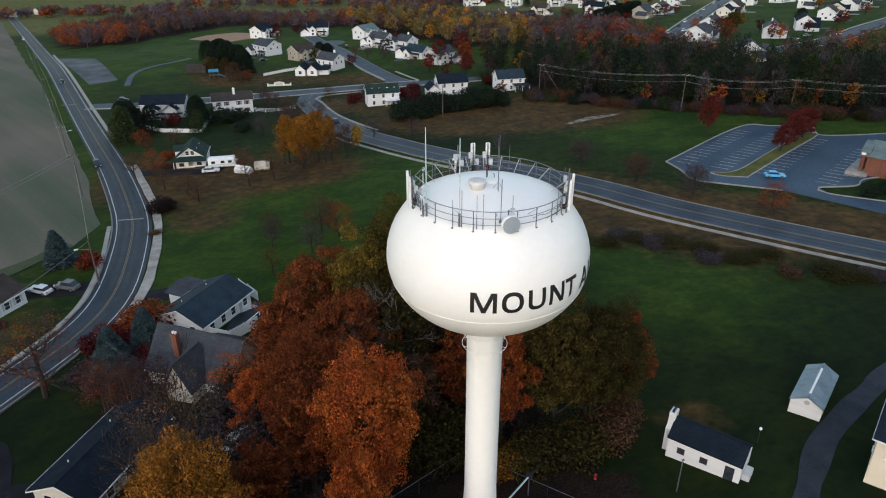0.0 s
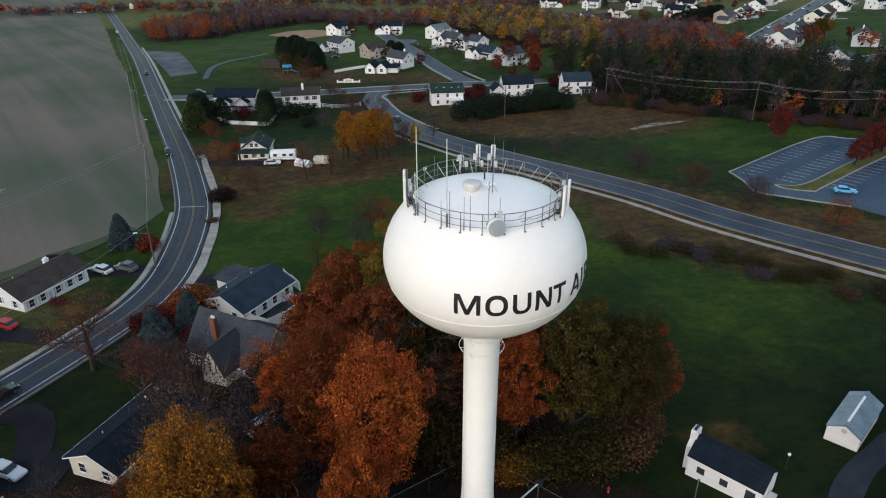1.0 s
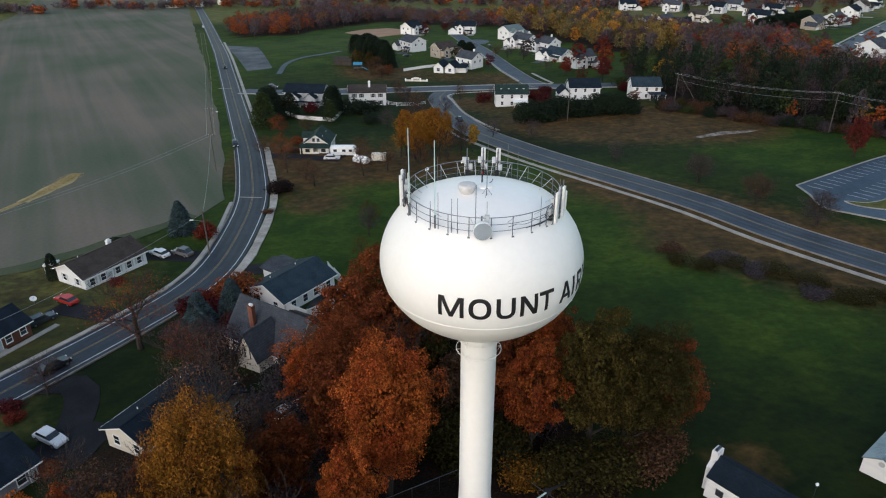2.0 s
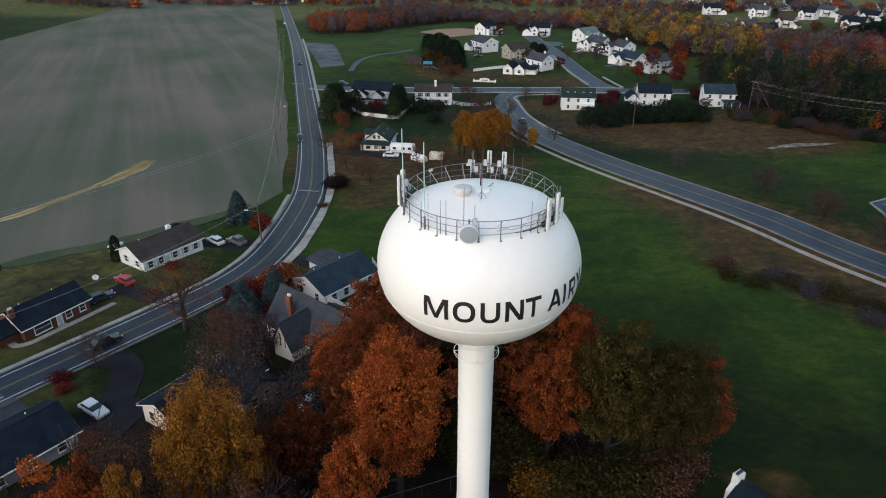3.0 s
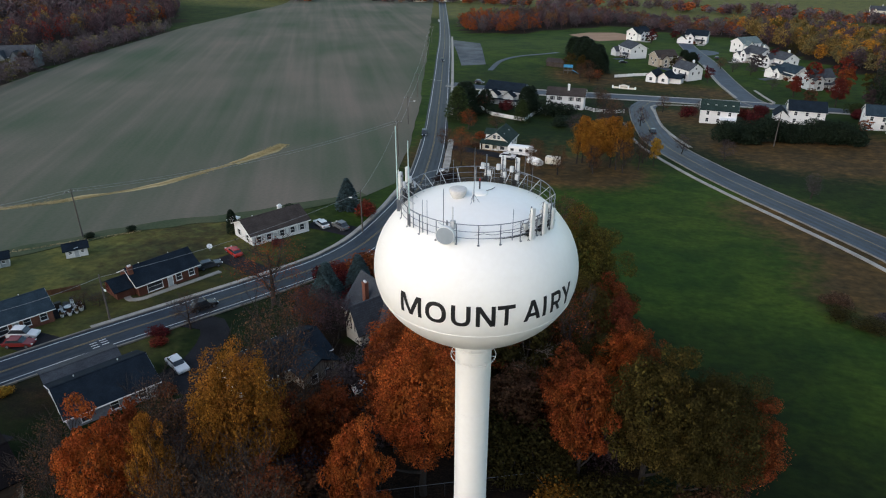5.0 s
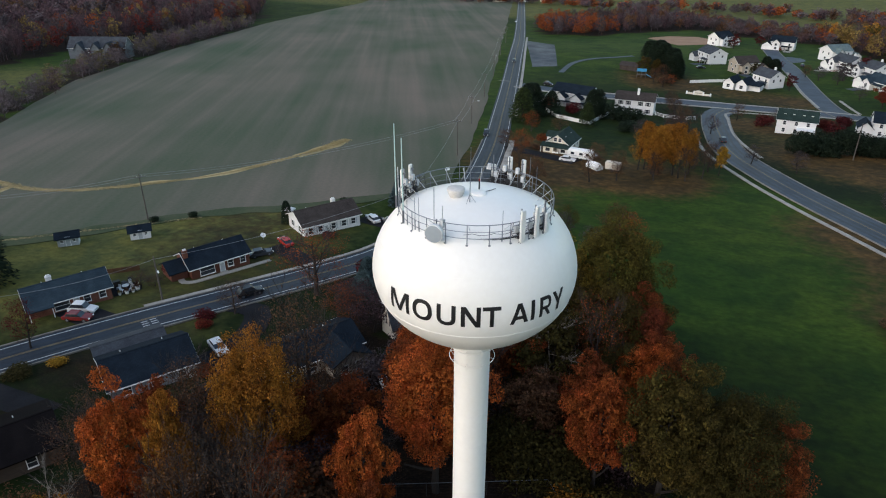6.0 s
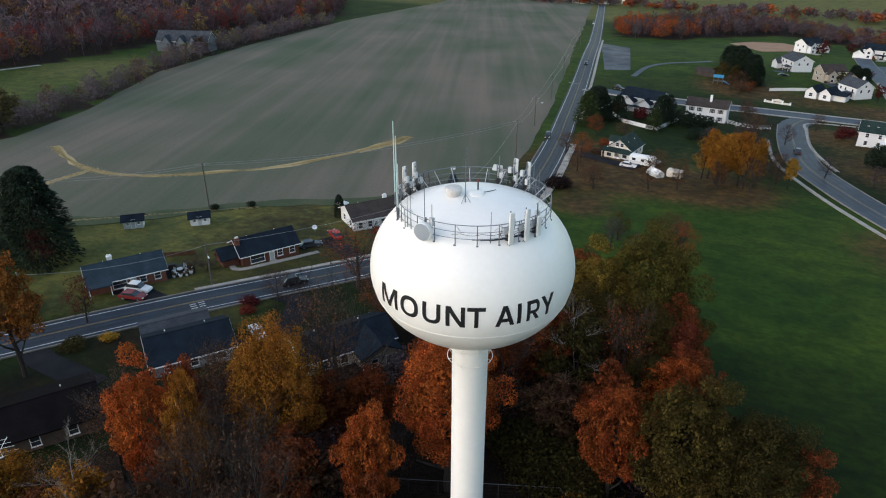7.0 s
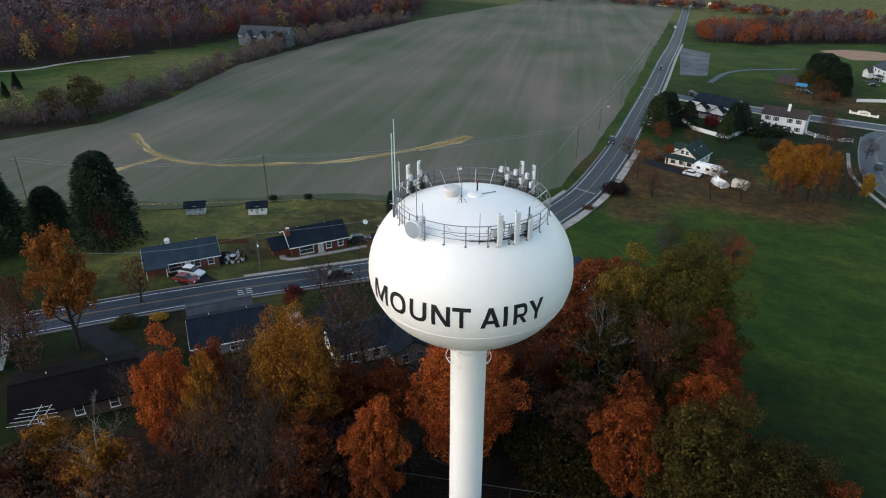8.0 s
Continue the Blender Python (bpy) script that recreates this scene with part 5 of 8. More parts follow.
for x, y, rz, L, roof, lab in ((-23.2, 261.5, 13, 12.0, M_ROOF_GREEN, "white two-storey house with a conservatory and roof windows"), (3.2, 273.5, 14, 11.6, M_ROOF_DARK, "white two-storey house with a dark roof behind a hedge"), (26.0, 274.0, 12, 10.6, M_ROOF_TEAL, "white house with a slate roof and a screened porch")):
    h4 = house(x, y, rz, L, 8.2, 5.0, 2.5, M_WHITE, roof, lab, [("f", u, z, 0.9, 1.3) for u in (-3.6, 0, 3.6) for z in (1.5, 4.0)] + [("l", 0, 4.0, 0.9, 1.2)], (("f", 2),))
    if x < 0:
        porch(h4, 0.5, 5.6, -7.4, -4.1, 2.7, M_TRIM)
        for u in (-4.0, -1.2, 1.8, 4.4):
            m = pose(u, -2.2, 6.25, -31.4, 0, 0)
            sk = part("roof_window", boxes((-0.35, 0.35, -0.5, 0.5, 0.16, 0.24)), M_PANEL, h4, "pale roof window")
            sk.matrix_basis = m
    elif x < 10:
        volume(h4, "wing", pose(-L / 2 - 2.0, -0.8, 0, 0, 0, 90), 6.6, 4.4, 2.8, 1.9, M_WHITE, roof)
    else:
        porch(h4, 0.5, 6.4, -8.0, -4.1, 2.9, M_ROOF_TEAL)
        for k in range(6):
            part("screen_panel", boxes((0.7 + 0.95 * k, 1.55 + 0.95 * k, -7.85, -7.80, 0.3, 2.6)), M_GLASS, h4)

# the estate beyond, and the suburb on the rise behind the woods
def suburb(x, y, rz, L, W, h, r, wall, roof, label, group, front=True, garage=1, stack=False):
    """A two-storey house with a front gable, a garage wing with its door, a porch and sometimes a chimney."""
    e = house(x, y, rz, L, W, h, r, wall, roof, label, [("f", u, z, 0.9, 1.2) for u in (-0.34 * L, -0.08 * L, 0.30 * L) for z in (1.5, h - 1.5)] + [(k, u, h - 1.5, 0.9, 1.2) for k in "lr" for u in (-0.22 * W, 0.22 * W)] + [("l", 0, 1.5, 1.2, 1.2), ("r", 0, h + 0.5, 0.8, 0.9)], (("f", 0.12 * L),), group=group, trim=True, vents=False, chimney=(0.2 * L, 0.9, h + r + 0.9, wall) if stack else None, plain=True)
    if front:
        g = volume(e, "gable", pose(-0.24 * L, -W / 2 - 0.6, 0, 0, 0, 90), 3.6, 4.2, h - 0.5, r * 0.72, wall, roof)
        for z in (1.5, h - 1.6):
            window(g, pose(-1.8, 0, z, 0, 0, 90), 1.3, 1.3, None, True)
    if garage:
        w = volume(e, "garage", pose(garage * (L / 2 + 1.6), -W / 2 + 1.2, 0, 0, 0, 90), 6.6, 5.6, 2.7, 1.9, wall, roof)
        part("garage_door", boxes((-3.36, -3.29, -2.0, 2.0, 0.05, 2.15)), M_PANEL, w)
    part("porch_roof", prism(bmesh.new(), [(-W / 2 - 2.0, 2.45), (-W / 2 + 0.05, 2.9), (-W / 2 + 0.05, 3.02), (-W / 2 - 2.0, 2.57)], -0.02 * L, 0.42 * L, pose(0, 0, 0, 0, 0, 90) @ Matrix.Diagonal((1, -1, 1, 1))), roof, e)
    for u in (0.0, 0.2, 0.4):
        part("porch_post", boxes((u * L - 0.07, u * L + 0.07, -W / 2 - 1.92, -W / 2 - 1.78, -0.8, 2.5)), M_TRIM, e)
    return e


ROOFS = {"dark": M_ROOF_DARK, "grey": M_ROOF_GREY, "slate-blue": M_ROOF_TEAL, "brown": M_ROOF_BROWN, "pale": M_ROOF_PALE}
rng = random.Random(5)
ESTATE = [(-118.5, 467.0, 66), (-96.0, 387.5, -40), (-74.2, 369.5, 50), (-81.3, 468.0, 5), (-54.5, 341.0, -32), (-47.5, 440.0, 52), (-34.5, 402.0, -38), (-21.0, 389.0, -40), (-12.5, 361.0, -36), (-1.0, 343.5, 40)]
for i, ((x, y, rz), (L, W, h, wall, tone, front, garage, stack)) in enumerate(zip(ESTATE, ((12, 9, 5.4, M_WHITE, "dark", True, 1, False), (12, 10, 5.6, M_WHITE, "grey", False, -1, False), (11, 8.4, 5.0, M_TAN, "brown", True, 1, False), (13, 8.4, 5.2, M_WHITE, "dark", True, -1, False), (10.5, 8.4, 5.0, M_WHITE, "grey", False, 0, True), (12.5, 10, 5.6, M_WHITE, "pale", True, 1, False), (12, 9, 5.2, M_WHITE, "grey", True, -1, True), (12, 9, 5.2, M_WHITE, "grey", True, -1, True), (11, 8.6, 3.6, M_WHITE, "slate-blue", True, -1, False), (11, 8.4, 5.2, M_GREY, "grey", True, 1, False)))):
    suburb(x, y, rz, L, W, h, 2.6, wall, ROOFS[tone], "%s two-storey estate house with a %s roof" % ("tan" if wall is M_TAN else "grey" if wall is M_GREY else "white", tone), "estate houses", front, garage, stack)
gar = thing("garage", -63.0, 328.5, gz(-63.0, 328.5), 0, "white double garage with two front gables", "garage")
for u in (-3.0, 2.6):
    w = volume(gar, "gable", pose(u, 0, 0, 0, 0, 82), 7.4, 4.8, 3.0, 2.0, M_WHITE, M_ROOF_DARK)
    window(w, pose(-3.7, 0, 1.6, 0, 0, 90), 1.4, 1.4)
part("link", boxes((4.6, 9.5, -1.6, 3.6, -1.6, 2.6)), M_WHITE, gar)
part("link_roof", prism(bmesh.new(), [(-2.6, 2.6), (4.0, 2.6), (4.0, 2.75), (0.9, 4.0), (-2.6, 2.75)], 4.4, 9.8, pose(0, 0, 0, 0, 0, 90) @ Matrix.Diagonal((1, -1, 1, 1))), M_ROOF_DARK, gar)
FAR = [(46, 494, 50), (54, 473, 15), (72, 533, -32), (92, 591, -32), (107, 614, -30), (37, 492, 40), (110, 521, -30), (114, 571, -35), (129, 574, -35), (135, 488, 55), (151, 504, 55), (174, 553, 55), (192, 594, 55), (210, 625, 55), (134.5, 374, 55), (153.5, 410, 55), (181.5, 464, 55), (198, 493, 55), (224, 539, 55), (246, 580, 55), (173, 375, 62), (201, 399, 66), (233, 437, 62), (248, 457, 58), (269, 480, 50), (253, 505, 50), (286, 500, 50), (307, 534, 45), (253, 547, 40), (136, 315, 75), (6, 727, 10), (37, 672, 5), (58, 661, 8), (87, 668, 20), (120, 660, 30), (60, 612, -20), (25, 625, 12), (284, 440, 35), (306, 470, 40), (280, 590, 40), (150, 640, 20)]
for i, (x, y, rz) in enumerate(FAR):
    tone = ("grey", "dark", "brown", "dark", "grey")[i % 5]
    wall = (M_WHITE, M_WHITE, M_CREAM, M_WHITE, M_WHITE, M_GREY, M_WHITE)[i % 7] if (x, y) != (135, 488) else M_TAN
    suburb(x, y, rz + rng.uniform(-6, 6), rng.uniform(11, 13.5), rng.uniform(8.6, 10), rng.uniform(5.0, 5.6), rng.uniform(2.5, 3.1), wall, ROOFS[tone], "%s two-storey suburban house with a %s roof" % ({M_WHITE: "white", M_CREAM: "cream", M_GREY: "pale grey", M_TAN: "tan"}[wall], tone), "suburban houses", i % 3 != 1, (1, -1, 1, 0)[i % 4], i % 5 == 0)

# drives in front of the estate and suburban houses
for i, (x, y, rz) in enumerate(ESTATE + FAR):
    a_ = radians(rz)
    u = 4.2 if i % 2 else -4.2
    fx, fy = x + u * math.cos(a_) + 4.6 * math.sin(a_), y + u * math.sin(a_) - 4.6 * math.cos(a_)
    ex, ey = fx + 9.0 * math.sin(a_), fy - 9.0 * math.cos(a_)
    tagged(part("driveway", strip([(fx, fy), (ex, ey)], -2.2, 2.2, 0.09, -0.2, cols=1), M_CONCRETE if i % 3 == 0 else M_ASPHALT), "short driveway in front of a suburban house", "driveway", kind="structure")

# brick building at the car park
bb = house(117.5, 152.5, 48, 28, 17, 5.4, 3.8, M_BRICK, M_ROOF_PALE, "brick community building with a pale teal roof and white portico", [("l", u, 1.8, 1.4, 1.6) for u in (-5, 0, 5)] + [("b", u, 1.8, 1.4, 1.6) for u in (-9, -3, 3, 9)], (("b", 0),))
volume(bb, "wing", pose(-9, 10.5, 0, 0, 0, 90), 7, 8, 4.2, 2.6, M_BRICK, M_ROOF_PALE)
volume(bb, "dormer", pose(-3, 4.5, 6.2, 0, 0, 90), 4.5, 3.2, 1.3, 1.2, M_TRIM, M_ROOF_PALE, -1.0)
for u in (-12.6, -10.2, -7.8, -5.4):
    part("portico_post", boxes((u - 0.38, u + 0.38, 14.5, 15.25, -0.6, 4.2)), M_BRICK, bb)
part("portico_beam", boxes((-13.2, -4.8, 14.4, 15.4, 4.2, 4.9)), M_TRIM, bb)
part("portico_roof", prism(bmesh.new(), [(-13.6, 4.9), (-4.4, 4.9), (-9.0, 6.7)], 13.6, 15.7), M_ROOF_PALE, bb)
part("paved_step", boxes((-14.5, -3.5, 13.0, 17.5, -1.0, 0.12)), M_CONCRETE, bb)
farm = house(-366, 194, 38, 31, 11, 6.2, 4.8, M_SLATE_WALL, M_ROOF_GREY, "large grey country house with steep front gables", [("f", u, z, 1.2, 1.6) for u in (-8, -4, 0, 4, 8) for z in (1.8, 4.6)])
for u in (-8.5, 0.5, 7.5):
    volume(farm, "wing", pose(u, -5.5, 0, 0, 0, 90), 5.0, 5.6, 5.4, 3.8, M_SLATE_WALL, M_ROOF_GREY)
for i, (x, y) in enumerate(((-430, 720), (-452, 705), (-470, 735), (-410, 742))):
    house(x, y, 20 * i, 13, 9, 4.0, 2.5, (M_WHITE, M_CREAM)[i % 2], M_ROOF_GREY, "distant pale farm building", [("f", 0, 2, 1, 1.3)], group="farm buildings", trim=False, vents=False)
# open shelter and play frame in the park
house(-118, 336, 5, 9, 6, 2.4, 1.2, M_ROOF_BROWN, M_ROOF_BROWN, "brown open-sided park shelter", [], (), None, name="park_shelter", trim=False, vents=False)


def fence_line(pts, h=1.3, label="white picket fence round a garden"):
    ob = tagged(new("garden_fence"), label, "fence")
    for (x0, y0), (x1, y1) in zip(pts, pts[1:]):
        n = max(1, int(math.dist((x0, y0), (x1, y1)) / 2.4))
        ang = math.degrees(math.atan2(y1 - y0, x1 - x0))
        for k in range(n):
            t = (k + 0.5) / n
            x, y = x0 + (x1 - x0) * t, y0 + (y1 - y0) * t
            l = math.dist((x0, y0), (x1, y1)) / n
            p = part("fence_panel", boxes((-l / 2, l / 2, -0.03, 0.03, -0.2, h), (-l / 2 - 0.06, -l / 2 + 0.06, -0.06, 0.06, -0.4, h + 0.12)), M_FENCE, ob)
            p.matrix_basis = pose(x, y, gz(x, y), 0, 0, ang)


fence_line([(-38.9, 88.6), (-36.0, 87.4), (-31.6, 85.9), (-28.6, 90.0)], 1.9, "tall white fence round a patio behind a house")
fence_line([(-35.2, 103.7), (-30.8, 98.9)], 1.9, "short tall white fence at the end of a patio")
low = house(-27.9, 81.6, -15, 10.6, 2.6, 1.9, 0.7, M_TAN, M_ROOF_BROWN, "long low shed with a faded brown roof behind a cottage", [], (), None, name="shed", trim=False, vents=False, over=0.15)
part("door", boxes((-0.45, 0.45, -1.36, -1.30, 0.0, 1.8)), M_GREY, low)
tagged(part("patio", patch([(-33.4, 87.6), (-29.2, 91.5), (-27.8, 95.5), (-31.0, 98.4), (-34, 99.5)], 0.07, 3.0), M_GRAVEL), "grey stone patio behind a white house", "patio", kind="structure")
fence_line([(-84, 247), (-80, 222), (-94, 224), (-104, 232)])
fence_line([(-84, 326), (-77.3, 334), (-70.8, 340)], label="white garden fence beside estate houses")
rails = tagged(new("rail_fence"), "curved white three-rail fence on a street corner", "fence")
bend = [(-72.0, 257.5), (-70.0, 254.6), (-66.0, 252.6), (-62.0, 252.8), (-58.0, 254.8), (-56.0, 257.8)]
for k, (fx, fy) in enumerate(bend):
    part("fence_post", boxes((fx - 0.09, fx + 0.09, fy - 0.09, fy + 0.09, gz(fx, fy) - 0.4, gz(fx, fy) + 1.5)), M_FENCE, rails)
    if k:
        ax, ay = bend[k - 1]
        for z in (0.45, 0.90, 1.35):
            bm = bmesh.new()
            tube(bm, (ax, ay, gz(ax, ay) + z), (fx, fy, gz(fx, fy) + z), 0.075, seg=6)
            part("fence_rail", bm, M_FENCE, rails)
es = thing("entrance_sign", -72.0, 304.5, gz(-72.0, 304.5), 8, "pale arched entrance sign with low wing walls", "sign")
part("panel", prism(bmesh.new(), [(-1.9, -0.4), (1.9, -0.4), (1.9, 1.3), (1.2, 1.7), (0, 1.9), (-1.2, 1.7), (-1.9, 1.3)], -0.2, 0.2), M_CREAM, es)
for k in (-1, 1):
    part("wing_wall", boxes((min(k * 1.95, k * 4.6), max(k * 1.95, k * 4.6), -0.18, 0.18, -0.4, 0.75)), M_CREAM, es)
    part("pillar", boxes((k * 4.9 - 0.3, k * 4.9 + 0.3, -0.3, 0.3, -0.4, 1.15)), M_TRIM, es)
    part("pillar", boxes((k * 1.95 - 0.25, k * 1.95 + 0.25, -0.26, 0.26, -0.4, 1.5)), M_TRIM, es)
part("lettering_bar", boxes((-1.3, 1.3, -0.23, -0.205, 0.75, 0.95)), M_CABLE, es)
fence_line([(-120, 262), (-113, 244), (-112, 236)], 0.9, "low white fence by the side street")

# ---------------------------------------------------------------- trees
def leaf_cloud(seed, count, size, lobes, shell=0.55, droop=0.0):
    """Many small folded leaf sprays gathered in uneven lobes. lobes: centre, radii. Returns vertices and quads."""
    g = np.random.default_rng(seed)
    w = np.array([l[3] * l[4] * l[5] for l in lobes]) ** 0.67
    which = g.choice(len(lobes), count, p=w / w.sum())
    L = np.array(lobes)[which]
    d = g.normal(size=(count, 3))
    d /= np.linalg.norm(d, axis=1)[:, None]
    rad = shell + (1 - shell) * g.random(count) ** 0.6
    bump = 1 + 0.16 * np.sin(d[:, 0] * 7 + seed) * np.sin(d[:, 1] * 6 + 1.3 * seed) + 0.10 * np.sin(d[:, 2] * 11 + d[:, 0] * 5)
    c = L[:, :3] + d * L[:, 3:6] * (rad * bump)[:, None]
    c[:, 2] -= droop * np.hypot(d[:, 0], d[:, 1]) * rad
    # sprays face outwards and upwards, loosely
    nrm = d * 0.7 + g.normal(size=(count, 3)) * 0.55 + np.array([0, 0, 0.35])
    nrm /= np.linalg.norm(nrm, axis=1)[:, None]
    u = np.cross(nrm, g.normal(size=(count, 3)))
    u /= np.linalg.norm(u, axis=1)[:, None] + 1e-9
    v = np.cross(nrm, u)
    s = size * (0.55 + 0.9 * g.random(count))[:, None]
    fold = nrm * s * 0.25
    P = np.stack([c - u * s * 0.62, c - v * s * 0.36 + fold, c + u * s * 0.62, c + v * s * 0.36 + fold], axis=1).reshape(-1, 3)
    return P, np.arange(count * 4).reshape(-1, 4)


def quad_mesh(name, P, F, mat):
    me = bpy.data.meshes.new(name)
    me.vertices.add(len(P))
    me.vertices.foreach_set("co", P.astype(np.float32).ravel())
    me.loops.add(F.size)
    me.loops.foreach_set("vertex_index", F.astype(np.int32).ravel())
    me.polygons.add(len(F))
    me.polygons.foreach_set("loop_start", np.arange(0, F.size, 4, dtype=np.int32))
    me.update(calc_edges=True)
    me.materials.append(mat)
    return me


def crown_lobes(seed, r, h0, h1, n=16, spread=0.62, sub=0):
    """Uneven lobes filling a rounded crown from height h0 to h1; with sub, each lobe is broken into smaller tufts."""
    g = random.Random(seed)
    out = []
    for i in range(n):
        t = (i + 0.5) / n
        z = h0 + (h1 - h0) * (0.10 + 0.80 * t)
        env = math.sin(math.pi * min(0.98, 0.16 + 0.78 * t)) ** 0.7
        a = i * 2.39996 + g.uniform(-0.5, 0.5)
        q = spread * r * env * g.uniform(0.55, 1.15)
        s = r * g.uniform(0.30, 0.48) * (0.65 + 0.35 * env)
        if not sub:
            out.append((q * math.cos(a), q * math.sin(a), z, s, s, s * g.uniform(0.65, 0.95)))
            continue
        for k in range(sub):
            v = Vector((g.gauss(0, 1), g.gauss(0, 1), g.gauss(0.25, 1))).normalized()
            w = s * g.uniform(0.26, 0.44)
            m = s * g.uniform(0.55, 0.92)
            out.append((q * math.cos(a) + v.x * m, q * math.sin(a) + v.y * m, z + v.z * m * 0.85, w, w, w * 0.72))
    return out


def dome_tufts(seed, r, h0, h1, n):
    """Rounded tufts of leaves over an uneven dome, narrower below."""
    g = random.Random(seed)
    cz, rz, p, q = h0 + (h1 - h0) * 0.48, (h1 - h0) * 0.5, g.uniform(0, 6), g.uniform(0, 6)
    out = []
    for i in range(n):
        z = 1 - 1.74 * (i + 0.5) / n
        a = i * 2.39996 + g.uniform(-0.2, 0.2)
        bulge = 0.87 + 0.14 * math.sin(3 * a + p + 2 * z) + 0.12 * math.sin(5 * a + q - 4 * z) + g.uniform(-0.13, 0.12)
        w = r * g.uniform(0.13, 0.24)
        d = math.sqrt(1 - z * z) * r * 0.86 * bulge * (1 + 0.3 * min(0.0, z))
        out.append((d * math.cos(a), d * math.sin(a), cz + z * rz * 0.92 * bulge, w, w, w * 0.74))
    return out


def limbs(bm, seed, height, r, h0, radius, count=9, twigs=0, depth=0):
    """Trunk and rising limbs; with twigs, several finer orders of branches."""
    g = random.Random(seed)
    lean = Vector((g.uniform(-0.04, 0.04), g.uniform(-0.04, 0.04), 1)).normalized()
    p = Vector((0, 0, -0.5))
    steps = 6
    spine = [p]
    for i in range(steps):
        p = p + (lean + Vector((g.uniform(-0.10, 0.10), g.uniform(-0.10, 0.10), 0))).normalized() * (height * 0.82 + 0.5) / steps
        spine.append(p)
    for i in range(steps):
        tube(bm, spine[i], spine[i + 1], radius * (1 - 0.85 * i / steps), radius * (1 - 0.85 * (i + 1) / steps), 7, False)

    def branch(p, d, length, rad, order):
        n = 3 if order else 2
        for i in range(n):
            d = (d + Vector((g.uniform(-0.25, 0.25), g.uniform(-0.25, 0.25), g.uniform(-0.05, 0.28)))).normalized()
            q = p + d * length / n
            tube(bm, p, q, rad * (1 - 0.28 * i), rad * (1 - 0.28 * (i + 1)), 5 if rad > 0.05 else 3, False)
            if order > 0:
                for _ in range(2 if order > 1 else 3):
                    e = (d + Vector((g.uniform(-1, 1), g.uniform(-1, 1), g.uniform(-0.35, 0.75))) * 0.9).normalized()
                    branch(q, e, length * g.uniform(0.42, 0.62), rad * 0.45, order - 1)
            p = q

    for i in range(count):
        t = 0.28 + 0.70 * i / count
        k = min(steps - 1, int(t * steps))
        at = spine[k].lerp(spine[k + 1], t * steps - k)
        a = i * 2.4 + g.uniform(-0.4, 0.4)
        up = g.uniform(0.15, 0.7) + 0.3 * t
        branch(at, Vector((math.cos(a), math.sin(a), up)).normalized(), r * g.uniform(0.75, 1.05) * (1.15 - 0.55 * t), radius * 0.42 * (1.1 - t * 0.6), twigs)
    return bm


def variant(seed, r, height, h0, count, size, n=16, shell=0.55, trunk=0.28, twigs=1, sub=0, core=0, dome=0):
    """A trunk and a leafy crown; with dome, so many tufts lie over a dense inner body."""
    lobes = dome_tufts(seed, r, h0, height, dome) if dome else crown_lobes(seed, r, h0, height, n, 0.62, sub)
    P, F = leaf_cloud(seed, count, size, lobes, shell)
    if core:
        inner = [(0, 0, h0 + (height - h0) * 0.48, r * 0.66, r * 0.66, (height - h0) * 0.37)] if dome else [(x * 0.88, y * 0.88, z - 0.15, a * 0.62, b * 0.62, c * 0.62) for x, y, z, a, b, c in crown_lobes(seed, r, h0, height, n, 0.62, 0)]
        Q, _ = leaf_cloud(seed + 500, core, size * 1.7, inner, 0.7 if dome else 0.2)
        P = np.concatenate([P, Q])
        F = np.arange(len(P)).reshape(-1, 4)
    return (mesh_of("trunk", limbs(bmesh.new(), seed, height * 0.86, r * 0.62, h0, trunk, 9, twigs), M_BARK), quad_mesh("crown", P, F, M_LEAF))


# shapes are made once, about 10 m high, and reused at other sizes
NEAR = [variant(11 + i, 3.5, 10.0, (2.0, 2.6, 1.6, 2.2)[i], 8600, 0.165, (20, 17, 22, 18)[i], 0.45, 0.28, 0, 12, 1100) for i in range(4)]
FINE = [variant(61 + i, 3.5, 10.0, (1.8, 2.2, 1.6)[i], 17000, 0.122, 16, 0.55, 0.28, 0, 0, 2600, (64, 52, 76)[i]) for i in range(3)]
BIG = [variant(67 + i, 3.5, 10.0, (1.7, 2.1)[i], 34000, 0.088, 16, 0.55, 0.28, 0, 0, 5000, (120, 96)[i]) for i in range(2)]
MID = [variant(31 + i, 3.5, 10.0, 2.0, 1900, 0.34, 14, 0.4, 0.26, 0, 6) for i in range(3)]
SPARSE = [variant(51 + i, 3.6, 10.0, 2.0, 2300, 0.165, 16, 0.2, 0.24, 1) for i in range(2)]


def bare_variant(seed, trunk=0.20, haze=1300, leaves=2000):
    """Limbs, a haze of fine twigs, and a few leaves that still hang."""
    lobes = crown_lobes(seed, 3.8, 2.5, 10.0, 16)
    P, F = leaf_cloud(seed, leaves, 0.11, lobes, 0.1)
    T, _ = leaf_cloud(seed + 1, haze, 0.60, lobes, 0.15)
    T = T.reshape(-1, 4, 3)
    mid = (T[:, 1] + T[:, 3]) / 2
    T[:, 1] = mid + (T[:, 1] - mid) * 0.030
    T[:, 3] = mid + (T[:, 3] - mid) * 0.030
    bm = limbs(bmesh.new(), seed, 10.0, 4.2, 2.5, trunk, 9, 2)
    wood = mesh_of("trunk", bm, M_BARE)
    twig = quad_mesh("twig_haze", T.reshape(-1, 3), np.arange(len(T) * 4).reshape(-1, 4), M_BARE)
    return (wood, quad_mesh("crown", P, F, M_LEAF), twig)


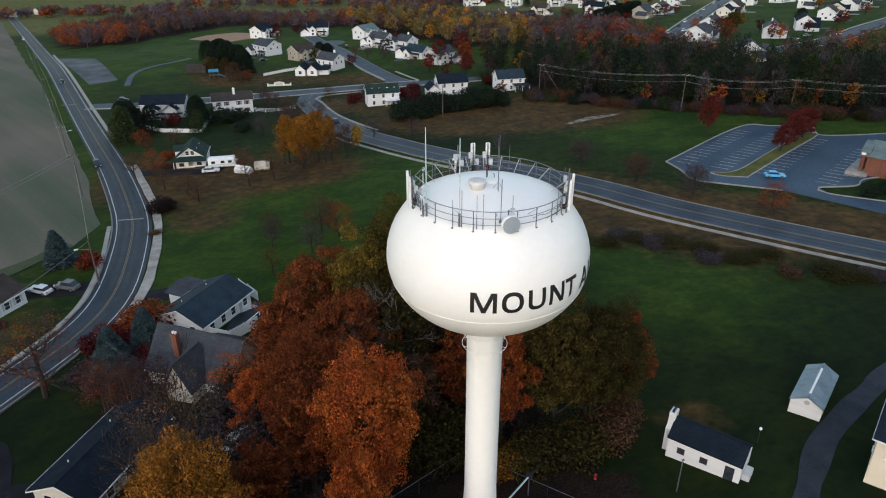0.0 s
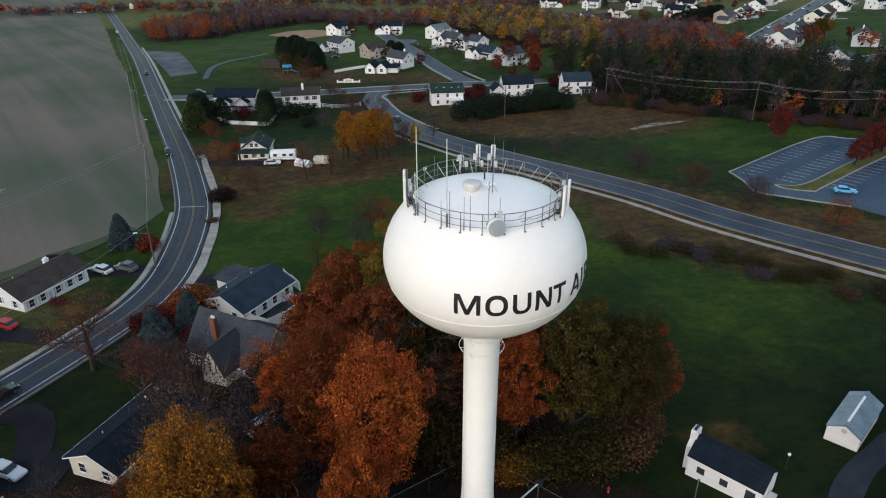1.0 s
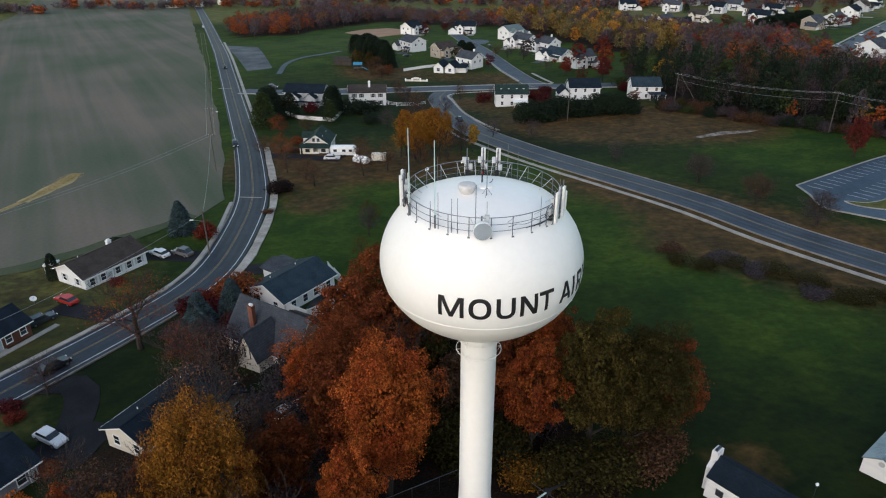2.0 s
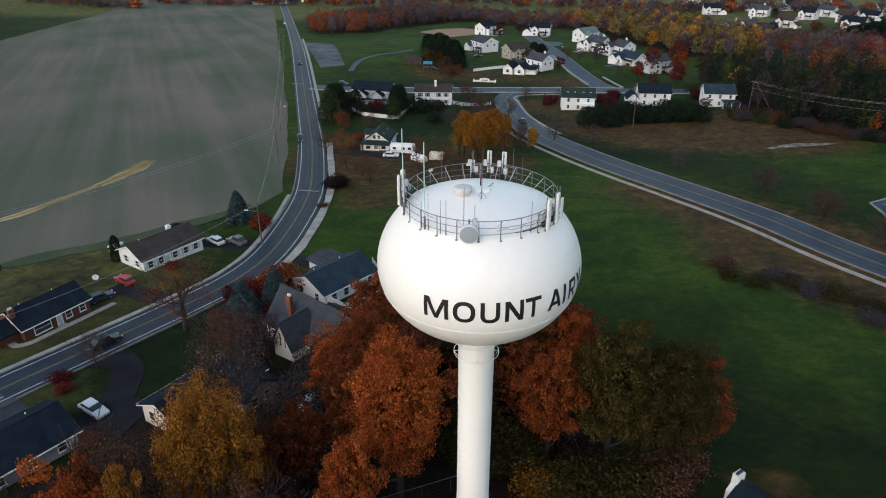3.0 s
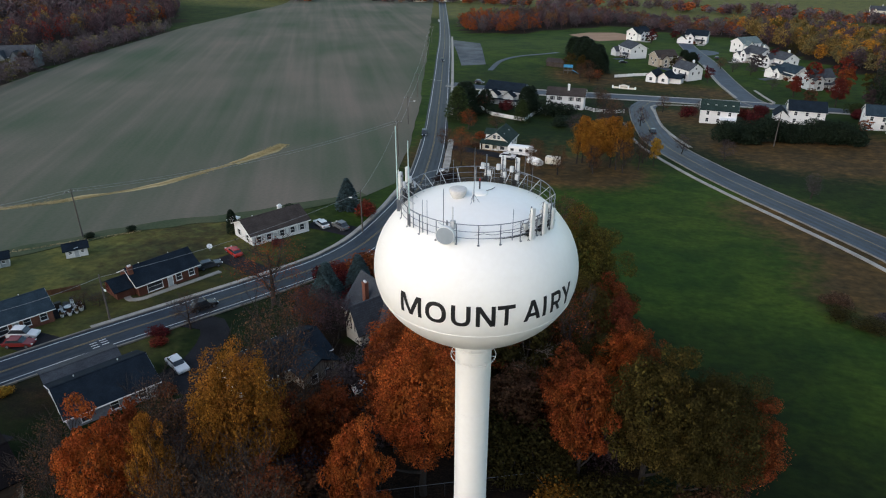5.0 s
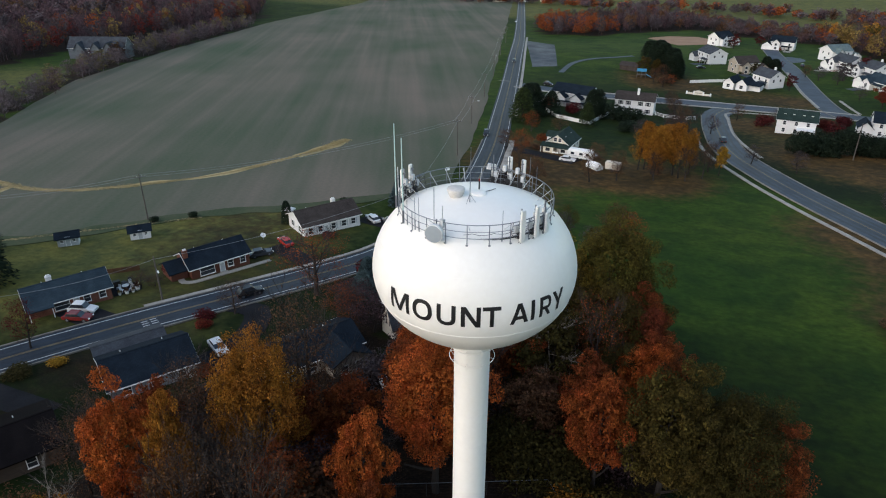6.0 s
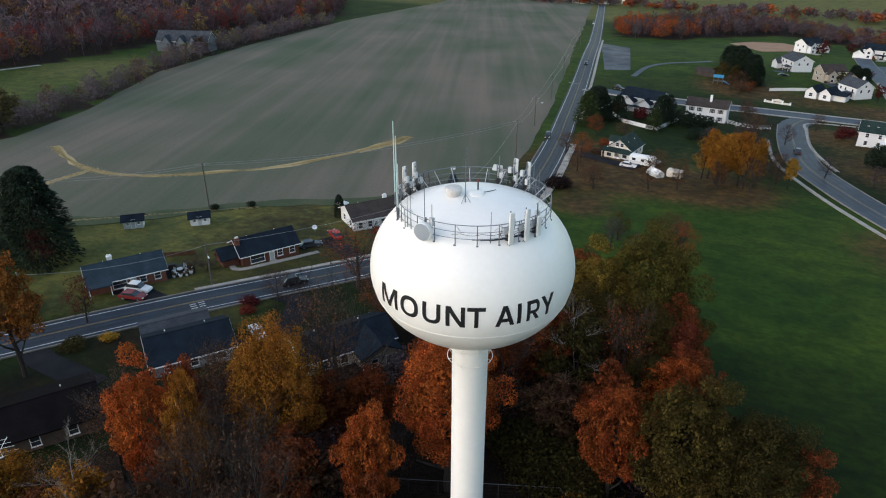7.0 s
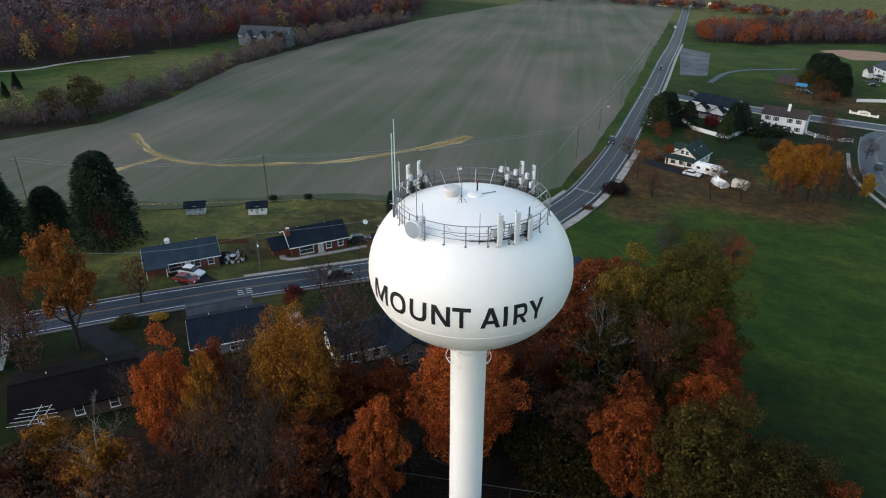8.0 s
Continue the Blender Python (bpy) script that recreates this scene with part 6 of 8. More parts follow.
BARE = [bare_variant(71), bare_variant(72)]
OAK = [bare_variant(75, 0.30, 500, 900)]
OAK_RUST = [bare_variant(77, 0.26, 300, 2200)]


def conifer_variant(seed, count, size, wide=2.4, blunt=0.0):
    g = np.random.default_rng(seed)
    t = g.random(count) ** 0.75
    z = 0.6 + 9.4 * t
    tier = 0.88 + 0.12 * np.abs(np.sin(z * 3.1 + g.random(count) * 0.6))
    a = g.random(count) * 2 * math.pi
    env = wide * ((1 - t) ** (0.85 - 0.4 * blunt) + 0.03) * (1 + 0.14 * np.sin(a * 5 + seed + z)) * tier
    q = env * (0.45 + 0.55 * g.random(count) ** 0.5)
    c = np.stack([q * np.cos(a), q * np.sin(a), z - 0.18 * q], axis=1)
    out = np.stack([np.cos(a), np.sin(a), -0.25 + 0 * a], axis=1) + g.normal(size=(count, 3)) * 0.3
    out /= np.linalg.norm(out, axis=1)[:, None]
    side = np.cross(out, np.array([0, 0, 1.0]) + g.normal(size=(count, 3)) * 0.35)
    side /= np.linalg.norm(side, axis=1)[:, None]
    s = size * (0.6 + 0.8 * g.random(count))[:, None]
    P = np.stack([c - out * s * 0.6, c - side * s * 0.28, c + out * s * 0.8, c + side * s * 0.28], axis=1).reshape(-1, 3)
    bm = bmesh.new()
    tube(bm, (0, 0, -0.5), (0, 0, 9.2), 0.2, 0.03, 7)
    return (mesh_of("trunk", bm, M_BARK), quad_mesh("crown", P, np.arange(count * 4).reshape(-1, 4), M_LEAF))


SPRUCE = [conifer_variant(81, 6000, 0.42), conifer_variant(82, 6000, 0.42)]
PINE = [conifer_variant(91, 2300, 0.50, 3.2, 1.0), conifer_variant(92, 2300, 0.50, 3.4, 1.0)]
THICK = [conifer_variant(95, 13000, 0.27, 3.2, 1.35), conifer_variant(96, 13000, 0.27, 3.2, 1.2)]


def shrub_variant(seed, count=1500, size=0.56):
    g = random.Random(seed)
    lobes = [(g.uniform(-2.2, 2.2), g.uniform(-2.2, 2.2), g.uniform(2.0, 6.0), 2.6, 2.6, 2.8) for _ in range(9)]
    P, F = leaf_cloud(seed, count, size, lobes, 0.6)
    bm = bmesh.new()
    for k in range(5):
        tube(bm, (0, 0, -0.5), (g.uniform(-2, 2), g.uniform(-2, 2), 5), 0.2, 0.06, 5)
    return (mesh_of("trunk", bm, M_BARK), quad_mesh("crown", P, F, M_LEAF))


SHRUB = [shrub_variant(101), shrub_variant(102)]
UNDER = [shrub_variant(103, 2300, 0.38), shrub_variant(104, 2300, 0.38)]
HEDGE = [shrub_variant(105, 4000, 0.39), shrub_variant(106, 4000, 0.39)]

ORANGE, RUST, RED, MAROON = (0.34, 0.083, 0.019), (0.185, 0.050, 0.016), (0.150, 0.026, 0.016), (0.085, 0.014, 0.015)
GOLD, YELLOW, OLIVE, OLIVE2 = (0.27, 0.120, 0.017), (0.36, 0.20, 0.026), (0.040, 0.033, 0.009), (0.062, 0.046, 0.011)
BROWN, DUN, GREEN, DARK, BLUE = (0.092, 0.048, 0.027), (0.066, 0.052, 0.056), (0.036, 0.052, 0.017), (0.018, 0.029, 0.017), (0.050, 0.078, 0.082)
AMBER = (0.235, 0.098, 0.015)
OLIVE_DARK = (0.050, 0.040, 0.0105)
FOREST = (0.082, 0.067, 0.014)
BURNT = (0.215, 0.080, 0.018)
COPPER = (0.225, 0.054, 0.014)
RUSSET = (0.135, 0.034, 0.016)
SAGE = (0.105, 0.087, 0.040)
STRAW, SLOE, WINE = (0.150, 0.100, 0.033), (0.022, 0.013, 0.013), (0.120, 0.024, 0.019)
PLUM = (0.070, 0.043, 0.049)
MOSS = (0.165, 0.112, 0.020)
WORDS = {COPPER: "copper-orange", BURNT: "burnt-orange", FOREST: "dark green", OLIVE_DARK: "dark olive-green", RUSSET: "russet-red", MOSS: "moss-green", SAGE: "dull sage-green", STRAW: "straw-coloured", SLOE: "blackish-purple", WINE: "wine-red", ORANGE: "orange", RUST: "rust-brown", RED: "red", MAROON: "maroon", GOLD: "golden", YELLOW: "yellow", OLIVE: "olive-green", OLIVE2: "yellow-green", BROWN: "brown", PLUM: "plum-brown", AMBER: "amber", DUN: "dull brown", GREEN: "green", DARK: "dark green", BLUE: "blue-green"}
tree_rng = random.Random(9)


def tree(kind, x, y, height, r, colour, label="", name="", sink=0.0):
    """A tree of the given height and crown radius at a place in the plan."""
    pick = kind[tree_rng.randrange(len(kind))]
    what = {id(NEAR): "broad tree in dense autumn leaf", id(FINE): "broad tree in dense autumn leaf", id(BIG): "great spreading tree in dense autumn leaf", id(MID): "autumn tree with a rounded crown", id(SPARSE): "thinly leaved autumn tree", id(OAK): "great bare oak with spreading limbs", id(OAK_RUST): "wide half-bare oak with a few leaves still hanging", id(BARE): "bare tree with fine grey branches", id(SPRUCE): "pointed spruce on a lawn", id(PINE): "broad evergreen pine tree", id(THICK): "dense rounded evergreen tree", id(HEDGE): "dense evergreen bush", id(UNDER): "ragged leafy autumn bush", id(SHRUB): "low leafy bush"}[id(kind)]
    ob = thing(name or ("bush" if kind in (SHRUB, HEDGE, UNDER) else "tree"), x, y, gz(x, y) - sink, 0, label or WORDS[colour] + " " + what, "bush" if kind in (SHRUB, HEDGE, UNDER) else "tree")
    base = {id(SPRUCE): 2.4, id(PINE): 3.3, id(THICK): 3.1, id(SHRUB): 4.2, id(HEDGE): 4.2, id(UNDER): 4.2}.get(id(kind), 3.6)
    spin = tree_rng.uniform(0, 360)
    for nm, me in zip(("trunk", "crown", "twig_haze"), pick):
        o = new(nm, me)
        o.parent = ob
        if nm == "twig_haze":
            tagged(o, kind="stuff")
        o.matrix_basis = pose(0, 0, 0, 0, 0, spin) @ Matrix.Diagonal((r / base, r / base, height / 10.0, 1))
        v = tree_rng.uniform(0.9, 1.1)
        o.color = (colour[0] * v, colour[1] * v, colour[2] * v, 1)
    return ob


# the grove round the tower foot
for k, x, y, h, r, c in (
    (BIG, -7.0, 49.5, 20.4, 5.0, ORANGE), (NEAR, -13.5, 53.5, 14.5, 4.4, RUST), (BIG, -15.0, 60.0, 16.5, 4.8, RUST), (NEAR, -21.0, 62.5, 10.5, 3.6, ORANGE), (FINE, -11.5, 67.5, 17.0, 5.2, RUST), (NEAR, -19.5, 72.0, 15.0, 5.2, RUST), (FINE, -17.5, 82.0, 16.5, 5.0, RUST),
    (BIG, -19.8, 37.8, 21.2, 4.4, AMBER), (FINE, -7.3, 39.4, 17.0, 2.7, ORANGE), (NEAR, -4.6, 37.0, 12.0, 2.4, RUST), (FINE, 6.0, 58.6, 16.2, 3.3, COPPER), (FINE, 12.2, 60.4, 19.0, 4.4, OLIVE2), (FINE, 15.8, 60.8, 16.5, 3.6, OLIVE_DARK), (BIG, 18.3, 62.6, 16.5, 4.6, OLIVE), (NEAR, 11.5, 65.0, 15.0, 3.4, OLIVE), (NEAR, 17.5, 66.0, 14.0, 3.6, OLIVE),
    (SPARSE, 20.0, 64.5, 13.0, 3.2, RUST), (BIG, -6.0, 85.8, 21.5, 6.0, FOREST), (FINE, -1.4, 83.6, 13.5, 4.6, FOREST), (FINE, 0.5, 81.0, 14.5, 4.0, RUST), (FINE, 2.6, 77.0, 14.5, 3.2, RUSSET), (FINE, 6.6, 73.0, 13.5, 3.4, RUST), (FINE, 5.2, 70.5, 14.0, 2.8, ORANGE), (FINE, 2.5, 70.5, 12.5, 3.2, OLIVE), (NEAR, 2.0, 64.5, 13.5, 3.4, RUST), (FINE, -19.9, 28.9, 20.0, 2.2, AMBER), (FINE, -10.8, 80.5, 18.5, 5.0, MOSS), (FINE, -7.6, 76.6, 16.0, 4.6, OLIVE2),
    (FINE, -24.8, 26.8, 19.5, 3.3, ORANGE), (NEAR, -29.5, 32.6, 15.0, 3.0, RUST), (NEAR, -21.5, 20.0, 14.0, 3.4, GOLD), (NEAR, -33.5, 16.5, 10.0, 3.0, GOLD), (FINE, 10.5, 67.0, 11.0, 3.2, RUST), (NEAR, -17.0, 47.5, 12.0, 3.6, RUST),
    (SPARSE, 21.5, 66.0, 11.5, 3.0, RUST), (FINE, 20.4, 64.6, 13.5, 3.4, RUST), (SPARSE, -26.0, 70.0, 8.0, 3.2, ORANGE), (NEAR, -3.0, 62.5, 10.0, 4.0, BROWN), (NEAR, -5.0, 68.0, 15.0, 5.0, OLIVE), (FINE, 0.0, 76.0, 16.0, 4.0, OLIVE2)):
    tree(k, x, y, h, r * 1.16, c)
for x, y, h, r, c in ((11.0, 56.5, 5.5, 3.4, OLIVE), (15.0, 57.5, 6.0, 3.6, OLIVE), (18.5, 59.5, 5.0, 3.2, BROWN), (8.0, 55.0, 4.5, 2.8, OLIVE2), (6.0, 54.5, 4.0, 2.6, GOLD), (20.5, 62.0, 4.5, 2.8, BROWN), (-1.0, 56.5, 6.0, 3.4, OLIVE), (-3.5, 59.0, 8.0, 3.6, OLIVE), (1.5, 59.0, 7.0, 3.2, OLIVE), (4.0, 57.0, 5.5, 3.0, OLIVE)):
    tree(UNDER, x, y, h, r, c, "shady low bush at the foot of the grove")
under = random.Random(21)
for i in range(150):
    x, y = under.uniform(-38, 32), under.uniform(12, 96)
    if not inside(x, y, GROVE) or (abs(x - TX) < 17 and abs(y - 45) < 12 and y < 57) or (-46 < x < -27 and 50 < y < 84) or x > 13 or (x > 0 and y > 76):
        continue
    tree(UNDER, x, y, under.uniform(3.5, 8.0), under.uniform(2.2, 3.6), under.choice((BROWN, OLIVE, RUST, DUN, OLIVE, BROWN, PLUM)), "ragged bush under the autumn trees")
for x, y, h, r in ((-22.5, 45.5, 22.0, 6.0), (-9.5, 29.5, 20.5, 4.6), (-14.0, 26.0, 18.5, 4.6), (-18.0, 29.5, 17.5, 4.8), (-5.0, 24.5, 16.5, 4.2), (-35.0, 39.0, 12.5, 4.0), (-39.5, 68.5, 8.0, 3.4), (-27.5, 39.5, 13.0, 4.2), (-22.5, 32.5, 14.5, 4.2), (-14.0, 20.5, 15.0, 4.2), (-43.0, 69.0, 8.5, 3.8), (-38.5, 29.5, 11.5, 4.2), (-33.0, 26.0, 13.0, 4.2), (-1.0, 71.5, 17.5, 4.6), (-10.0, 61.0, 15.5, 4.6), (-11.0, 44.5, 9.0, 3.4)):
    tree(BARE, x, y, h, r, RUST if y > 55 else BROWN, "bare tree with fine grey branches and a few brown leaves")
fill = random.Random(44)
for i in range(58):
    x, y = fill.uniform(-44, 2), fill.uniform(-6, 44)
    if not inside(x, y, GROVE) or (x < -32 and y < 32) or (x < -36 and y > 8) or (x > -12 and y > 30):
        continue
    kind, c = fill.choice(((SPARSE, BROWN), (SPARSE, PLUM), (SPARSE, DUN), (SPARSE, RUST), (BARE, BROWN), (MID, BROWN), (NEAR, RUST), (SPARSE, BROWN)))
    tree(kind, x, y, fill.uniform(8, 14.5), fill.uniform(3.4, 5.0), c, "brown half-bare tree in a crowded autumn grove")
tree(OAK, -28.0, 50.5, 15.5, 5.6, BROWN)
M_DEAD = material("bleached_dead_wood", (0.13, 0.11, 0.095), (0.24, 0.205, 0.18), 1.5, 0.9, 12.0, 0.4, stretch=(1, 1, 0.3))
for k, (x, y, h) in enumerate(((-4.5, 68.5, 18.5), (-7.5, 71.5, 18.0), (-21.0, 19.0, 19.0))):
    dead = thing("dead_tree", x, y, gz(x, y), 0, "dead pale tree with bleached bare limbs", "tree")
    part("trunk", limbs(bmesh.new(), 200 + k, h, 4.0, 4.0, 0.17, 10, 2), M_DEAD, dead)
# lawns and gardens along the main road
for k, x, y, h, r, c in (
    (SHRUB, -50.0, 78.0, 3.0, 2.4, PLUM), (SHRUB, -46.0, 74.0, 2.6, 2.4, PLUM), (SPRUCE, -46.2, 79.2, 7.4, 3.2, BLUE), (SPRUCE, -43.2, 84.0, 7.6, 3.0, BLUE), (SHRUB, -51.0, 84.0, 4.4, 2.5, MAROON), (SHRUB, -46.5, 85.5, 4.6, 3.0, MAROON), (HEDGE, -45.5, 90.5, 6.0, 4.4, RUST), (HEDGE, -50.2, 86.5, 4.2, 2.6, RED), (HEDGE, -41.5, 82.0, 4.0, 3.0, MAROON), (OAK_RUST, -53.5, 74.0, 12.5, 6.8, RUST), (SPARSE, -36.5, 70.5, 7.5, 4.2, PLUM), (SPARSE, -41.0, 72.5, 7.0, 4.0, PLUM), (BARE, -58.8, 61.2, 6.5, 3.2, BROWN),
    (SPRUCE, -74.0, 118.0, 7.4, 3.1, BLUE), (SHRUB, -66.8, 116.0, 4.6, 2.6, RED), (SHRUB, -61.0, 132.0, 1.2, 1.6, BROWN), (THICK, -85.2, 93.6, 5.4, 1.35, DARK), (SHRUB, -72.0, 93.5, 1.8, 1.6, MAROON), (SHRUB, -81.4, 63.6, 3.0, 1.6, MAROON), (SHRUB, -61.5, 57.5, 1.8, 1.8, MAROON), (SHRUB, -58.8, 55.5, 1.5, 1.4, RED),
    (SHRUB, -108.6, 76.0, 2.0, 1.2, DARK), (SHRUB, -104.6, 83.0, 2.0, 1.2, DARK), (SHRUB, -84.0, 110.0, 2.4, 1.8, DARK), (SHRUB, -66.0, 36.5, 1.6, 1.4, YELLOW), (SHRUB, -68.0, 32.0, 1.2, 2.4, OLIVE), (NEAR, -64.2, 24.5, 20.0, 5.4, BURNT), (SPARSE, -66.0, 18.0, 14.0, 4.6, MAROON), (SPARSE, -74.0, 36.0, 9.0, 2.8, MAROON), (SPARSE, -58.0, 17.0, 14.0, 4.0, BROWN),
    (THICK, -104.5, 39.0, 19.0, 6.6, DARK), (THICK, -113.0, 20.5, 18.0, 6.4, DARK), (THICK, -119.0, 31.0, 9.5, 4.4, DARK), (SPARSE, -112.0, 40.0, 8.0, 3.4, MAROON), (SPARSE, -100.0, 38.0, 9.0, 3.4, MAROON), (MID, -118.0, 20.0, 12.0, 4.4, BROWN), (BARE, -80.5, 57.0, 3.0, 2.6, BROWN), (BARE, -79.0, 58.8, 2.2, 2.0, BROWN),
    (SHRUB, -47.0, 47.5, 1.8, 1.6, RUST), (SPARSE, -33.5, 122.0, 7.0, 2.6, DUN), (SPARSE, -25.0, 118.0, 6.5, 3.0, DUN), (SPARSE, -31.0, 110.0, 5.0, 2.6, OLIVE2), (SPARSE, -24.0, 131.0, 6.0, 2.8, DUN)):
    tree(k, x, y, h, r, c)
# trees and bushes dotted between the houses of the estate
for k, x, y, h, r, c in (
    (NEAR, -6.1, 319.8, 9.0, 3.6, RED), (NEAR, 10.4, 306.4, 11.0, 4.2, WINE), (MID, 10.9, 330.3, 12.0, 4.4, RUST), (SPARSE, -39.3, 367.5, 7.0, 4.0, DUN), (SPARSE, -30.3, 361.8, 7.0, 4.0, DUN), (SPARSE, -46.0, 372.1, 6.0, 3.6, BROWN),
    (THICK, -61.0, 375.0, 7.0, 3.6, DARK), (HEDGE, -11.2, 278.9, 4.5, 3.2, MAROON), (HEDGE, -14.8, 268.3, 5.0, 3.4, WINE), (SPARSE, -31.3, 272.3, 6.0, 3.0, DUN), (MID, 38.0, 308.7, 9.0, 4.6, GOLD), (MID, 27.9, 323.1, 8.0, 4.2, STRAW),
    (HEDGE, 17.1, 289.0, 6.0, 3.4, GREEN), (HEDGE, 19.8, 284.1, 5.0, 3.0, MAROON), (BARE, -37.2, 203.6, 9.0, 3.6, BROWN), (SPARSE, -38.0, 196.7, 8.0, 3.6, BROWN), (PINE, -100.5, 210.7, 12.0, 5.0, GREEN), (PINE, -80.4, 220.7, 8.0, 3.2, GREEN),
    (HEDGE, -106.7, 239.1, 4.0, 3.0, RED), (HEDGE, -66.5, 222.5, 4.0, 4.0, DARK), (SPARSE, -76.8, 173.3, 8.0, 4.0, RUST), (SPARSE, -82.6, 174.4, 7.0, 3.6, BROWN), (SPARSE, -96.9, 315.3, 7.0, 3.8, BROWN), (SPARSE, -89.9, 309.4, 6.0, 3.6, BROWN),
    (MID, -105.0, 451.3, 8.0, 4.4, WINE), (MID, -97.0, 475.4, 6.0, 4.2, MAROON), (SPARSE, -43.7, 238.3, 7.0, 3.2, PLUM), (SPARSE, -16.0, 332.2, 6.0, 3.4, DUN), (MID, 1.3, 304.3, 7.0, 3.8, BROWN), (MID, 22.1, 304.6, 8.0, 4.4, PLUM)):
    tree(k, x, y, h, r, c)
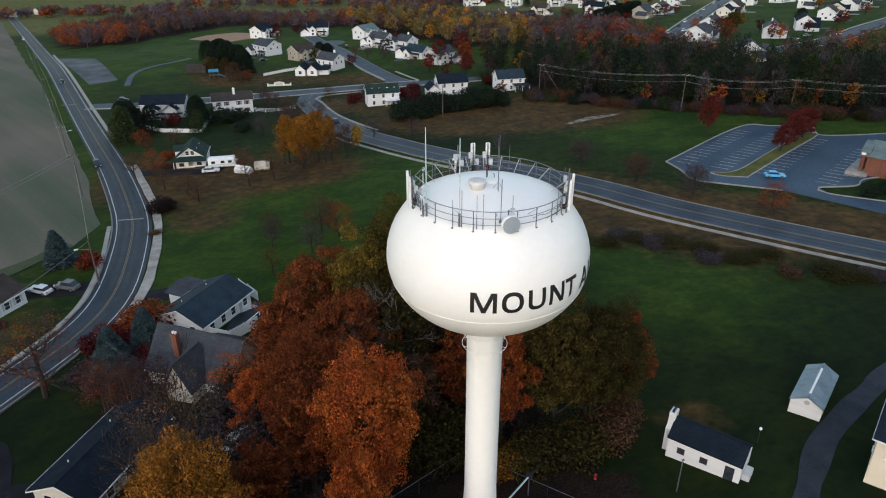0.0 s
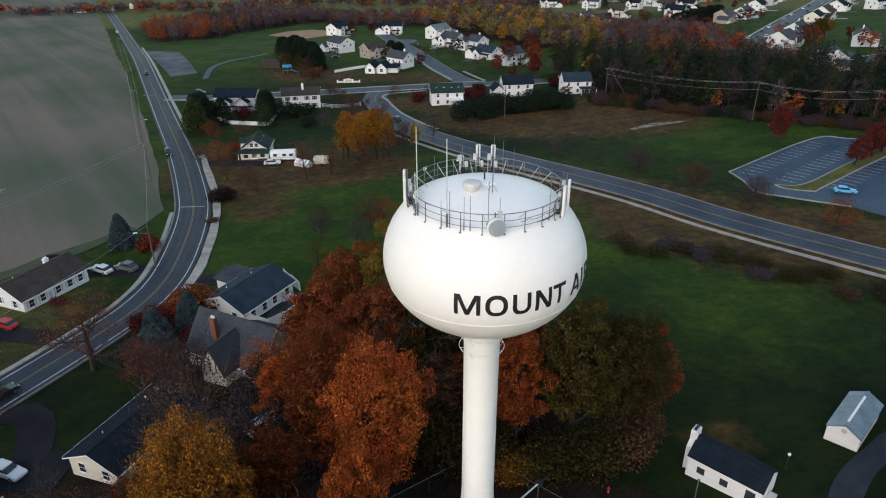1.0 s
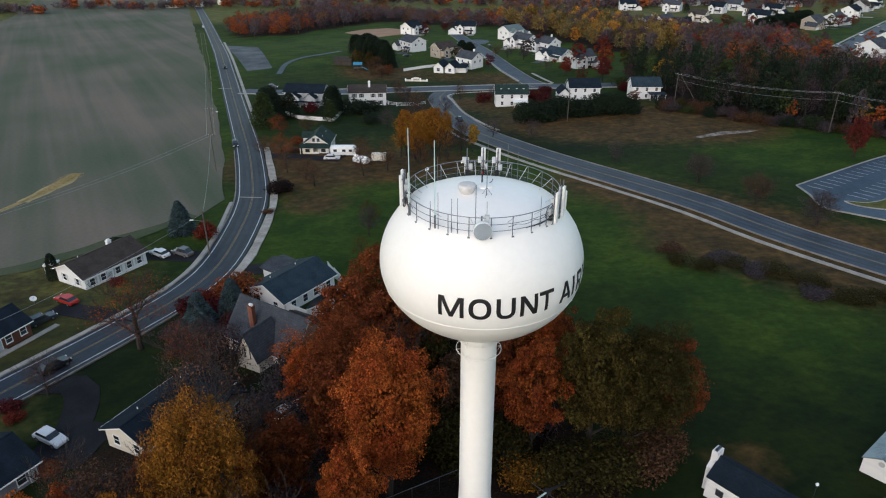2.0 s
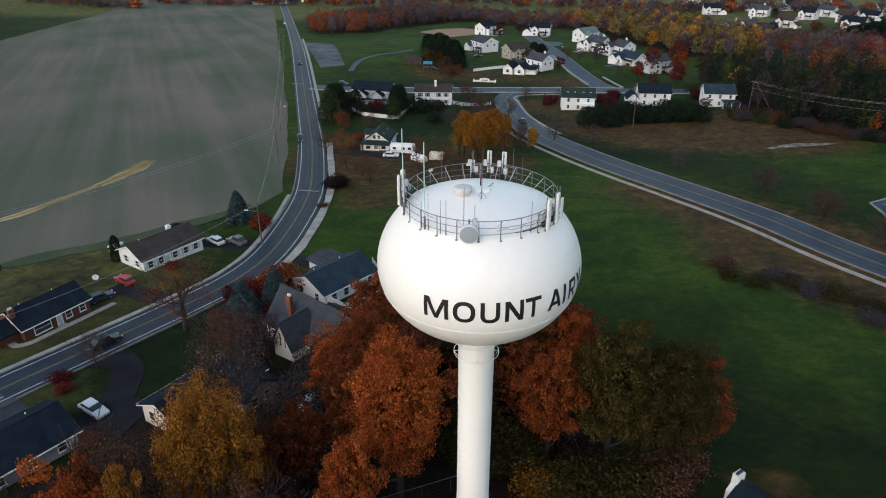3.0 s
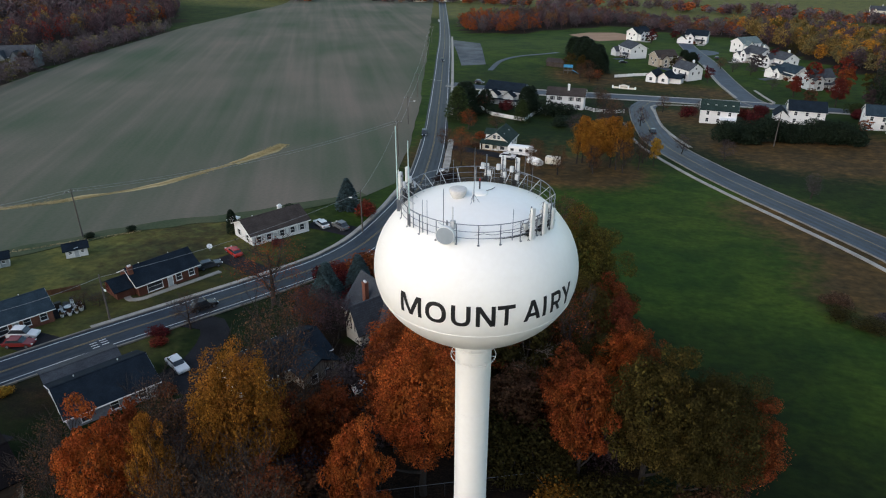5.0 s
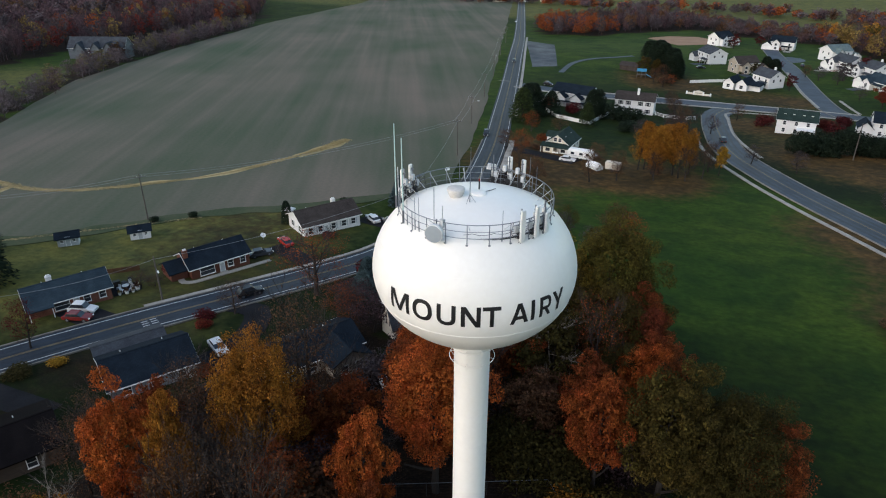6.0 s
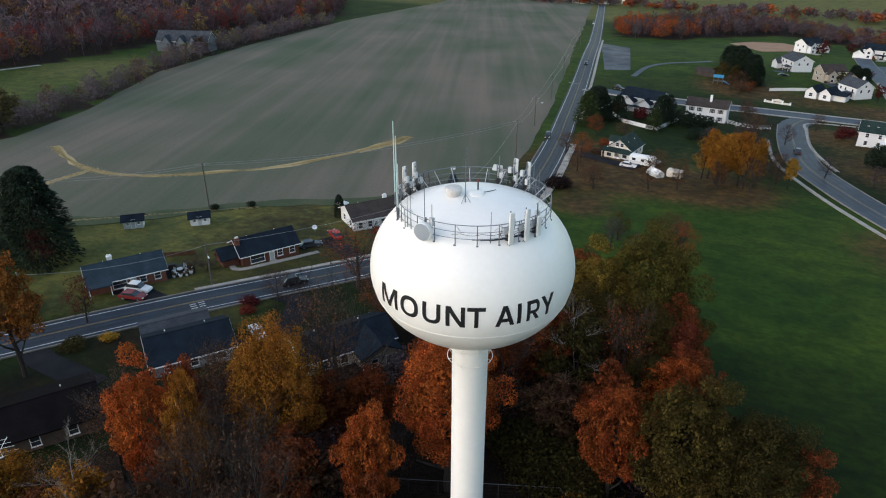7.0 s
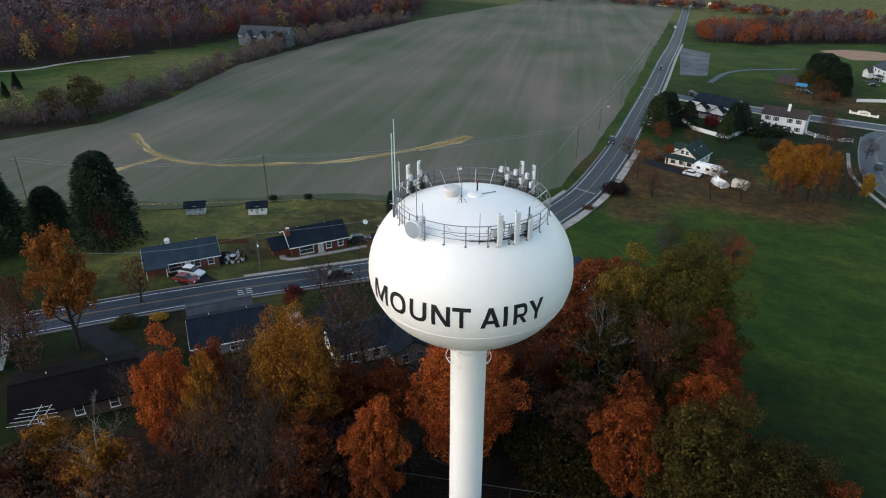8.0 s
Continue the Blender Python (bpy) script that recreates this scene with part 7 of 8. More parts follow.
# the gold group, hedges and evergreens in the middle distance
for k, x, y, h, r, c in (
    (NEAR, -42.5, 182.0, 14.0, 3.4, AMBER), (SPARSE, -43.5, 180.5, 12.0, 3.6, GOLD), (FINE, -38.2, 181.0, 14.0, 5.0, GOLD), (NEAR, -39.0, 179.0, 11.0, 3.6, GOLD), (SPARSE, -37.5, 176.5, 10.5, 3.4, AMBER), (NEAR, -34.2, 181.5, 15.0, 3.7, AMBER), (SPARSE, -32.0, 180.0, 13.0, 3.6, GOLD), (NEAR, -31.5, 185.5, 12.5, 3.0, GOLD), (SPARSE, -36.0, 173.5, 8.0, 3.2, BROWN), (BARE, -29.5, 178.5, 9.0, 3.4, BROWN), (BARE, -27.0, 183.5, 10.0, 3.6, BROWN), (NEAR, -24.5, 189.0, 8.5, 2.1, YELLOW), (SPARSE, -28.0, 191.0, 9.0, 3.6, BROWN), (SPARSE, -40.0, 186.0, 9.0, 4.0, BROWN), (HEDGE, -65.0, 146.0, 4.4, 3.6, SLOE), (SPARSE, -58.0, 152.0, 6.5, 3.8, BROWN), (SPARSE, -63.0, 158.0, 6.0, 3.8, BROWN), (SPARSE, -48.4, 162.0, 9.0, 3.8, BROWN), (SPARSE, -43.5, 167.5, 8.5, 3.6, BROWN), (SPARSE, -54.0, 176.0, 7.0, 3.2, BROWN), (SHRUB, -79.0, 190.0, 3.0, 2.6, RUST), (SHRUB, -77.0, 182.0, 1.6, 2.2, BROWN), (SPARSE, -34.9, 126.5, 6.5, 3.0, OLIVE2), (SPARSE, -25.0, 128.0, 9.0, 4.0, BROWN), (SPARSE, -21.0, 126.0, 8.0, 3.6, RUST), (SPARSE, -70.0, 162.0, 6.0, 3.2, BROWN),
    (THICK, -103.5, 221.0, 12.0, 6.0, DARK), (PINE, -98.0, 226.0, 9.0, 4.0, DARK), (SHRUB, -93.0, 234.0, 5.0, 3.4, MAROON), (THICK, -84.5, 233.0, 10.5, 4.4, DARK), (PINE, -87.5, 243.0, 9.0, 3.4, DARK), (SHRUB, -78.0, 236.0, 6.5, 5.0, DARK), (SHRUB, -72.0, 238.0, 6.0, 5.0, DARK), (SPARSE, -82.0, 205.0, 6.0, 3.6, BROWN), (SPARSE, -90.0, 200.0, 7.0, 4.2, RUST), (SPARSE, -58.0, 215.0, 7.0, 3.4, DUN),
    (THICK, -112.0, 356.0, 13.0, 6.0, DARK), (THICK, -106.0, 346.0, 13.5, 6.2, DARK), (THICK, -99.0, 340.0, 12.5, 6.0, DARK), (THICK, -94.0, 331.0, 12.0, 5.4, DARK), (THICK, -117.0, 366.0, 11.0, 5.4, DARK), (THICK, -124.0, 372.0, 10.0, 5.0, DARK), (MID, -110.0, 333.0, 8.0, 4.6, OLIVE2), (SHRUB, -62.5, 380.0, 7.0, 4.0, MAROON),
    (SHRUB, -34.0, 265.0, 5.0, 3.4, MAROON), (SHRUB, -11.5, 262.0, 5.0, 4.0, MAROON), (MID, -2.0, 338.0, 12.0, 5.4, RED), (MID, 9.5, 338.0, 15.0, 5.6, RED), (MID, 34.0, 292.0, 12.0, 5.6, YELLOW), (MID, -30.0, 372.0, 9.0, 5.0, DUN), (MID, 22.0, 262.0, 5.0, 3.0, RUST),
    (NEAR, 77.0, 195.0, 11.5, 4.2, WINE), (NEAR, 88.5, 173.5, 7.5, 3.6, WINE), (NEAR, 100.0, 185.5, 9.0, 5.0, WINE), (NEAR, 95.5, 181.0, 8.0, 4.2, WINE), (BARE, 35.0, 168.0, 7.5, 4.2, BROWN), (SPARSE, 35.4, 168.2, 7.0, 4.0, DUN), (BARE, 45.5, 153.5, 7.5, 4.4, BROWN), (SPARSE, 45.8, 153.8, 7.0, 4.2, BROWN), (BARE, 55.0, 141.5, 8.0, 4.2, BROWN), (SPARSE, 55.3, 141.8, 7.4, 4.2, DUN), (SPARSE, 67.0, 129.5, 7.5, 4.4, RUST), (SPARSE, 78.5, 105.0, 8.0, 3.4, DUN), (SHRUB, 92.5, 138.6, 2.2, 2.2, DARK), (SHRUB, 95.5, 140.4, 2.2, 2.2, DARK), (SHRUB, 98.5, 142.4, 2.2, 2.2, DARK), (SPARSE, -9.0, 205.0, 6.5, 3.0, DUN), (SPARSE, -21.5, 207.0, 6.0, 3.0, DUN),
    (SPARSE, 15.5, 181.0, 6.5, 3.0, DUN), (SPARSE, -44.5, 268.0, 7.0, 3.4, BROWN), (NEAR, -222.0, 62.0, 15.0, 8.5, SAGE), (NEAR, -226.0, 52.0, 11.0, 6.0, SAGE), (MID, -350.0, 184.0, 6.0, 4.5, SAGE), (BARE, -343.0, 192.0, 8.0, 5.0, BROWN), (BARE, -384.0, 210.0, 15.0, 7.0, BROWN), (SHRUB, -262.0, 76.0, 3.0, 3.0, DARK), (SHRUB, -275.0, 68.0, 4.0, 2.0, DARK), (MID, -362.0, 205.0, 12.0, 6.0, PLUM), (MID, -352.0, 196.0, 9.0, 5.0, BROWN)):
    tree(k, x, y, h, r, c)
for k, x, y, h, r, c in (
    (BARE, -70.0, 268.0, 7.0, 3.4, BROWN), (SPARSE, -66.0, 262.0, 7.5, 3.6, BROWN), (BARE, -61.4, 250.3, 8.0, 3.8, BROWN), (SPARSE, -56.0, 244.0, 8.0, 3.8, BROWN), (BARE, -51.2, 237.3, 8.5, 4.0, BROWN), (SPARSE, -52.0, 226.0, 8.0, 3.8, PLUM), (BARE, -48.8, 216.8, 8.5, 4.0, BROWN), (SPARSE, -44.0, 212.0, 8.0, 3.8, BROWN), (BARE, -40.5, 206.0, 8.5, 3.8, BROWN), (BARE, -73.0, 276.0, 6.5, 3.2, BROWN),
    (UNDER, -105.0, 338.0, 5.5, 4.0, BROWN), (SPARSE, -97.0, 326.0, 7.0, 4.2, BROWN), (UNDER, -92.0, 318.0, 4.5, 3.8, BROWN), (SPARSE, -88.0, 314.0, 5.5, 3.6, RUST), (UNDER, -117.0, 356.0, 5.0, 3.6, BROWN), (NEAR, -104.0, 334.0, 7.5, 3.2, OLIVE2)):
    tree(k, x, y, h, r, c)
hedge_rng = random.Random(3)
for i in range(11):
    t = i / 13 + (0.02 if i > 6 else 0)
    x, y = -14 + 42 * t, 229 + 14 * t + 6 * math.sin(t * 3)
    tree(HEDGE, x, y, 8.6 + hedge_rng.uniform(-0.6, 0.6), 4.8, DARK, "dense dark green evergreen in a tall hedge", "hedge_bush")
for i in range(24):
    x, y = 26 + 46 * (i / 23) + hedge_rng.uniform(-3, 3), 121 - 23 * (i / 23) + hedge_rng.uniform(-3.5, 3.5)
    tree(UNDER, x, y, hedge_rng.uniform(0.9, 2.1), hedge_rng.uniform(1.6, 3.4), hedge_rng.choice((OLIVE, BROWN, OLIVE, DUN, OLIVE)), "straggling autumn bush in the rough grass")
# garden trees among the far houses
for i in range(52):
    x, y, _ = hedge_rng.choice(FAR + FAR + ESTATE)
    c = hedge_rng.choice((RED, MAROON, RUST, ORANGE, GOLD, DARK, DARK, DUN, OLIVE))
    tree(MID if c != DARK else PINE, x + hedge_rng.uniform(-16, 16), y + hedge_rng.choice((-1, 1)) * hedge_rng.uniform(9, 16), hedge_rng.uniform(5, 10), hedge_rng.uniform(2.4, 4.4), c)


def twig_cloud(seed, count, length, width, lobes):
    """Thin twigs that rise and spread through the lobes of a leafless crown, and its stem."""
    g = np.random.default_rng(seed)
    P = leaf_cloud(seed, count, 0.1, lobes, 0.15)[0].reshape(-1, 4, 3)
    c = P.mean(axis=1)
    out = np.stack([c[:, 0] * 0.22, c[:, 1] * 0.22, np.full(count, 0.75)], axis=1) + g.normal(size=(count, 3)) * 0.42
    out /= np.linalg.norm(out, axis=1)[:, None]
    side = np.cross(out, g.normal(size=(count, 3)))
    side /= np.linalg.norm(side, axis=1)[:, None]
    s = (length * (0.5 + 0.9 * g.random(count)))[:, None]
    w = (width * (0.5 + g.random(count)))[:, None]
    Q = np.stack([c - out * s * 0.5 - side * w, c - out * s * 0.5 + side * w, c + out * s * 0.5 + side * w * 0.4, c + out * s * 0.5 - side * w * 0.4], axis=1)
    stem = np.array([[[-0.13, 0, -0.3], [0.13, 0, -0.3], [0.05, 0, 7.5], [-0.05, 0, 7.5]], [[0, -0.13, -0.3], [0, 0.13, -0.3], [0, 0.05, 7.5], [0, -0.05, 7.5]]])
    return np.concatenate([Q, stem]).reshape(-1, 3)


for i, (x, y, rz) in enumerate(ESTATE):
    a_ = radians(rz)
    for k in range(2):
        u = hedge_rng.uniform(-5, 5)
        tree(SHRUB, x + u * math.cos(a_) + 6.0 * math.sin(a_), y + u * math.sin(a_) - 6.0 * math.cos(a_), hedge_rng.uniform(1.0, 2.4), hedge_rng.uniform(1.0, 1.8), hedge_rng.choice((DARK, MAROON, GREEN, RUST)))
    if i % 2 == 0:
        tree(THICK if i % 4 else MID, x + 9 * math.cos(a_) + 3, y + 9 * math.sin(a_), hedge_rng.uniform(5, 8), hedge_rng.uniform(2.2, 3.4), DARK if i % 4 else MAROON)


def woods(name, poly, spacing, colours, heights, seed, label, leaves=230, size=0.7, lift=1.0):
    """Joined woodland: leafless crowns of thin twigs, and crowns in leaf, over thin stems."""
    pr = random.Random(seed)
    leafy, bare, pines = [], [], []
    for k in range(4):
        lobes = crown_lobes(seed * 7 + k, 3.6, 1.5, 10.0, 9)
        leafy.append(leaf_cloud(seed * 7 + k, leaves, size, lobes, 0.5)[0])
        bare.append(twig_cloud(seed * 7 + k, int(leaves * 0.9), size * 2.4, size * 0.16, lobes))
        t = (np.arange(14) + 0.5) / 14
        cone = [(0.5 * math.cos(2.4 * q), 0.5 * math.sin(2.4 * q), 2.5 + 7.2 * q, *([2.9 * (1 - q) ** 0.55 + 0.25] * 2), 0.8) for q in t]
        pines.append(leaf_cloud(seed * 7 + k, leaves, size * 0.85, cone, 0.5)[0])
    xs_, ys_ = [p[0] for p in poly], [p[1] for p in poly]
    P, tint = [], []
    y = min(ys_)
    while y < max(ys_):
        x = min(xs_)
        while x < max(xs_):
            px, py = x + pr.uniform(-0.9, 0.9) * spacing, y + pr.uniform(-0.9, 0.9) * spacing
            x += spacing
            if not inside(px, py, poly):
                continue
            h = pr.uniform(*heights)
            s = pr.uniform(0.9, 1.35) * spacing / 6.2
            a = pr.uniform(0, 6.28)
            tone = colours[min(len(colours) - 1, int(pr.random() * len(colours)))]
            q = (bare if tone in (DUN, PLUM, BROWN) else pines if tone in (DARK, GREEN) else leafy)[pr.randrange(4)]
            if tone in (DARK, GREEN):
                h *= 1.2
            c, n = math.cos(a), math.sin(a)
            P.append(np.stack([px + s * (q[:, 0] * c - q[:, 1] * n), py + s * (q[:, 0] * n + q[:, 1] * c), gz(px, py) + q[:, 2] * h / 10], axis=1))
            # lift scales the tree colour; in far woods it stands in for haze
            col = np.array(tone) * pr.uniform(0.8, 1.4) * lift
            tint.append(np.tile(np.array([*col, 1.0]), (len(q), 1)))
        y += spacing
    P, tint = np.concatenate(P), np.concatenate(tint)
    me = quad_mesh(name, P, np.arange(len(P)).reshape(-1, 4), M_WOODS)
    at = me.color_attributes.new("tint", "FLOAT_COLOR", "POINT")
    at.data.foreach_set("color", tint.astype(np.float32).ravel())
    tagged(new(name, me), label, "woods", kind="stuff")


wood_rng = random.Random(12)
for i in range(46):
    t = i / 45
    x, y = 40 + 170 * t + wood_rng.uniform(-4, 4), 256 - 68 * t - 9 * math.sin(math.pi * t) + wood_rng.uniform(0, 16)
    kind, c = wood_rng.choice(((PINE, DARK), (PINE, DARK), (PINE, GREEN), (BARE, DUN), (SPARSE, DUN), (SPARSE, PLUM)))
    tree(kind, x, y, wood_rng.uniform(12, 18), wood_rng.uniform(4.0, 6.0), c)
EDGE = [(30, 252), (43, 243), (60, 230), (76, 222.5), (92, 215.5), (106, 208), (121, 202), (150, 192), (190, 182)]
for i in range(84):
    u = i / 84 * 7.99
    k = int(u)
    x, y = (EDGE[k][n] + (EDGE[k + 1][n] - EDGE[k][n]) * (u - k) for n in (0, 1))
    tree(UNDER, x + wood_rng.uniform(-1.5, 2.5), y + wood_rng.uniform(-0.5, 6), wood_rng.uniform(2.0, 5.5), wood_rng.uniform(1.8, 3.4), wood_rng.choice((BROWN, DUN, PLUM, OLIVE, BROWN, GREEN, DUN, DARK)), "tangled undergrowth bush at the foot of a wood")
for k, x, y, h, r, c in (
    (NEAR, 158, 392, 12.0, 6.0, OLIVE2), (NEAR, 166, 404, 11.0, 5.4, MOSS), (MID, 146, 366, 11.0, 5.5, RUST), (MID, 140, 352, 10.0, 5.0, BROWN), (MID, 230, 412, 8.0, 4.4, WINE), (MID, 222, 404, 7.0, 3.6, MAROON), (MID, 262, 448, 8.0, 4.4, RUST), (MID, 84, 318, 13.0, 5.2, ORANGE), (MID, 74, 322, 10.0, 3.6, GOLD), (MID, 97, 420, 9.0, 4.6, WINE), (MID, 88, 432, 9.0, 4.8, RED), (MID, 112, 438, 9.0, 4.6, WINE), (MID, 96, 470, 10.0, 5.4, RUST), (MID, 84, 480, 9.0, 5.0, BROWN),
    (THICK, 100, 462, 9.0, 6.0, DARK), (THICK, 107, 472, 9.5, 6.0, DARK), (THICK, 114, 482, 9.5, 6.2, DARK), (THICK, 121, 492, 9.5, 6.2, DARK), (THICK, 129, 502, 9.5, 6.2, DARK), (THICK, 136, 512, 9.0, 6.0, DARK), (THICK, 60, 486, 8.0, 4.0, DARK), (MID, 143, 480, 9.0, 4.6, OLIVE2)):
    tree(k, x, y, h, r, c)
for x, y, h in ((-292, 51, 7.0), (-277, 45, 6.0)):
    tree(SPRUCE, x, y, h, h * 0.30, DARK, "small dark conifer on a meadow")
for x, y, h, r, c in ((87, 226, 9, 3.2, YELLOW), (91, 225, 8, 2.6, ORANGE), (70, 236, 7, 2.4, ORANGE), (103, 222, 6, 2.2, YELLOW), (118, 217, 8, 3, ORANGE), (128, 214, 9, 3.4, GOLD), (150, 205, 9, 3.4, ORANGE), (60, 300, 14, 5, ORANGE), (48, 305, 10, 4, GOLD), (20, 320, 12, 4.4, OLIVE2)):
    tree(MID, x, y, h, r, c)
woods("woods", WOODS_EAST, 6.0, (DUN, DARK, DARK, DARK, DARK, GREEN, DARK, BROWN, DARK, DARK), (10, 16), 1, "dense mixed woodland of bare and evergreen trees", 560, 0.42, 0.9)
woods("woods", WOODS_GOLD, 7.0, (STRAW, GOLD, OLIVE2, STRAW, SAGE, STRAW, DUN, PLUM), (9, 13), 2, "golden autumn woodland", 520, 0.50, 1.35)
woods("woods", WOODS_BAND, 7.0, (RUST, DUN, DUN, DUN, PLUM, PLUM, PLUM, BROWN, BROWN, DUN), (6, 10), 3, "belt of red and brown autumn trees", 440, 0.50, 1.4)
woods("woods", WOODS_CORNER, 6.0, (RUST, RUST, DUN, BROWN, DUN, PLUM, RUST), (7, 13), 8, "clump of orange and brown autumn trees", 520, 0.44, 1.3)
woods("woods", WOODS_LINK, 7.0, (DUN, DUN, DUN, PLUM, PLUM, BROWN), (8, 13), 14, "brown and plum-coloured autumn trees behind a park", 240, 0.7, 1.3)
# haze over the two western woods is painted in by the higher lift
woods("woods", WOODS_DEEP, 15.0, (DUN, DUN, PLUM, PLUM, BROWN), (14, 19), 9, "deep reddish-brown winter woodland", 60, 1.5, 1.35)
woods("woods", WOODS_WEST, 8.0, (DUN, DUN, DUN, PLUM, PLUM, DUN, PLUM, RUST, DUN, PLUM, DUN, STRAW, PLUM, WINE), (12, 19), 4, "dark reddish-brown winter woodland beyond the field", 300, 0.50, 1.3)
woods("hedgerow", HEDGEROW, 6.0, (DUN, DUN, DUN, PLUM, DUN, SAGE), (5, 10), 5, "overgrown hedgerow along the field edge", 420, 0.42, 1.6)
woods("woods", [(42, 332), (60, 318), (112, 292), (134, 300), (122, 330), (120, 352), (110, 405), (102, 445), (60, 458), (38, 470), (50, 400)], 7.0, (DUN, PLUM, BROWN, PLUM, DUN, RUST, WINE, DUN, BROWN, PLUM), (7, 11), 6, "brown autumn trees between suburban houses", 420, 0.50, 1.4)
woods("woods", [(140, 262), (200, 245), (262, 225), (300, 260), (262, 305), (215, 338), (190, 330), (160, 318), (145, 305)], 7.0, (DUN, PLUM, BROWN, DARK, RUST, DUN, GREEN, PLUM), (7, 12), 31, "brown and evergreen trees below a suburban street", 380, 0.50, 1.4)
# distant lines get a still paler colour in place of haze
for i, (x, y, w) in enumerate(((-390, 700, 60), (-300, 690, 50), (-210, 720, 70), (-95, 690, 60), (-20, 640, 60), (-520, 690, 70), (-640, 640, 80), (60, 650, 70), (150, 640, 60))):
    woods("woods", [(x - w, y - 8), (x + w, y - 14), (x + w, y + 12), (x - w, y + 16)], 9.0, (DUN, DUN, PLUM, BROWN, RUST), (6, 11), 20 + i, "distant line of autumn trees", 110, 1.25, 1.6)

# ---------------------------------------------------------------- vehicles
CAR_PAINT = {}


def paint(rgb):
    if rgb not in CAR_PAINT:
        CAR_PAINT[rgb] = material("car_paint", tuple(0.92 * c for c in rgb), rgb, 0.8, 0.25, 6.0, 0.0, spec=0.6)
    return CAR_PAINT[rgb]


def car(x, y, rz, rgb, label, van=False, lift=0.10):
    ob = thing("car", x, y, gz(x, y) + lift, rz, label, "car")
    h = 1.0 if van else 0.88
    bm = prism(bmesh.new(), [(-2.25, 0.30), (2.25, 0.30), (2.30, 0.62), (2.10, 0.80), (0.95, h + 0.02), (-1.75, h + 0.04), (-2.22, h - 0.05), (-2.30, 0.6)], -0.86, 0.86)
    bmesh.ops.bevel(bm, geom=bm.edges[:], offset=0.07, segments=2, affect="EDGES")
    body = part("body", bm, paint(rgb), ob, smooth=False)
    top = 1.75 if van else 1.45
    bm = prism(bmesh.new(), [(1.0, h), (0.35, top - 0.06), (-1.3, top - 0.06), (-2.0 if van else -1.85, h)], -0.74, 0.74)
    bmesh.ops.bevel(bm, geom=bm.edges[:], offset=0.06, segments=2, affect="EDGES")
    part("cabin_glass", bm, M_GLASS, ob)
    bm = prism(bmesh.new(), [(0.40, top - 0.09), (0.25, top), (-1.25, top), (-1.42, top - 0.09)], -0.70, 0.70)
    bmesh.ops.bevel(bm, geom=bm.edges[:], offset=0.03, segments=1, affect="EDGES")
    part("roof", bm, paint(rgb), ob)
    for wx in (1.42, -1.38):
        for s in (-1, 1):
            bm = bmesh.new()
            tube(bm, (wx, s * 0.70, 0.32), (wx, s * 0.90, 0.32), 0.33, seg=14)
            w = part("wheel", bm, M_TYRE, ob)
            bm = bmesh.new()
            tube(bm, (wx, s * 0.90, 0.32), (wx, s * 0.915, 0.32), 0.20, seg=10)
            part("rim", bm, M_STEEL, w)
    for s in (-1, 1):
        part("headlight", boxes((2.20, 2.31, s * 0.62 - 0.16, s * 0.62 + 0.16, 0.60, 0.74)), M_TRIM, ob)
        part("tail_light", boxes((-2.32, -2.24, s * 0.62 - 0.14, s * 0.62 + 0.14, 0.66, 0.80)), M_RED, ob)
    return ob


WHITE_P, SILVER, BLACK_P, RED_P, BLUE_P, NAVY = (0.70, 0.70, 0.70), (0.40, 0.41, 0.43), (0.016, 0.017, 0.02), (0.45, 0.035, 0.025), (0.10, 0.42, 0.75), (0.02, 0.04, 0.11)
for x, y, rz, c, lab, van in (
    (-79.3, 46.4, 34, WHITE_P, "white pickup parked on a driveway", True), (-77.2, 44.6, 34, (0.16, 0.02, 0.02), "dark red car parked on a driveway", False), (-76.0, 85.6, 165, RED_P, "red car parked beside a ranch house", False), (-51.0, 52.8, -14, WHITE_P, "white car parked on a dark driveway", False),
    (-71.6, 106.2, 160, WHITE_P, "white car parked on a driveway", False), (-67.2, 107.2, 165, (0.12, 0.125, 0.13), "dark grey pickup parked on a driveway", True), (-75.2, 78.9, 66, (0.05, 0.055, 0.065), "dark grey car parked by a brick house", False), (-62.6, 67.0, 72, BLACK_P, "black car driving with tail lights", True),
    (-98.0, 185.6, -58, BLACK_P, "dark car driving along the main road", True), (-173.0, 314.8, -58, BLACK_P, "dark car on the main road", False), (-301.0, 511.0, -58, WHITE_P, "pale car far along the main road", False), (-129.0, 276.0, 10, BLACK_P, "black car waiting in the side street", True),
    (78.2, 153.0, -8, BLUE_P, "bright blue car parked in the car park", False), (-62.5, 175.5, 15, WHITE_P, "white car parked beside a caravan", False), (-60.0, 184.0, 15, SILVER, "silver car parked behind a caravan", False), (-36.8, 229.5, 118, BLACK_P, "dark car on the curved road", True),
    (-24.0, 62.0, 60, WHITE_P, "white car parked under autumn trees", False), (-44.5, 103.6, 40, WHITE_P, "white van parked by a carport", True), (190, 372, 30, SILVER, "silver car parked on a distant street", False), (176, 361, 30, BLACK_P, "dark car parked on a distant street", False),
    (206, 372, 20, WHITE_P, "white car parked on a distant street", False), (222, 376, 20, RED_P, "red car parked on a distant street", False), (-62, 341, 20, SILVER, "silver car parked by an estate house", False), (-30, 416, 50, WHITE_P, "white car parked by an estate house", False), (-93, 364, 30, BLACK_P, "dark car parked by an estate house", False),
    (-45, 398, 110, WHITE_P, "white car parked in a residential street", False), (-55, 404, 110, BLACK_P, "dark car parked in a residential street", False)):
    car(x, y, rz, c, lab, van)


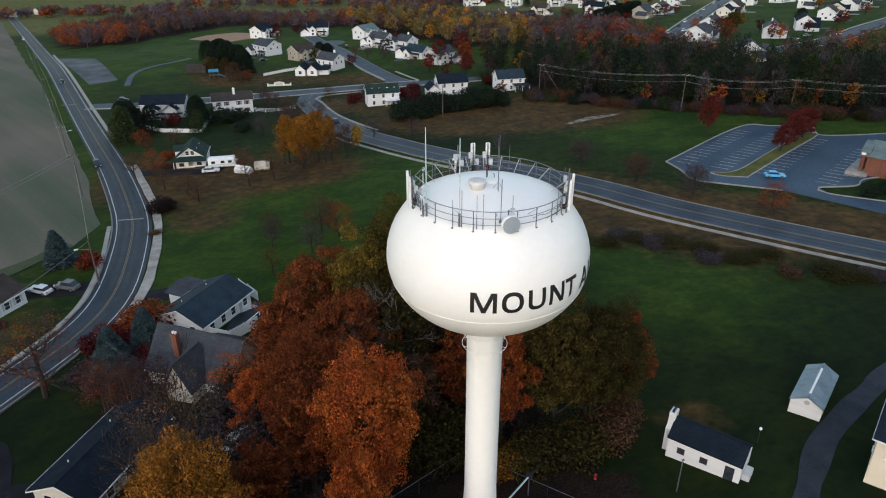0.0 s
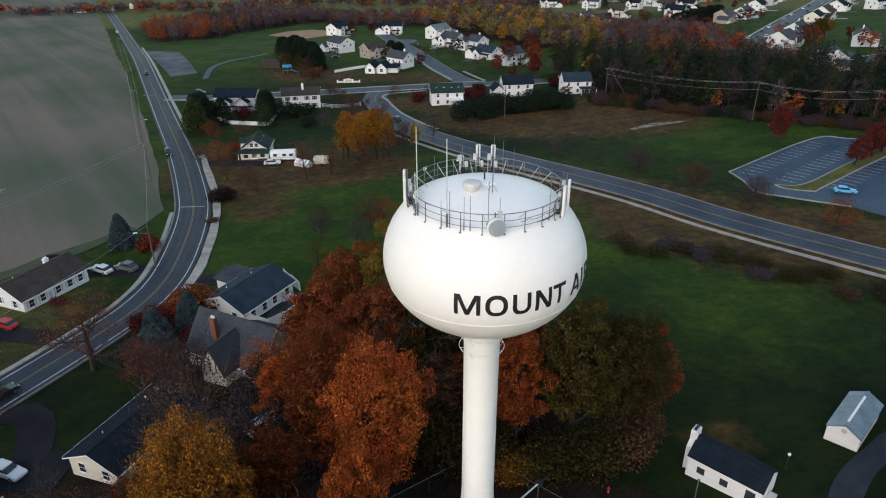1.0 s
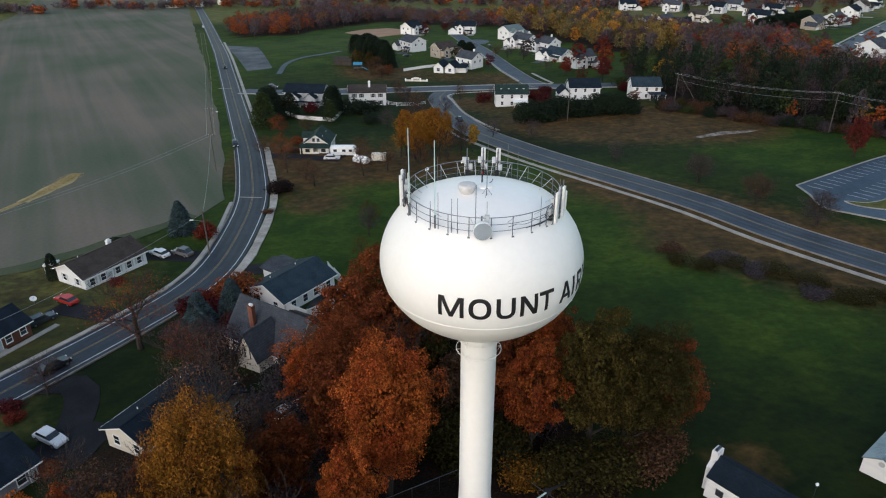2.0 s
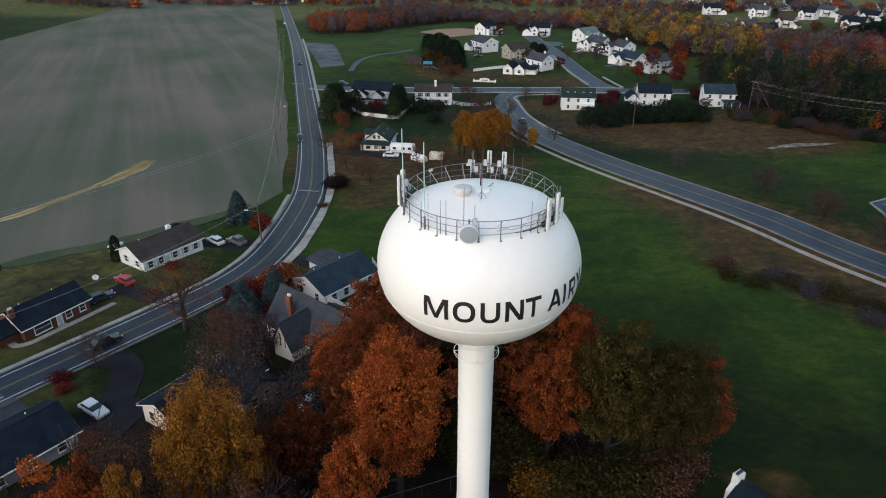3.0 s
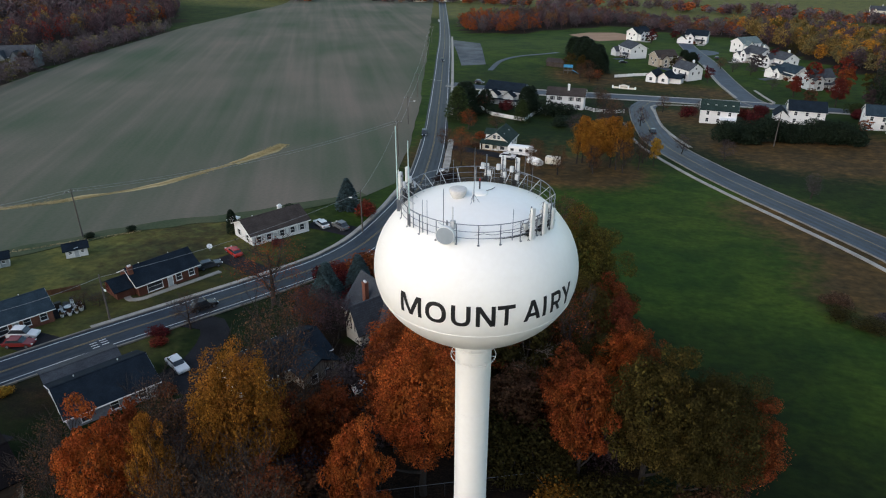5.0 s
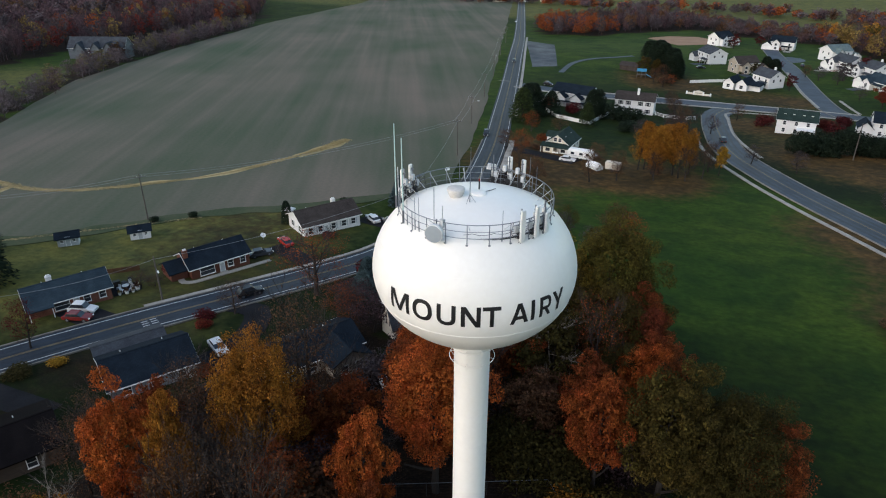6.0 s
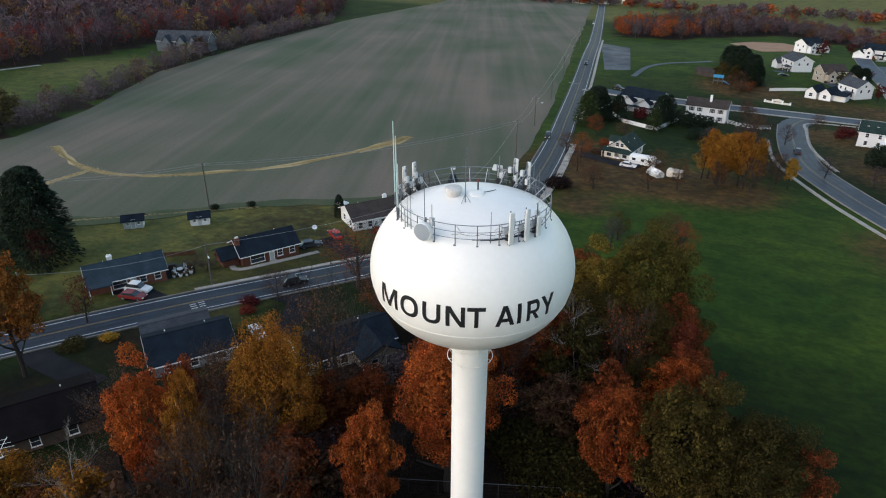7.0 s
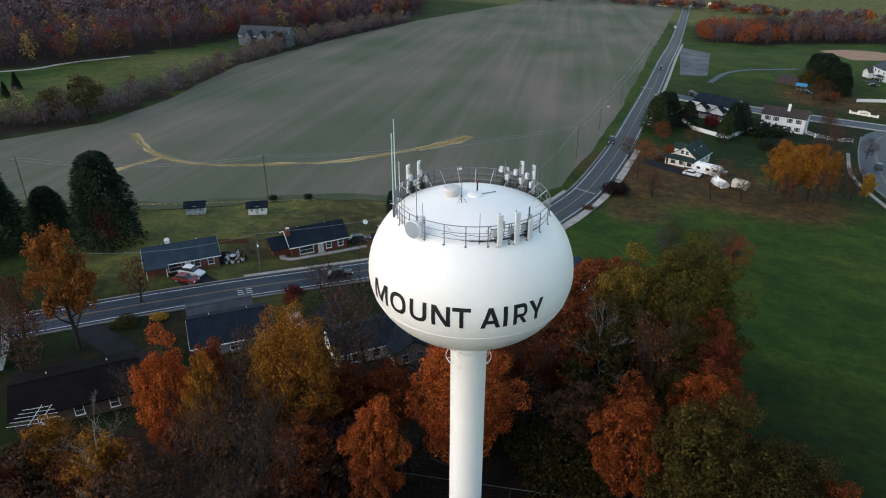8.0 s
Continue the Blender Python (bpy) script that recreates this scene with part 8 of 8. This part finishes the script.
for k in range(13):
    u = 0.9 + 0.36 * k
    i = int(u)
    (ax, ay), (bx, by) = STREET_ONE[i], STREET_ONE[i + 1]
    ang = math.degrees(math.atan2(by - ay, bx - ax))
    o = 3.1 if k % 3 else -3.1
    x, y = ax + (bx - ax) * (u - i) - o * math.sin(radians(ang)), ay + (by - ay) * (u - i) + o * math.cos(radians(ang))
    c, lab = ((WHITE_P, "white"), (BLACK_P, "black"), (SILVER, "silver"), (WHITE_P, "white"), (NAVY, "dark blue"))[k % 5]
    car(x, y, ang, c, lab + " car parked at the kerb of a distant street", k % 4 == 1)


def yard_dish(x, y, rz):
    """A shallow round dish tilted on a short post."""
    ob = thing("satellite_dish", x, y, gz(x, y), rz, "old white satellite dish standing on a lawn", "satellite dish")
    bm = bmesh.new()
    tube(bm, (0, 0, -0.4), (0, 0, 0.9), 0.06, seg=8)
    part("post", bm, M_STEEL, ob)
    bm = revolve(bmesh.new(), [(0, 0.0), (0.28, 0.03), (0.53, 0.13), (0.56, 0.13), (0.55, 0.10), (0.28, -0.01), (0, -0.04)], 24)
    bmesh.ops.transform(bm, matrix=pose(0, 0, 1.0, 0, 35, 0), verts=bm.verts)
    part("bowl", bm, M_PANEL, ob, smooth=True)
    bm = bmesh.new()
    tube(bm, (0.02, 0, 1.0), (0.42, 0, 1.55), 0.025, seg=5)
    part("feed_arm", bm, M_STEEL, ob)


def garden_canopy(x, y, rz):
    """A small square canopy with a peaked top on four posts."""
    ob = thing("garden_canopy", x, y, gz(x, y), rz, "small white peaked canopy beside a house", "canopy")
    for u in (-0.95, 0.95):
        for v in (-0.95, 0.95):
            bm = bmesh.new()
            tube(bm, (u, v, -0.3), (u, v, 1.9), 0.03, seg=6)
            part("post", bm, M_PANEL, ob)
    bm = bmesh.new()
    ring = [[bm.verts.new((u * w, v * w, z)) for u, v in ((-1, -1), (1, -1), (1, 1), (-1, 1))] for w, z in ((1.1, 1.62), (1.1, 1.9), (0.6, 2.2), (0.08, 2.5))]
    for lo, hi in zip(ring, ring[1:]):
        for i in range(4):
            bm.faces.new((lo[i], lo[(i + 1) % 4], hi[(i + 1) % 4], hi[i]))
    bm.faces.new(ring[-1])
    part("cover", bm, M_WHITE, ob)


yard_dish(-81.6, 84.4, -20)
garden_canopy(-88.2, 96.6, 15)


def caravan(x, y, rz):
    ob = thing("caravan", x, y, gz(x, y) + 0.08, rz, "white travel trailer parked beside a cottage", "caravan")
    bm = boxes((-3.6, 3.6, -1.2, 1.2, 0.5, 3.0))
    bmesh.ops.bevel(bm, geom=bm.edges[:], offset=0.25, segments=3, affect="EDGES")
    part("body", bm, M_TRIM, ob)
    for u in (-2.2, 0.3, 2.2):
        part("window", boxes((u - 0.5, u + 0.5, -1.23, -1.18, 1.6, 2.3)), M_GLASS, ob)
    part("stripe", boxes((-3.3, 3.3, -1.225, -1.19, 1.2, 1.35)), M_GREY, ob)
    for u in (-0.6, 0.5):
        for s in (-1.1, 1.1):
            bm = bmesh.new()
            tube(bm, (u, s - 0.1, 0.36), (u, s + 0.1, 0.36), 0.36, seg=12)
            part("wheel", bm, M_TYRE, ob)


caravan(-60.5, 179.6, 12)
bt = thing("covered_boat", -53.0, 173.5, gz(-53, 173.5), 70, "white covered boat on the lawn", "boat")
part("cover", prism(bmesh.new(), [(-1.1, 0.3), (1.1, 0.3), (1.2, 1.2), (0, 2.2), (-1.2, 1.2)], -2.2, 2.2), M_TRIM, bt)
bt = thing("box_trailer", -48.5, 175.5, gz(-48.5, 175.5), 10, "small pale box trailer", "trailer")
bm = boxes((-2.0, 2.0, -1.0, 1.0, 0.5, 2.4))
bmesh.ops.bevel(bm, geom=bm.edges[:], offset=0.1, segments=2, affect="EDGES")
part("box", bm, M_CREAM, bt)
part("wheel", boxes((-0.4, 0.4, -1.1, 1.1, 0.0, 0.7)), M_TYRE, bt)

# ---------------------------------------------------------------- poles and wires
POLES = {}


def pole(key, x, y, h, arm=True, lamp=None, rz=0.0):
    ob = thing("utility_pole", x, y, gz(x, y), rz, "weathered wooden utility pole" + (" with a street lamp" if lamp else ""), "utility pole")
    bm = bmesh.new()
    tube(bm, (0, 0, -0.6), (0, 0, h), 0.17, 0.11, 8)
    part("shaft", bm, M_POLE, ob)
    if arm:
        part("cross_arm", boxes((-1.3, 1.3, -0.06, 0.06, h - 0.75, h - 0.62)), M_POLE, ob)
        for u in (-1.15, -0.5, 0.5, 1.15):
            bm = bmesh.new()
            tube(bm, (u, 0, h - 0.62), (u, 0, h - 0.42), 0.045, seg=6)
            part("insulator", bm, M_RADIO, ob)
    if lamp:
        bm = bmesh.new()
        tube(bm, (0, 0, h - 2.2), (2.0, 0, h - 1.8), 0.035, seg=5)
        part("lamp_arm", bm, M_STEEL, ob)
        part("lamp_head", boxes((1.9, 2.6, -0.12, 0.12, h - 1.88, h - 1.74)), M_PANEL, ob)
    POLES[key] = Vector((x, y, gz(x, y) + h))
    return ob


def wire(a, b, drops=(0.45,), sag=1.0, sideways=(0.0,)):
    pa, pb = POLES[a], POLES[b]
    d = (pb - pa).normalized()
    n = Vector((-d.y, d.x, 0))
    for k in drops:
        for s in sideways:
            line = [pa.lerp(pb, i / 12) + n * s - Vector((0, 0, k + sag * 4 * i / 12 * (1 - i / 12))) for i in range(13)]
            tagged(part("overhead_wire", bent(bmesh.new(), line, 0.028, 4), M_WIRE), "thin sagging overhead wire between poles", "wire")


for key, x, y, h, lamp, rz in (("a", -111, 195, 10, True, 30), ("b", -90, 160, 11, False, 30), ("c", -110.5, 75.5, 11, False, 60), ("d", -72.5, 56.5, 8.5, True, -20), ("e", -61.8, 108.0, 9.5, True, 200), ("f", -135, 236, 10, False, 30), ("g", -160, 278, 10, False, 30), ("h", -192, 330, 10, False, 30), ("i", -225, 384, 10, False, 30), ("j", -80.5, 30.0, 9.0, False, 0), ("k", -140, 30, 11, False, 60)):
    pole(key, x, y, h, key not in "de", 1 if lamp else None, rz)
for key, x, y, h in (("p", 36, 257, 12), ("q", 77.5, 221, 12.5), ("r", 109, 213, 11), ("s", 160, 190, 12), ("t", 0.0, 231, 11)):
    pole(key, x, y, h, key != "t", None, -35)
bm = bmesh.new()
tube(bm, (44.5, 255, gz(44.5, 255) - 0.3), (37, 256.6, gz(36, 257) + 11.0), 0.11, 0.09, 7)
tagged(part("brace_pole", bm, M_POLE), "leaning wooden brace pole", "utility pole")
for a_, b_ in (("p", "q"), ("q", "r"), ("r", "s")):
    wire(a_, b_, (0.4,), 1.4, (-0.8, 0.8))
    wire(a_, b_, (2.6,), 1.4)
for a_, b_ in (("a", "b"), ("f", "a"), ("g", "f"), ("h", "g"), ("i", "h")):
    wire(a_, b_, (0.45,), 0.8, (-1.0, 1.0))
wire("b", "c", (0.4,), 2.2, (-0.8, 0.8))
wire("c", "k", (0.4,), 2.0, (-0.8, 0.8))
wire("d", "e", (0.5,), 1.2)
wire("j", "d", (0.5,), 1.2)
wire("e", "b", (0.5,), 1.5)

# ---------------------------------------------------------------- small garden things
tagged(part("patio", patch([(-84.6, 53.2), (-80.6, 52.2), (-79.6, 56.8), (-83.4, 58.0)], 0.06, 2.0), M_DRIVE), "dark paved patio beside a brick house", "patio", kind="structure")


def garden_chair(x, y, rz):
    ob = thing("garden_chair", x, y, gz(x, y) + 0.06, rz, "white plastic garden chair on a dark patio", "chair", "patio chairs")
    part("seat", boxes((-0.27, 0.27, -0.27, 0.27, 0.40, 0.45)), M_TRIM, ob)
    part("backrest", boxes((-0.27, 0.27, 0.23, 0.28, 0.45, 0.95)), M_TRIM, ob)
    for u in (-0.24, 0.24):
        for v in (-0.24, 0.24):
            part("leg", boxes((u - 0.03, u + 0.03, v - 0.03, v + 0.03, 0.0, 0.40)), M_TRIM, ob)


for x, y, rz in ((-82.6, 54.2, 20), (-81.2, 54.0, 120), (-81.6, 56.2, 200), (-80.6, 55.4, 280), (-83.2, 56.6, 60)):
    garden_chair(x, y, rz)
gt = thing("garden_table", -81.9, 55.1, gz(-81.9, 55.1) + 0.06, 0, "round pale garden table on a dark patio", "table")
bm = bmesh.new()
tube(bm, (0, 0, 0.70), (0, 0, 0.75), 0.6, seg=20)
part("tabletop", bm, M_PANEL, gt)
bm = bmesh.new()
tube(bm, (0, 0, 0), (0, 0, 0.70), 0.05, seg=8)
part("stem", bm, M_STEEL, gt)


def storage_box(x, y, rz, w, d, h, mat, label):
    ob = thing("storage_box", x, y, gz(x, y) + 0.06, rz, label, "box")
    part("body", boxes((-w / 2, w / 2, -d / 2, d / 2, 0, h)), mat, ob)
    part("lid", boxes((-w / 2 - 0.04, w / 2 + 0.04, -d / 2 - 0.04, d / 2 + 0.04, h, h + 0.07)), M_CABLE, ob)


def planter(x, y, s, colour):
    """A pale pot with a ball of small leaves."""
    ob = thing("flower_pot", x, y, gz(x, y) + 0.06, 0, "pale flower pot with a withered plant", "flower pot", "patio flower pots")
    part("pot", revolve(bmesh.new(), [(0, 0), (0.20 * s, 0), (0.30 * s, 0.45 * s), (0.26 * s, 0.45 * s), (0.24 * s, 0.38 * s), (0, 0.38 * s)], 12), M_PANEL, ob, smooth=True)
    g = random.Random(int(x * 10))
    bm = bmesh.new()
    for k in range(60):
        a, r, z = g.uniform(0, 6.28), 0.34 * s * math.sqrt(g.random()), g.uniform(0.4, 0.9) * s
        p = Vector((r * math.cos(a), r * math.sin(a), z))
        u, v = Vector((g.uniform(-1, 1), g.uniform(-1, 1), g.uniform(-1, 1))) * 0.10 * s, Vector((g.uniform(-1, 1), g.uniform(-1, 1), g.uniform(-1, 1))) * 0.10 * s
        bm.faces.new([bm.verts.new(p + q) for q in (u, v, -u, -v)])
    leaves = part("leaves", bm, M_LEAF, ob)
    leaves.color = (*colour, 1)


def kettle_grill(x, y):
    ob = thing("barbecue_grill", x, y, gz(x, y) + 0.06, 30, "black kettle barbecue on three legs", "barbecue")
    part("bowl", revolve(bmesh.new(), [(0, 0.50), (0.20, 0.55), (0.32, 0.72), (0.33, 0.80)], 16), M_CABLE, ob, smooth=True)
    part("lid", revolve(bmesh.new(), [(0.33, 0.81), (0.30, 0.95), (0.18, 1.06), (0, 1.10)], 16), M_CABLE, ob, smooth=True)
    for k in range(3):
        bm = bmesh.new()
        tube(bm, (0.16 * math.cos(2.1 * k), 0.16 * math.sin(2.1 * k), 0.60), (0.34 * math.cos(2.1 * k), 0.34 * math.sin(2.1 * k), 0.0), 0.018, seg=5)
        part("leg", bm, M_STEEL, ob)


storage_box(-84.6, 54.6, 75, 1.5, 0.7, 0.8, M_BROWN_WALL, "dark brown storage box with a black lid on a patio")
storage_box(-83.6, 55.8, 20, 1.0, 0.6, 0.6, M_STONE, "grey storage box with a black lid on a patio")
kettle_grill(-84.0, 57.0)
for x, y, s_, c_ in ((-79.9, 54.2, 1.3, BROWN), (-79.6, 55.2, 1.0, STRAW), (-79.9, 56.2, 1.5, BROWN), (-82.0, 57.2, 1.1, MAROON), (-80.4, 53.2, 1.0, STRAW)):
    planter(x, y, s_, c_)
wf = tagged(new("wooden_fence"), "low rusty-brown board fence behind a house", "fence")
for k in range(4):
    t0 = k / 4
    x, y = -90.6 + 3.2 * t0, 55.6 + 5.2 * t0
    pn = part("fence_panel", boxes((0, 1.5, -0.03, 0.03, 0.1, 1.1)), M_BOARD, wf)
    pn.matrix_basis = pose(x, y, gz(x, y), 0, 0, 58)
    ps = part("fence_post", boxes((-0.06, 0.06, -0.06, 0.06, -0.3, 1.25)), M_BOARD, wf)
    ps.matrix_basis = pose(x, y, gz(x, y), 0, 0, 58)
br = thing("cable_bridge", 0, 0, 0, 0, "pale pipe bridge from the tower foot to a dark bracket", "pipe")
bm = bmesh.new()
tube(bm, (4.4, 45.6, 2.75), (8.5, 51.2, 2.3), 0.09, seg=10)
part("pipe", bm, M_WHIP, br)
part("clamp", boxes((8.3, 8.95, 51.1, 51.6, 2.05, 2.5)), M_CABLE, br)
bm = bmesh.new()
tube(bm, (8.6, 51.4, 2.3), (11.2, 56.0, 0.15), 0.14, seg=8)
part("conduit", bm, M_CABLE, br)
bm = bmesh.new()
tube(bm, (8.6, 51.35, gz(8.6, 51.35) - 0.3), (8.6, 51.35, 2.2), 0.06, seg=8)
part("leg", bm, M_STEEL, br)
hy = thing("fire_hydrant", 15.8, 53.3, gz(15.8, 53.3), 0, "small red hydrant among fallen leaves", "hydrant")
part("body", revolve(bmesh.new(), [(0.0, 0.78), (0.09, 0.74), (0.13, 0.62), (0.12, 0.1), (0.17, 0.08), (0.17, -0.1)], 12), M_RED, hy, smooth=True)
bm = bmesh.new()
tube(bm, (-0.22, 0, 0.5), (0.22, 0, 0.5), 0.06, seg=8)
part("nozzle", bm, M_RED, hy)
lp = thing("lamp_post", 34.6, 58.2, gz(34.6, 58.2), 0, "thin lawn lamp post with a white globe", "lamp post")
bm = bmesh.new()
tube(bm, (0, 0, -0.3), (0, 0, 1.85), 0.04, seg=8)
part("post", bm, M_CABLE, lp)
part("globe", revolve(bmesh.new(), [(0, 2.2), (0.12, 2.16), (0.18, 2.02), (0.12, 1.88), (0, 1.84)], 14), M_TRIM, lp, smooth=True)
mp_ = thing("metal_post", 23.6, 51.2, gz(23.6, 51.2), 0, "plain grey metal post beside the outbuilding", "post")
bm = bmesh.new()
tube(bm, (0, 0, -0.4), (0, 0, 4.2), 0.075, 0.06, 8)
part("shaft", bm, M_STEEL, mp_)
part("cap", boxes((-0.12, 0.12, -0.08, 0.08, 4.2, 4.3)), M_STEEL, mp_)
ae = thing("roof_aerial", -42.3, 16.6, gz(-42.3, 16.6), 63, "large white aerial frame of crossed bars beside a house", "aerial")
bm = bmesh.new()
tube(bm, (0, 0, -0.3), (0, 0, 5.0), 0.06, seg=6)
part("mast", bm, M_STEEL, ae)
for k in range(5):
    bm = bmesh.new()
    tube(bm, (-3.0 + 0.2 * k, -1.4 + 0.7 * k, 4.7), (3.0 - 0.5 * k, -1.4 + 0.7 * k, 4.9), 0.022, seg=5)
    part("element", bm, M_TRIM, ae)
for u in (-0.6, 0.5):
    bm = bmesh.new()
    tube(bm, (u, -1.8, 4.8), (u + 0.4, 1.8, 4.85), 0.028, seg=5)
    part("boom", bm, M_TRIM, ae)
gp = thing("play_frame", -106, 322, gz(-106, 322), 20, "blue and brown playground climbing frame", "playground")
M_BLUE = material("blue_plastic", (0.03, 0.16, 0.28), (0.05, 0.22, 0.36), 1.0, 0.4, 6.0, 0.05)
for u, v in ((-2, -1.2), (2, -1.2), (-2, 1.2), (2, 1.2), (0, -1.2), (0, 1.2)):
    part("post", boxes((u - 0.1, u + 0.1, v - 0.1, v + 0.1, -0.3, 3.2)), M_POLE, gp)
part("deck", boxes((-2.1, 2.1, -1.3, 1.3, 1.4, 1.55)), M_POLE, gp)
part("canopy", prism(bmesh.new(), [(-1.5, 3.1), (1.5, 3.1), (0, 4.2)], -2.2, 2.2, pose(0, 0, 0, 0, 0, 90)), M_BLUE, gp)
part("slide", prism(bmesh.new(), [(2.1, 1.55), (2.3, 1.75), (5.2, 0.35), (5.1, 0.1)], -0.5, 0.5), M_BLUE, gp)
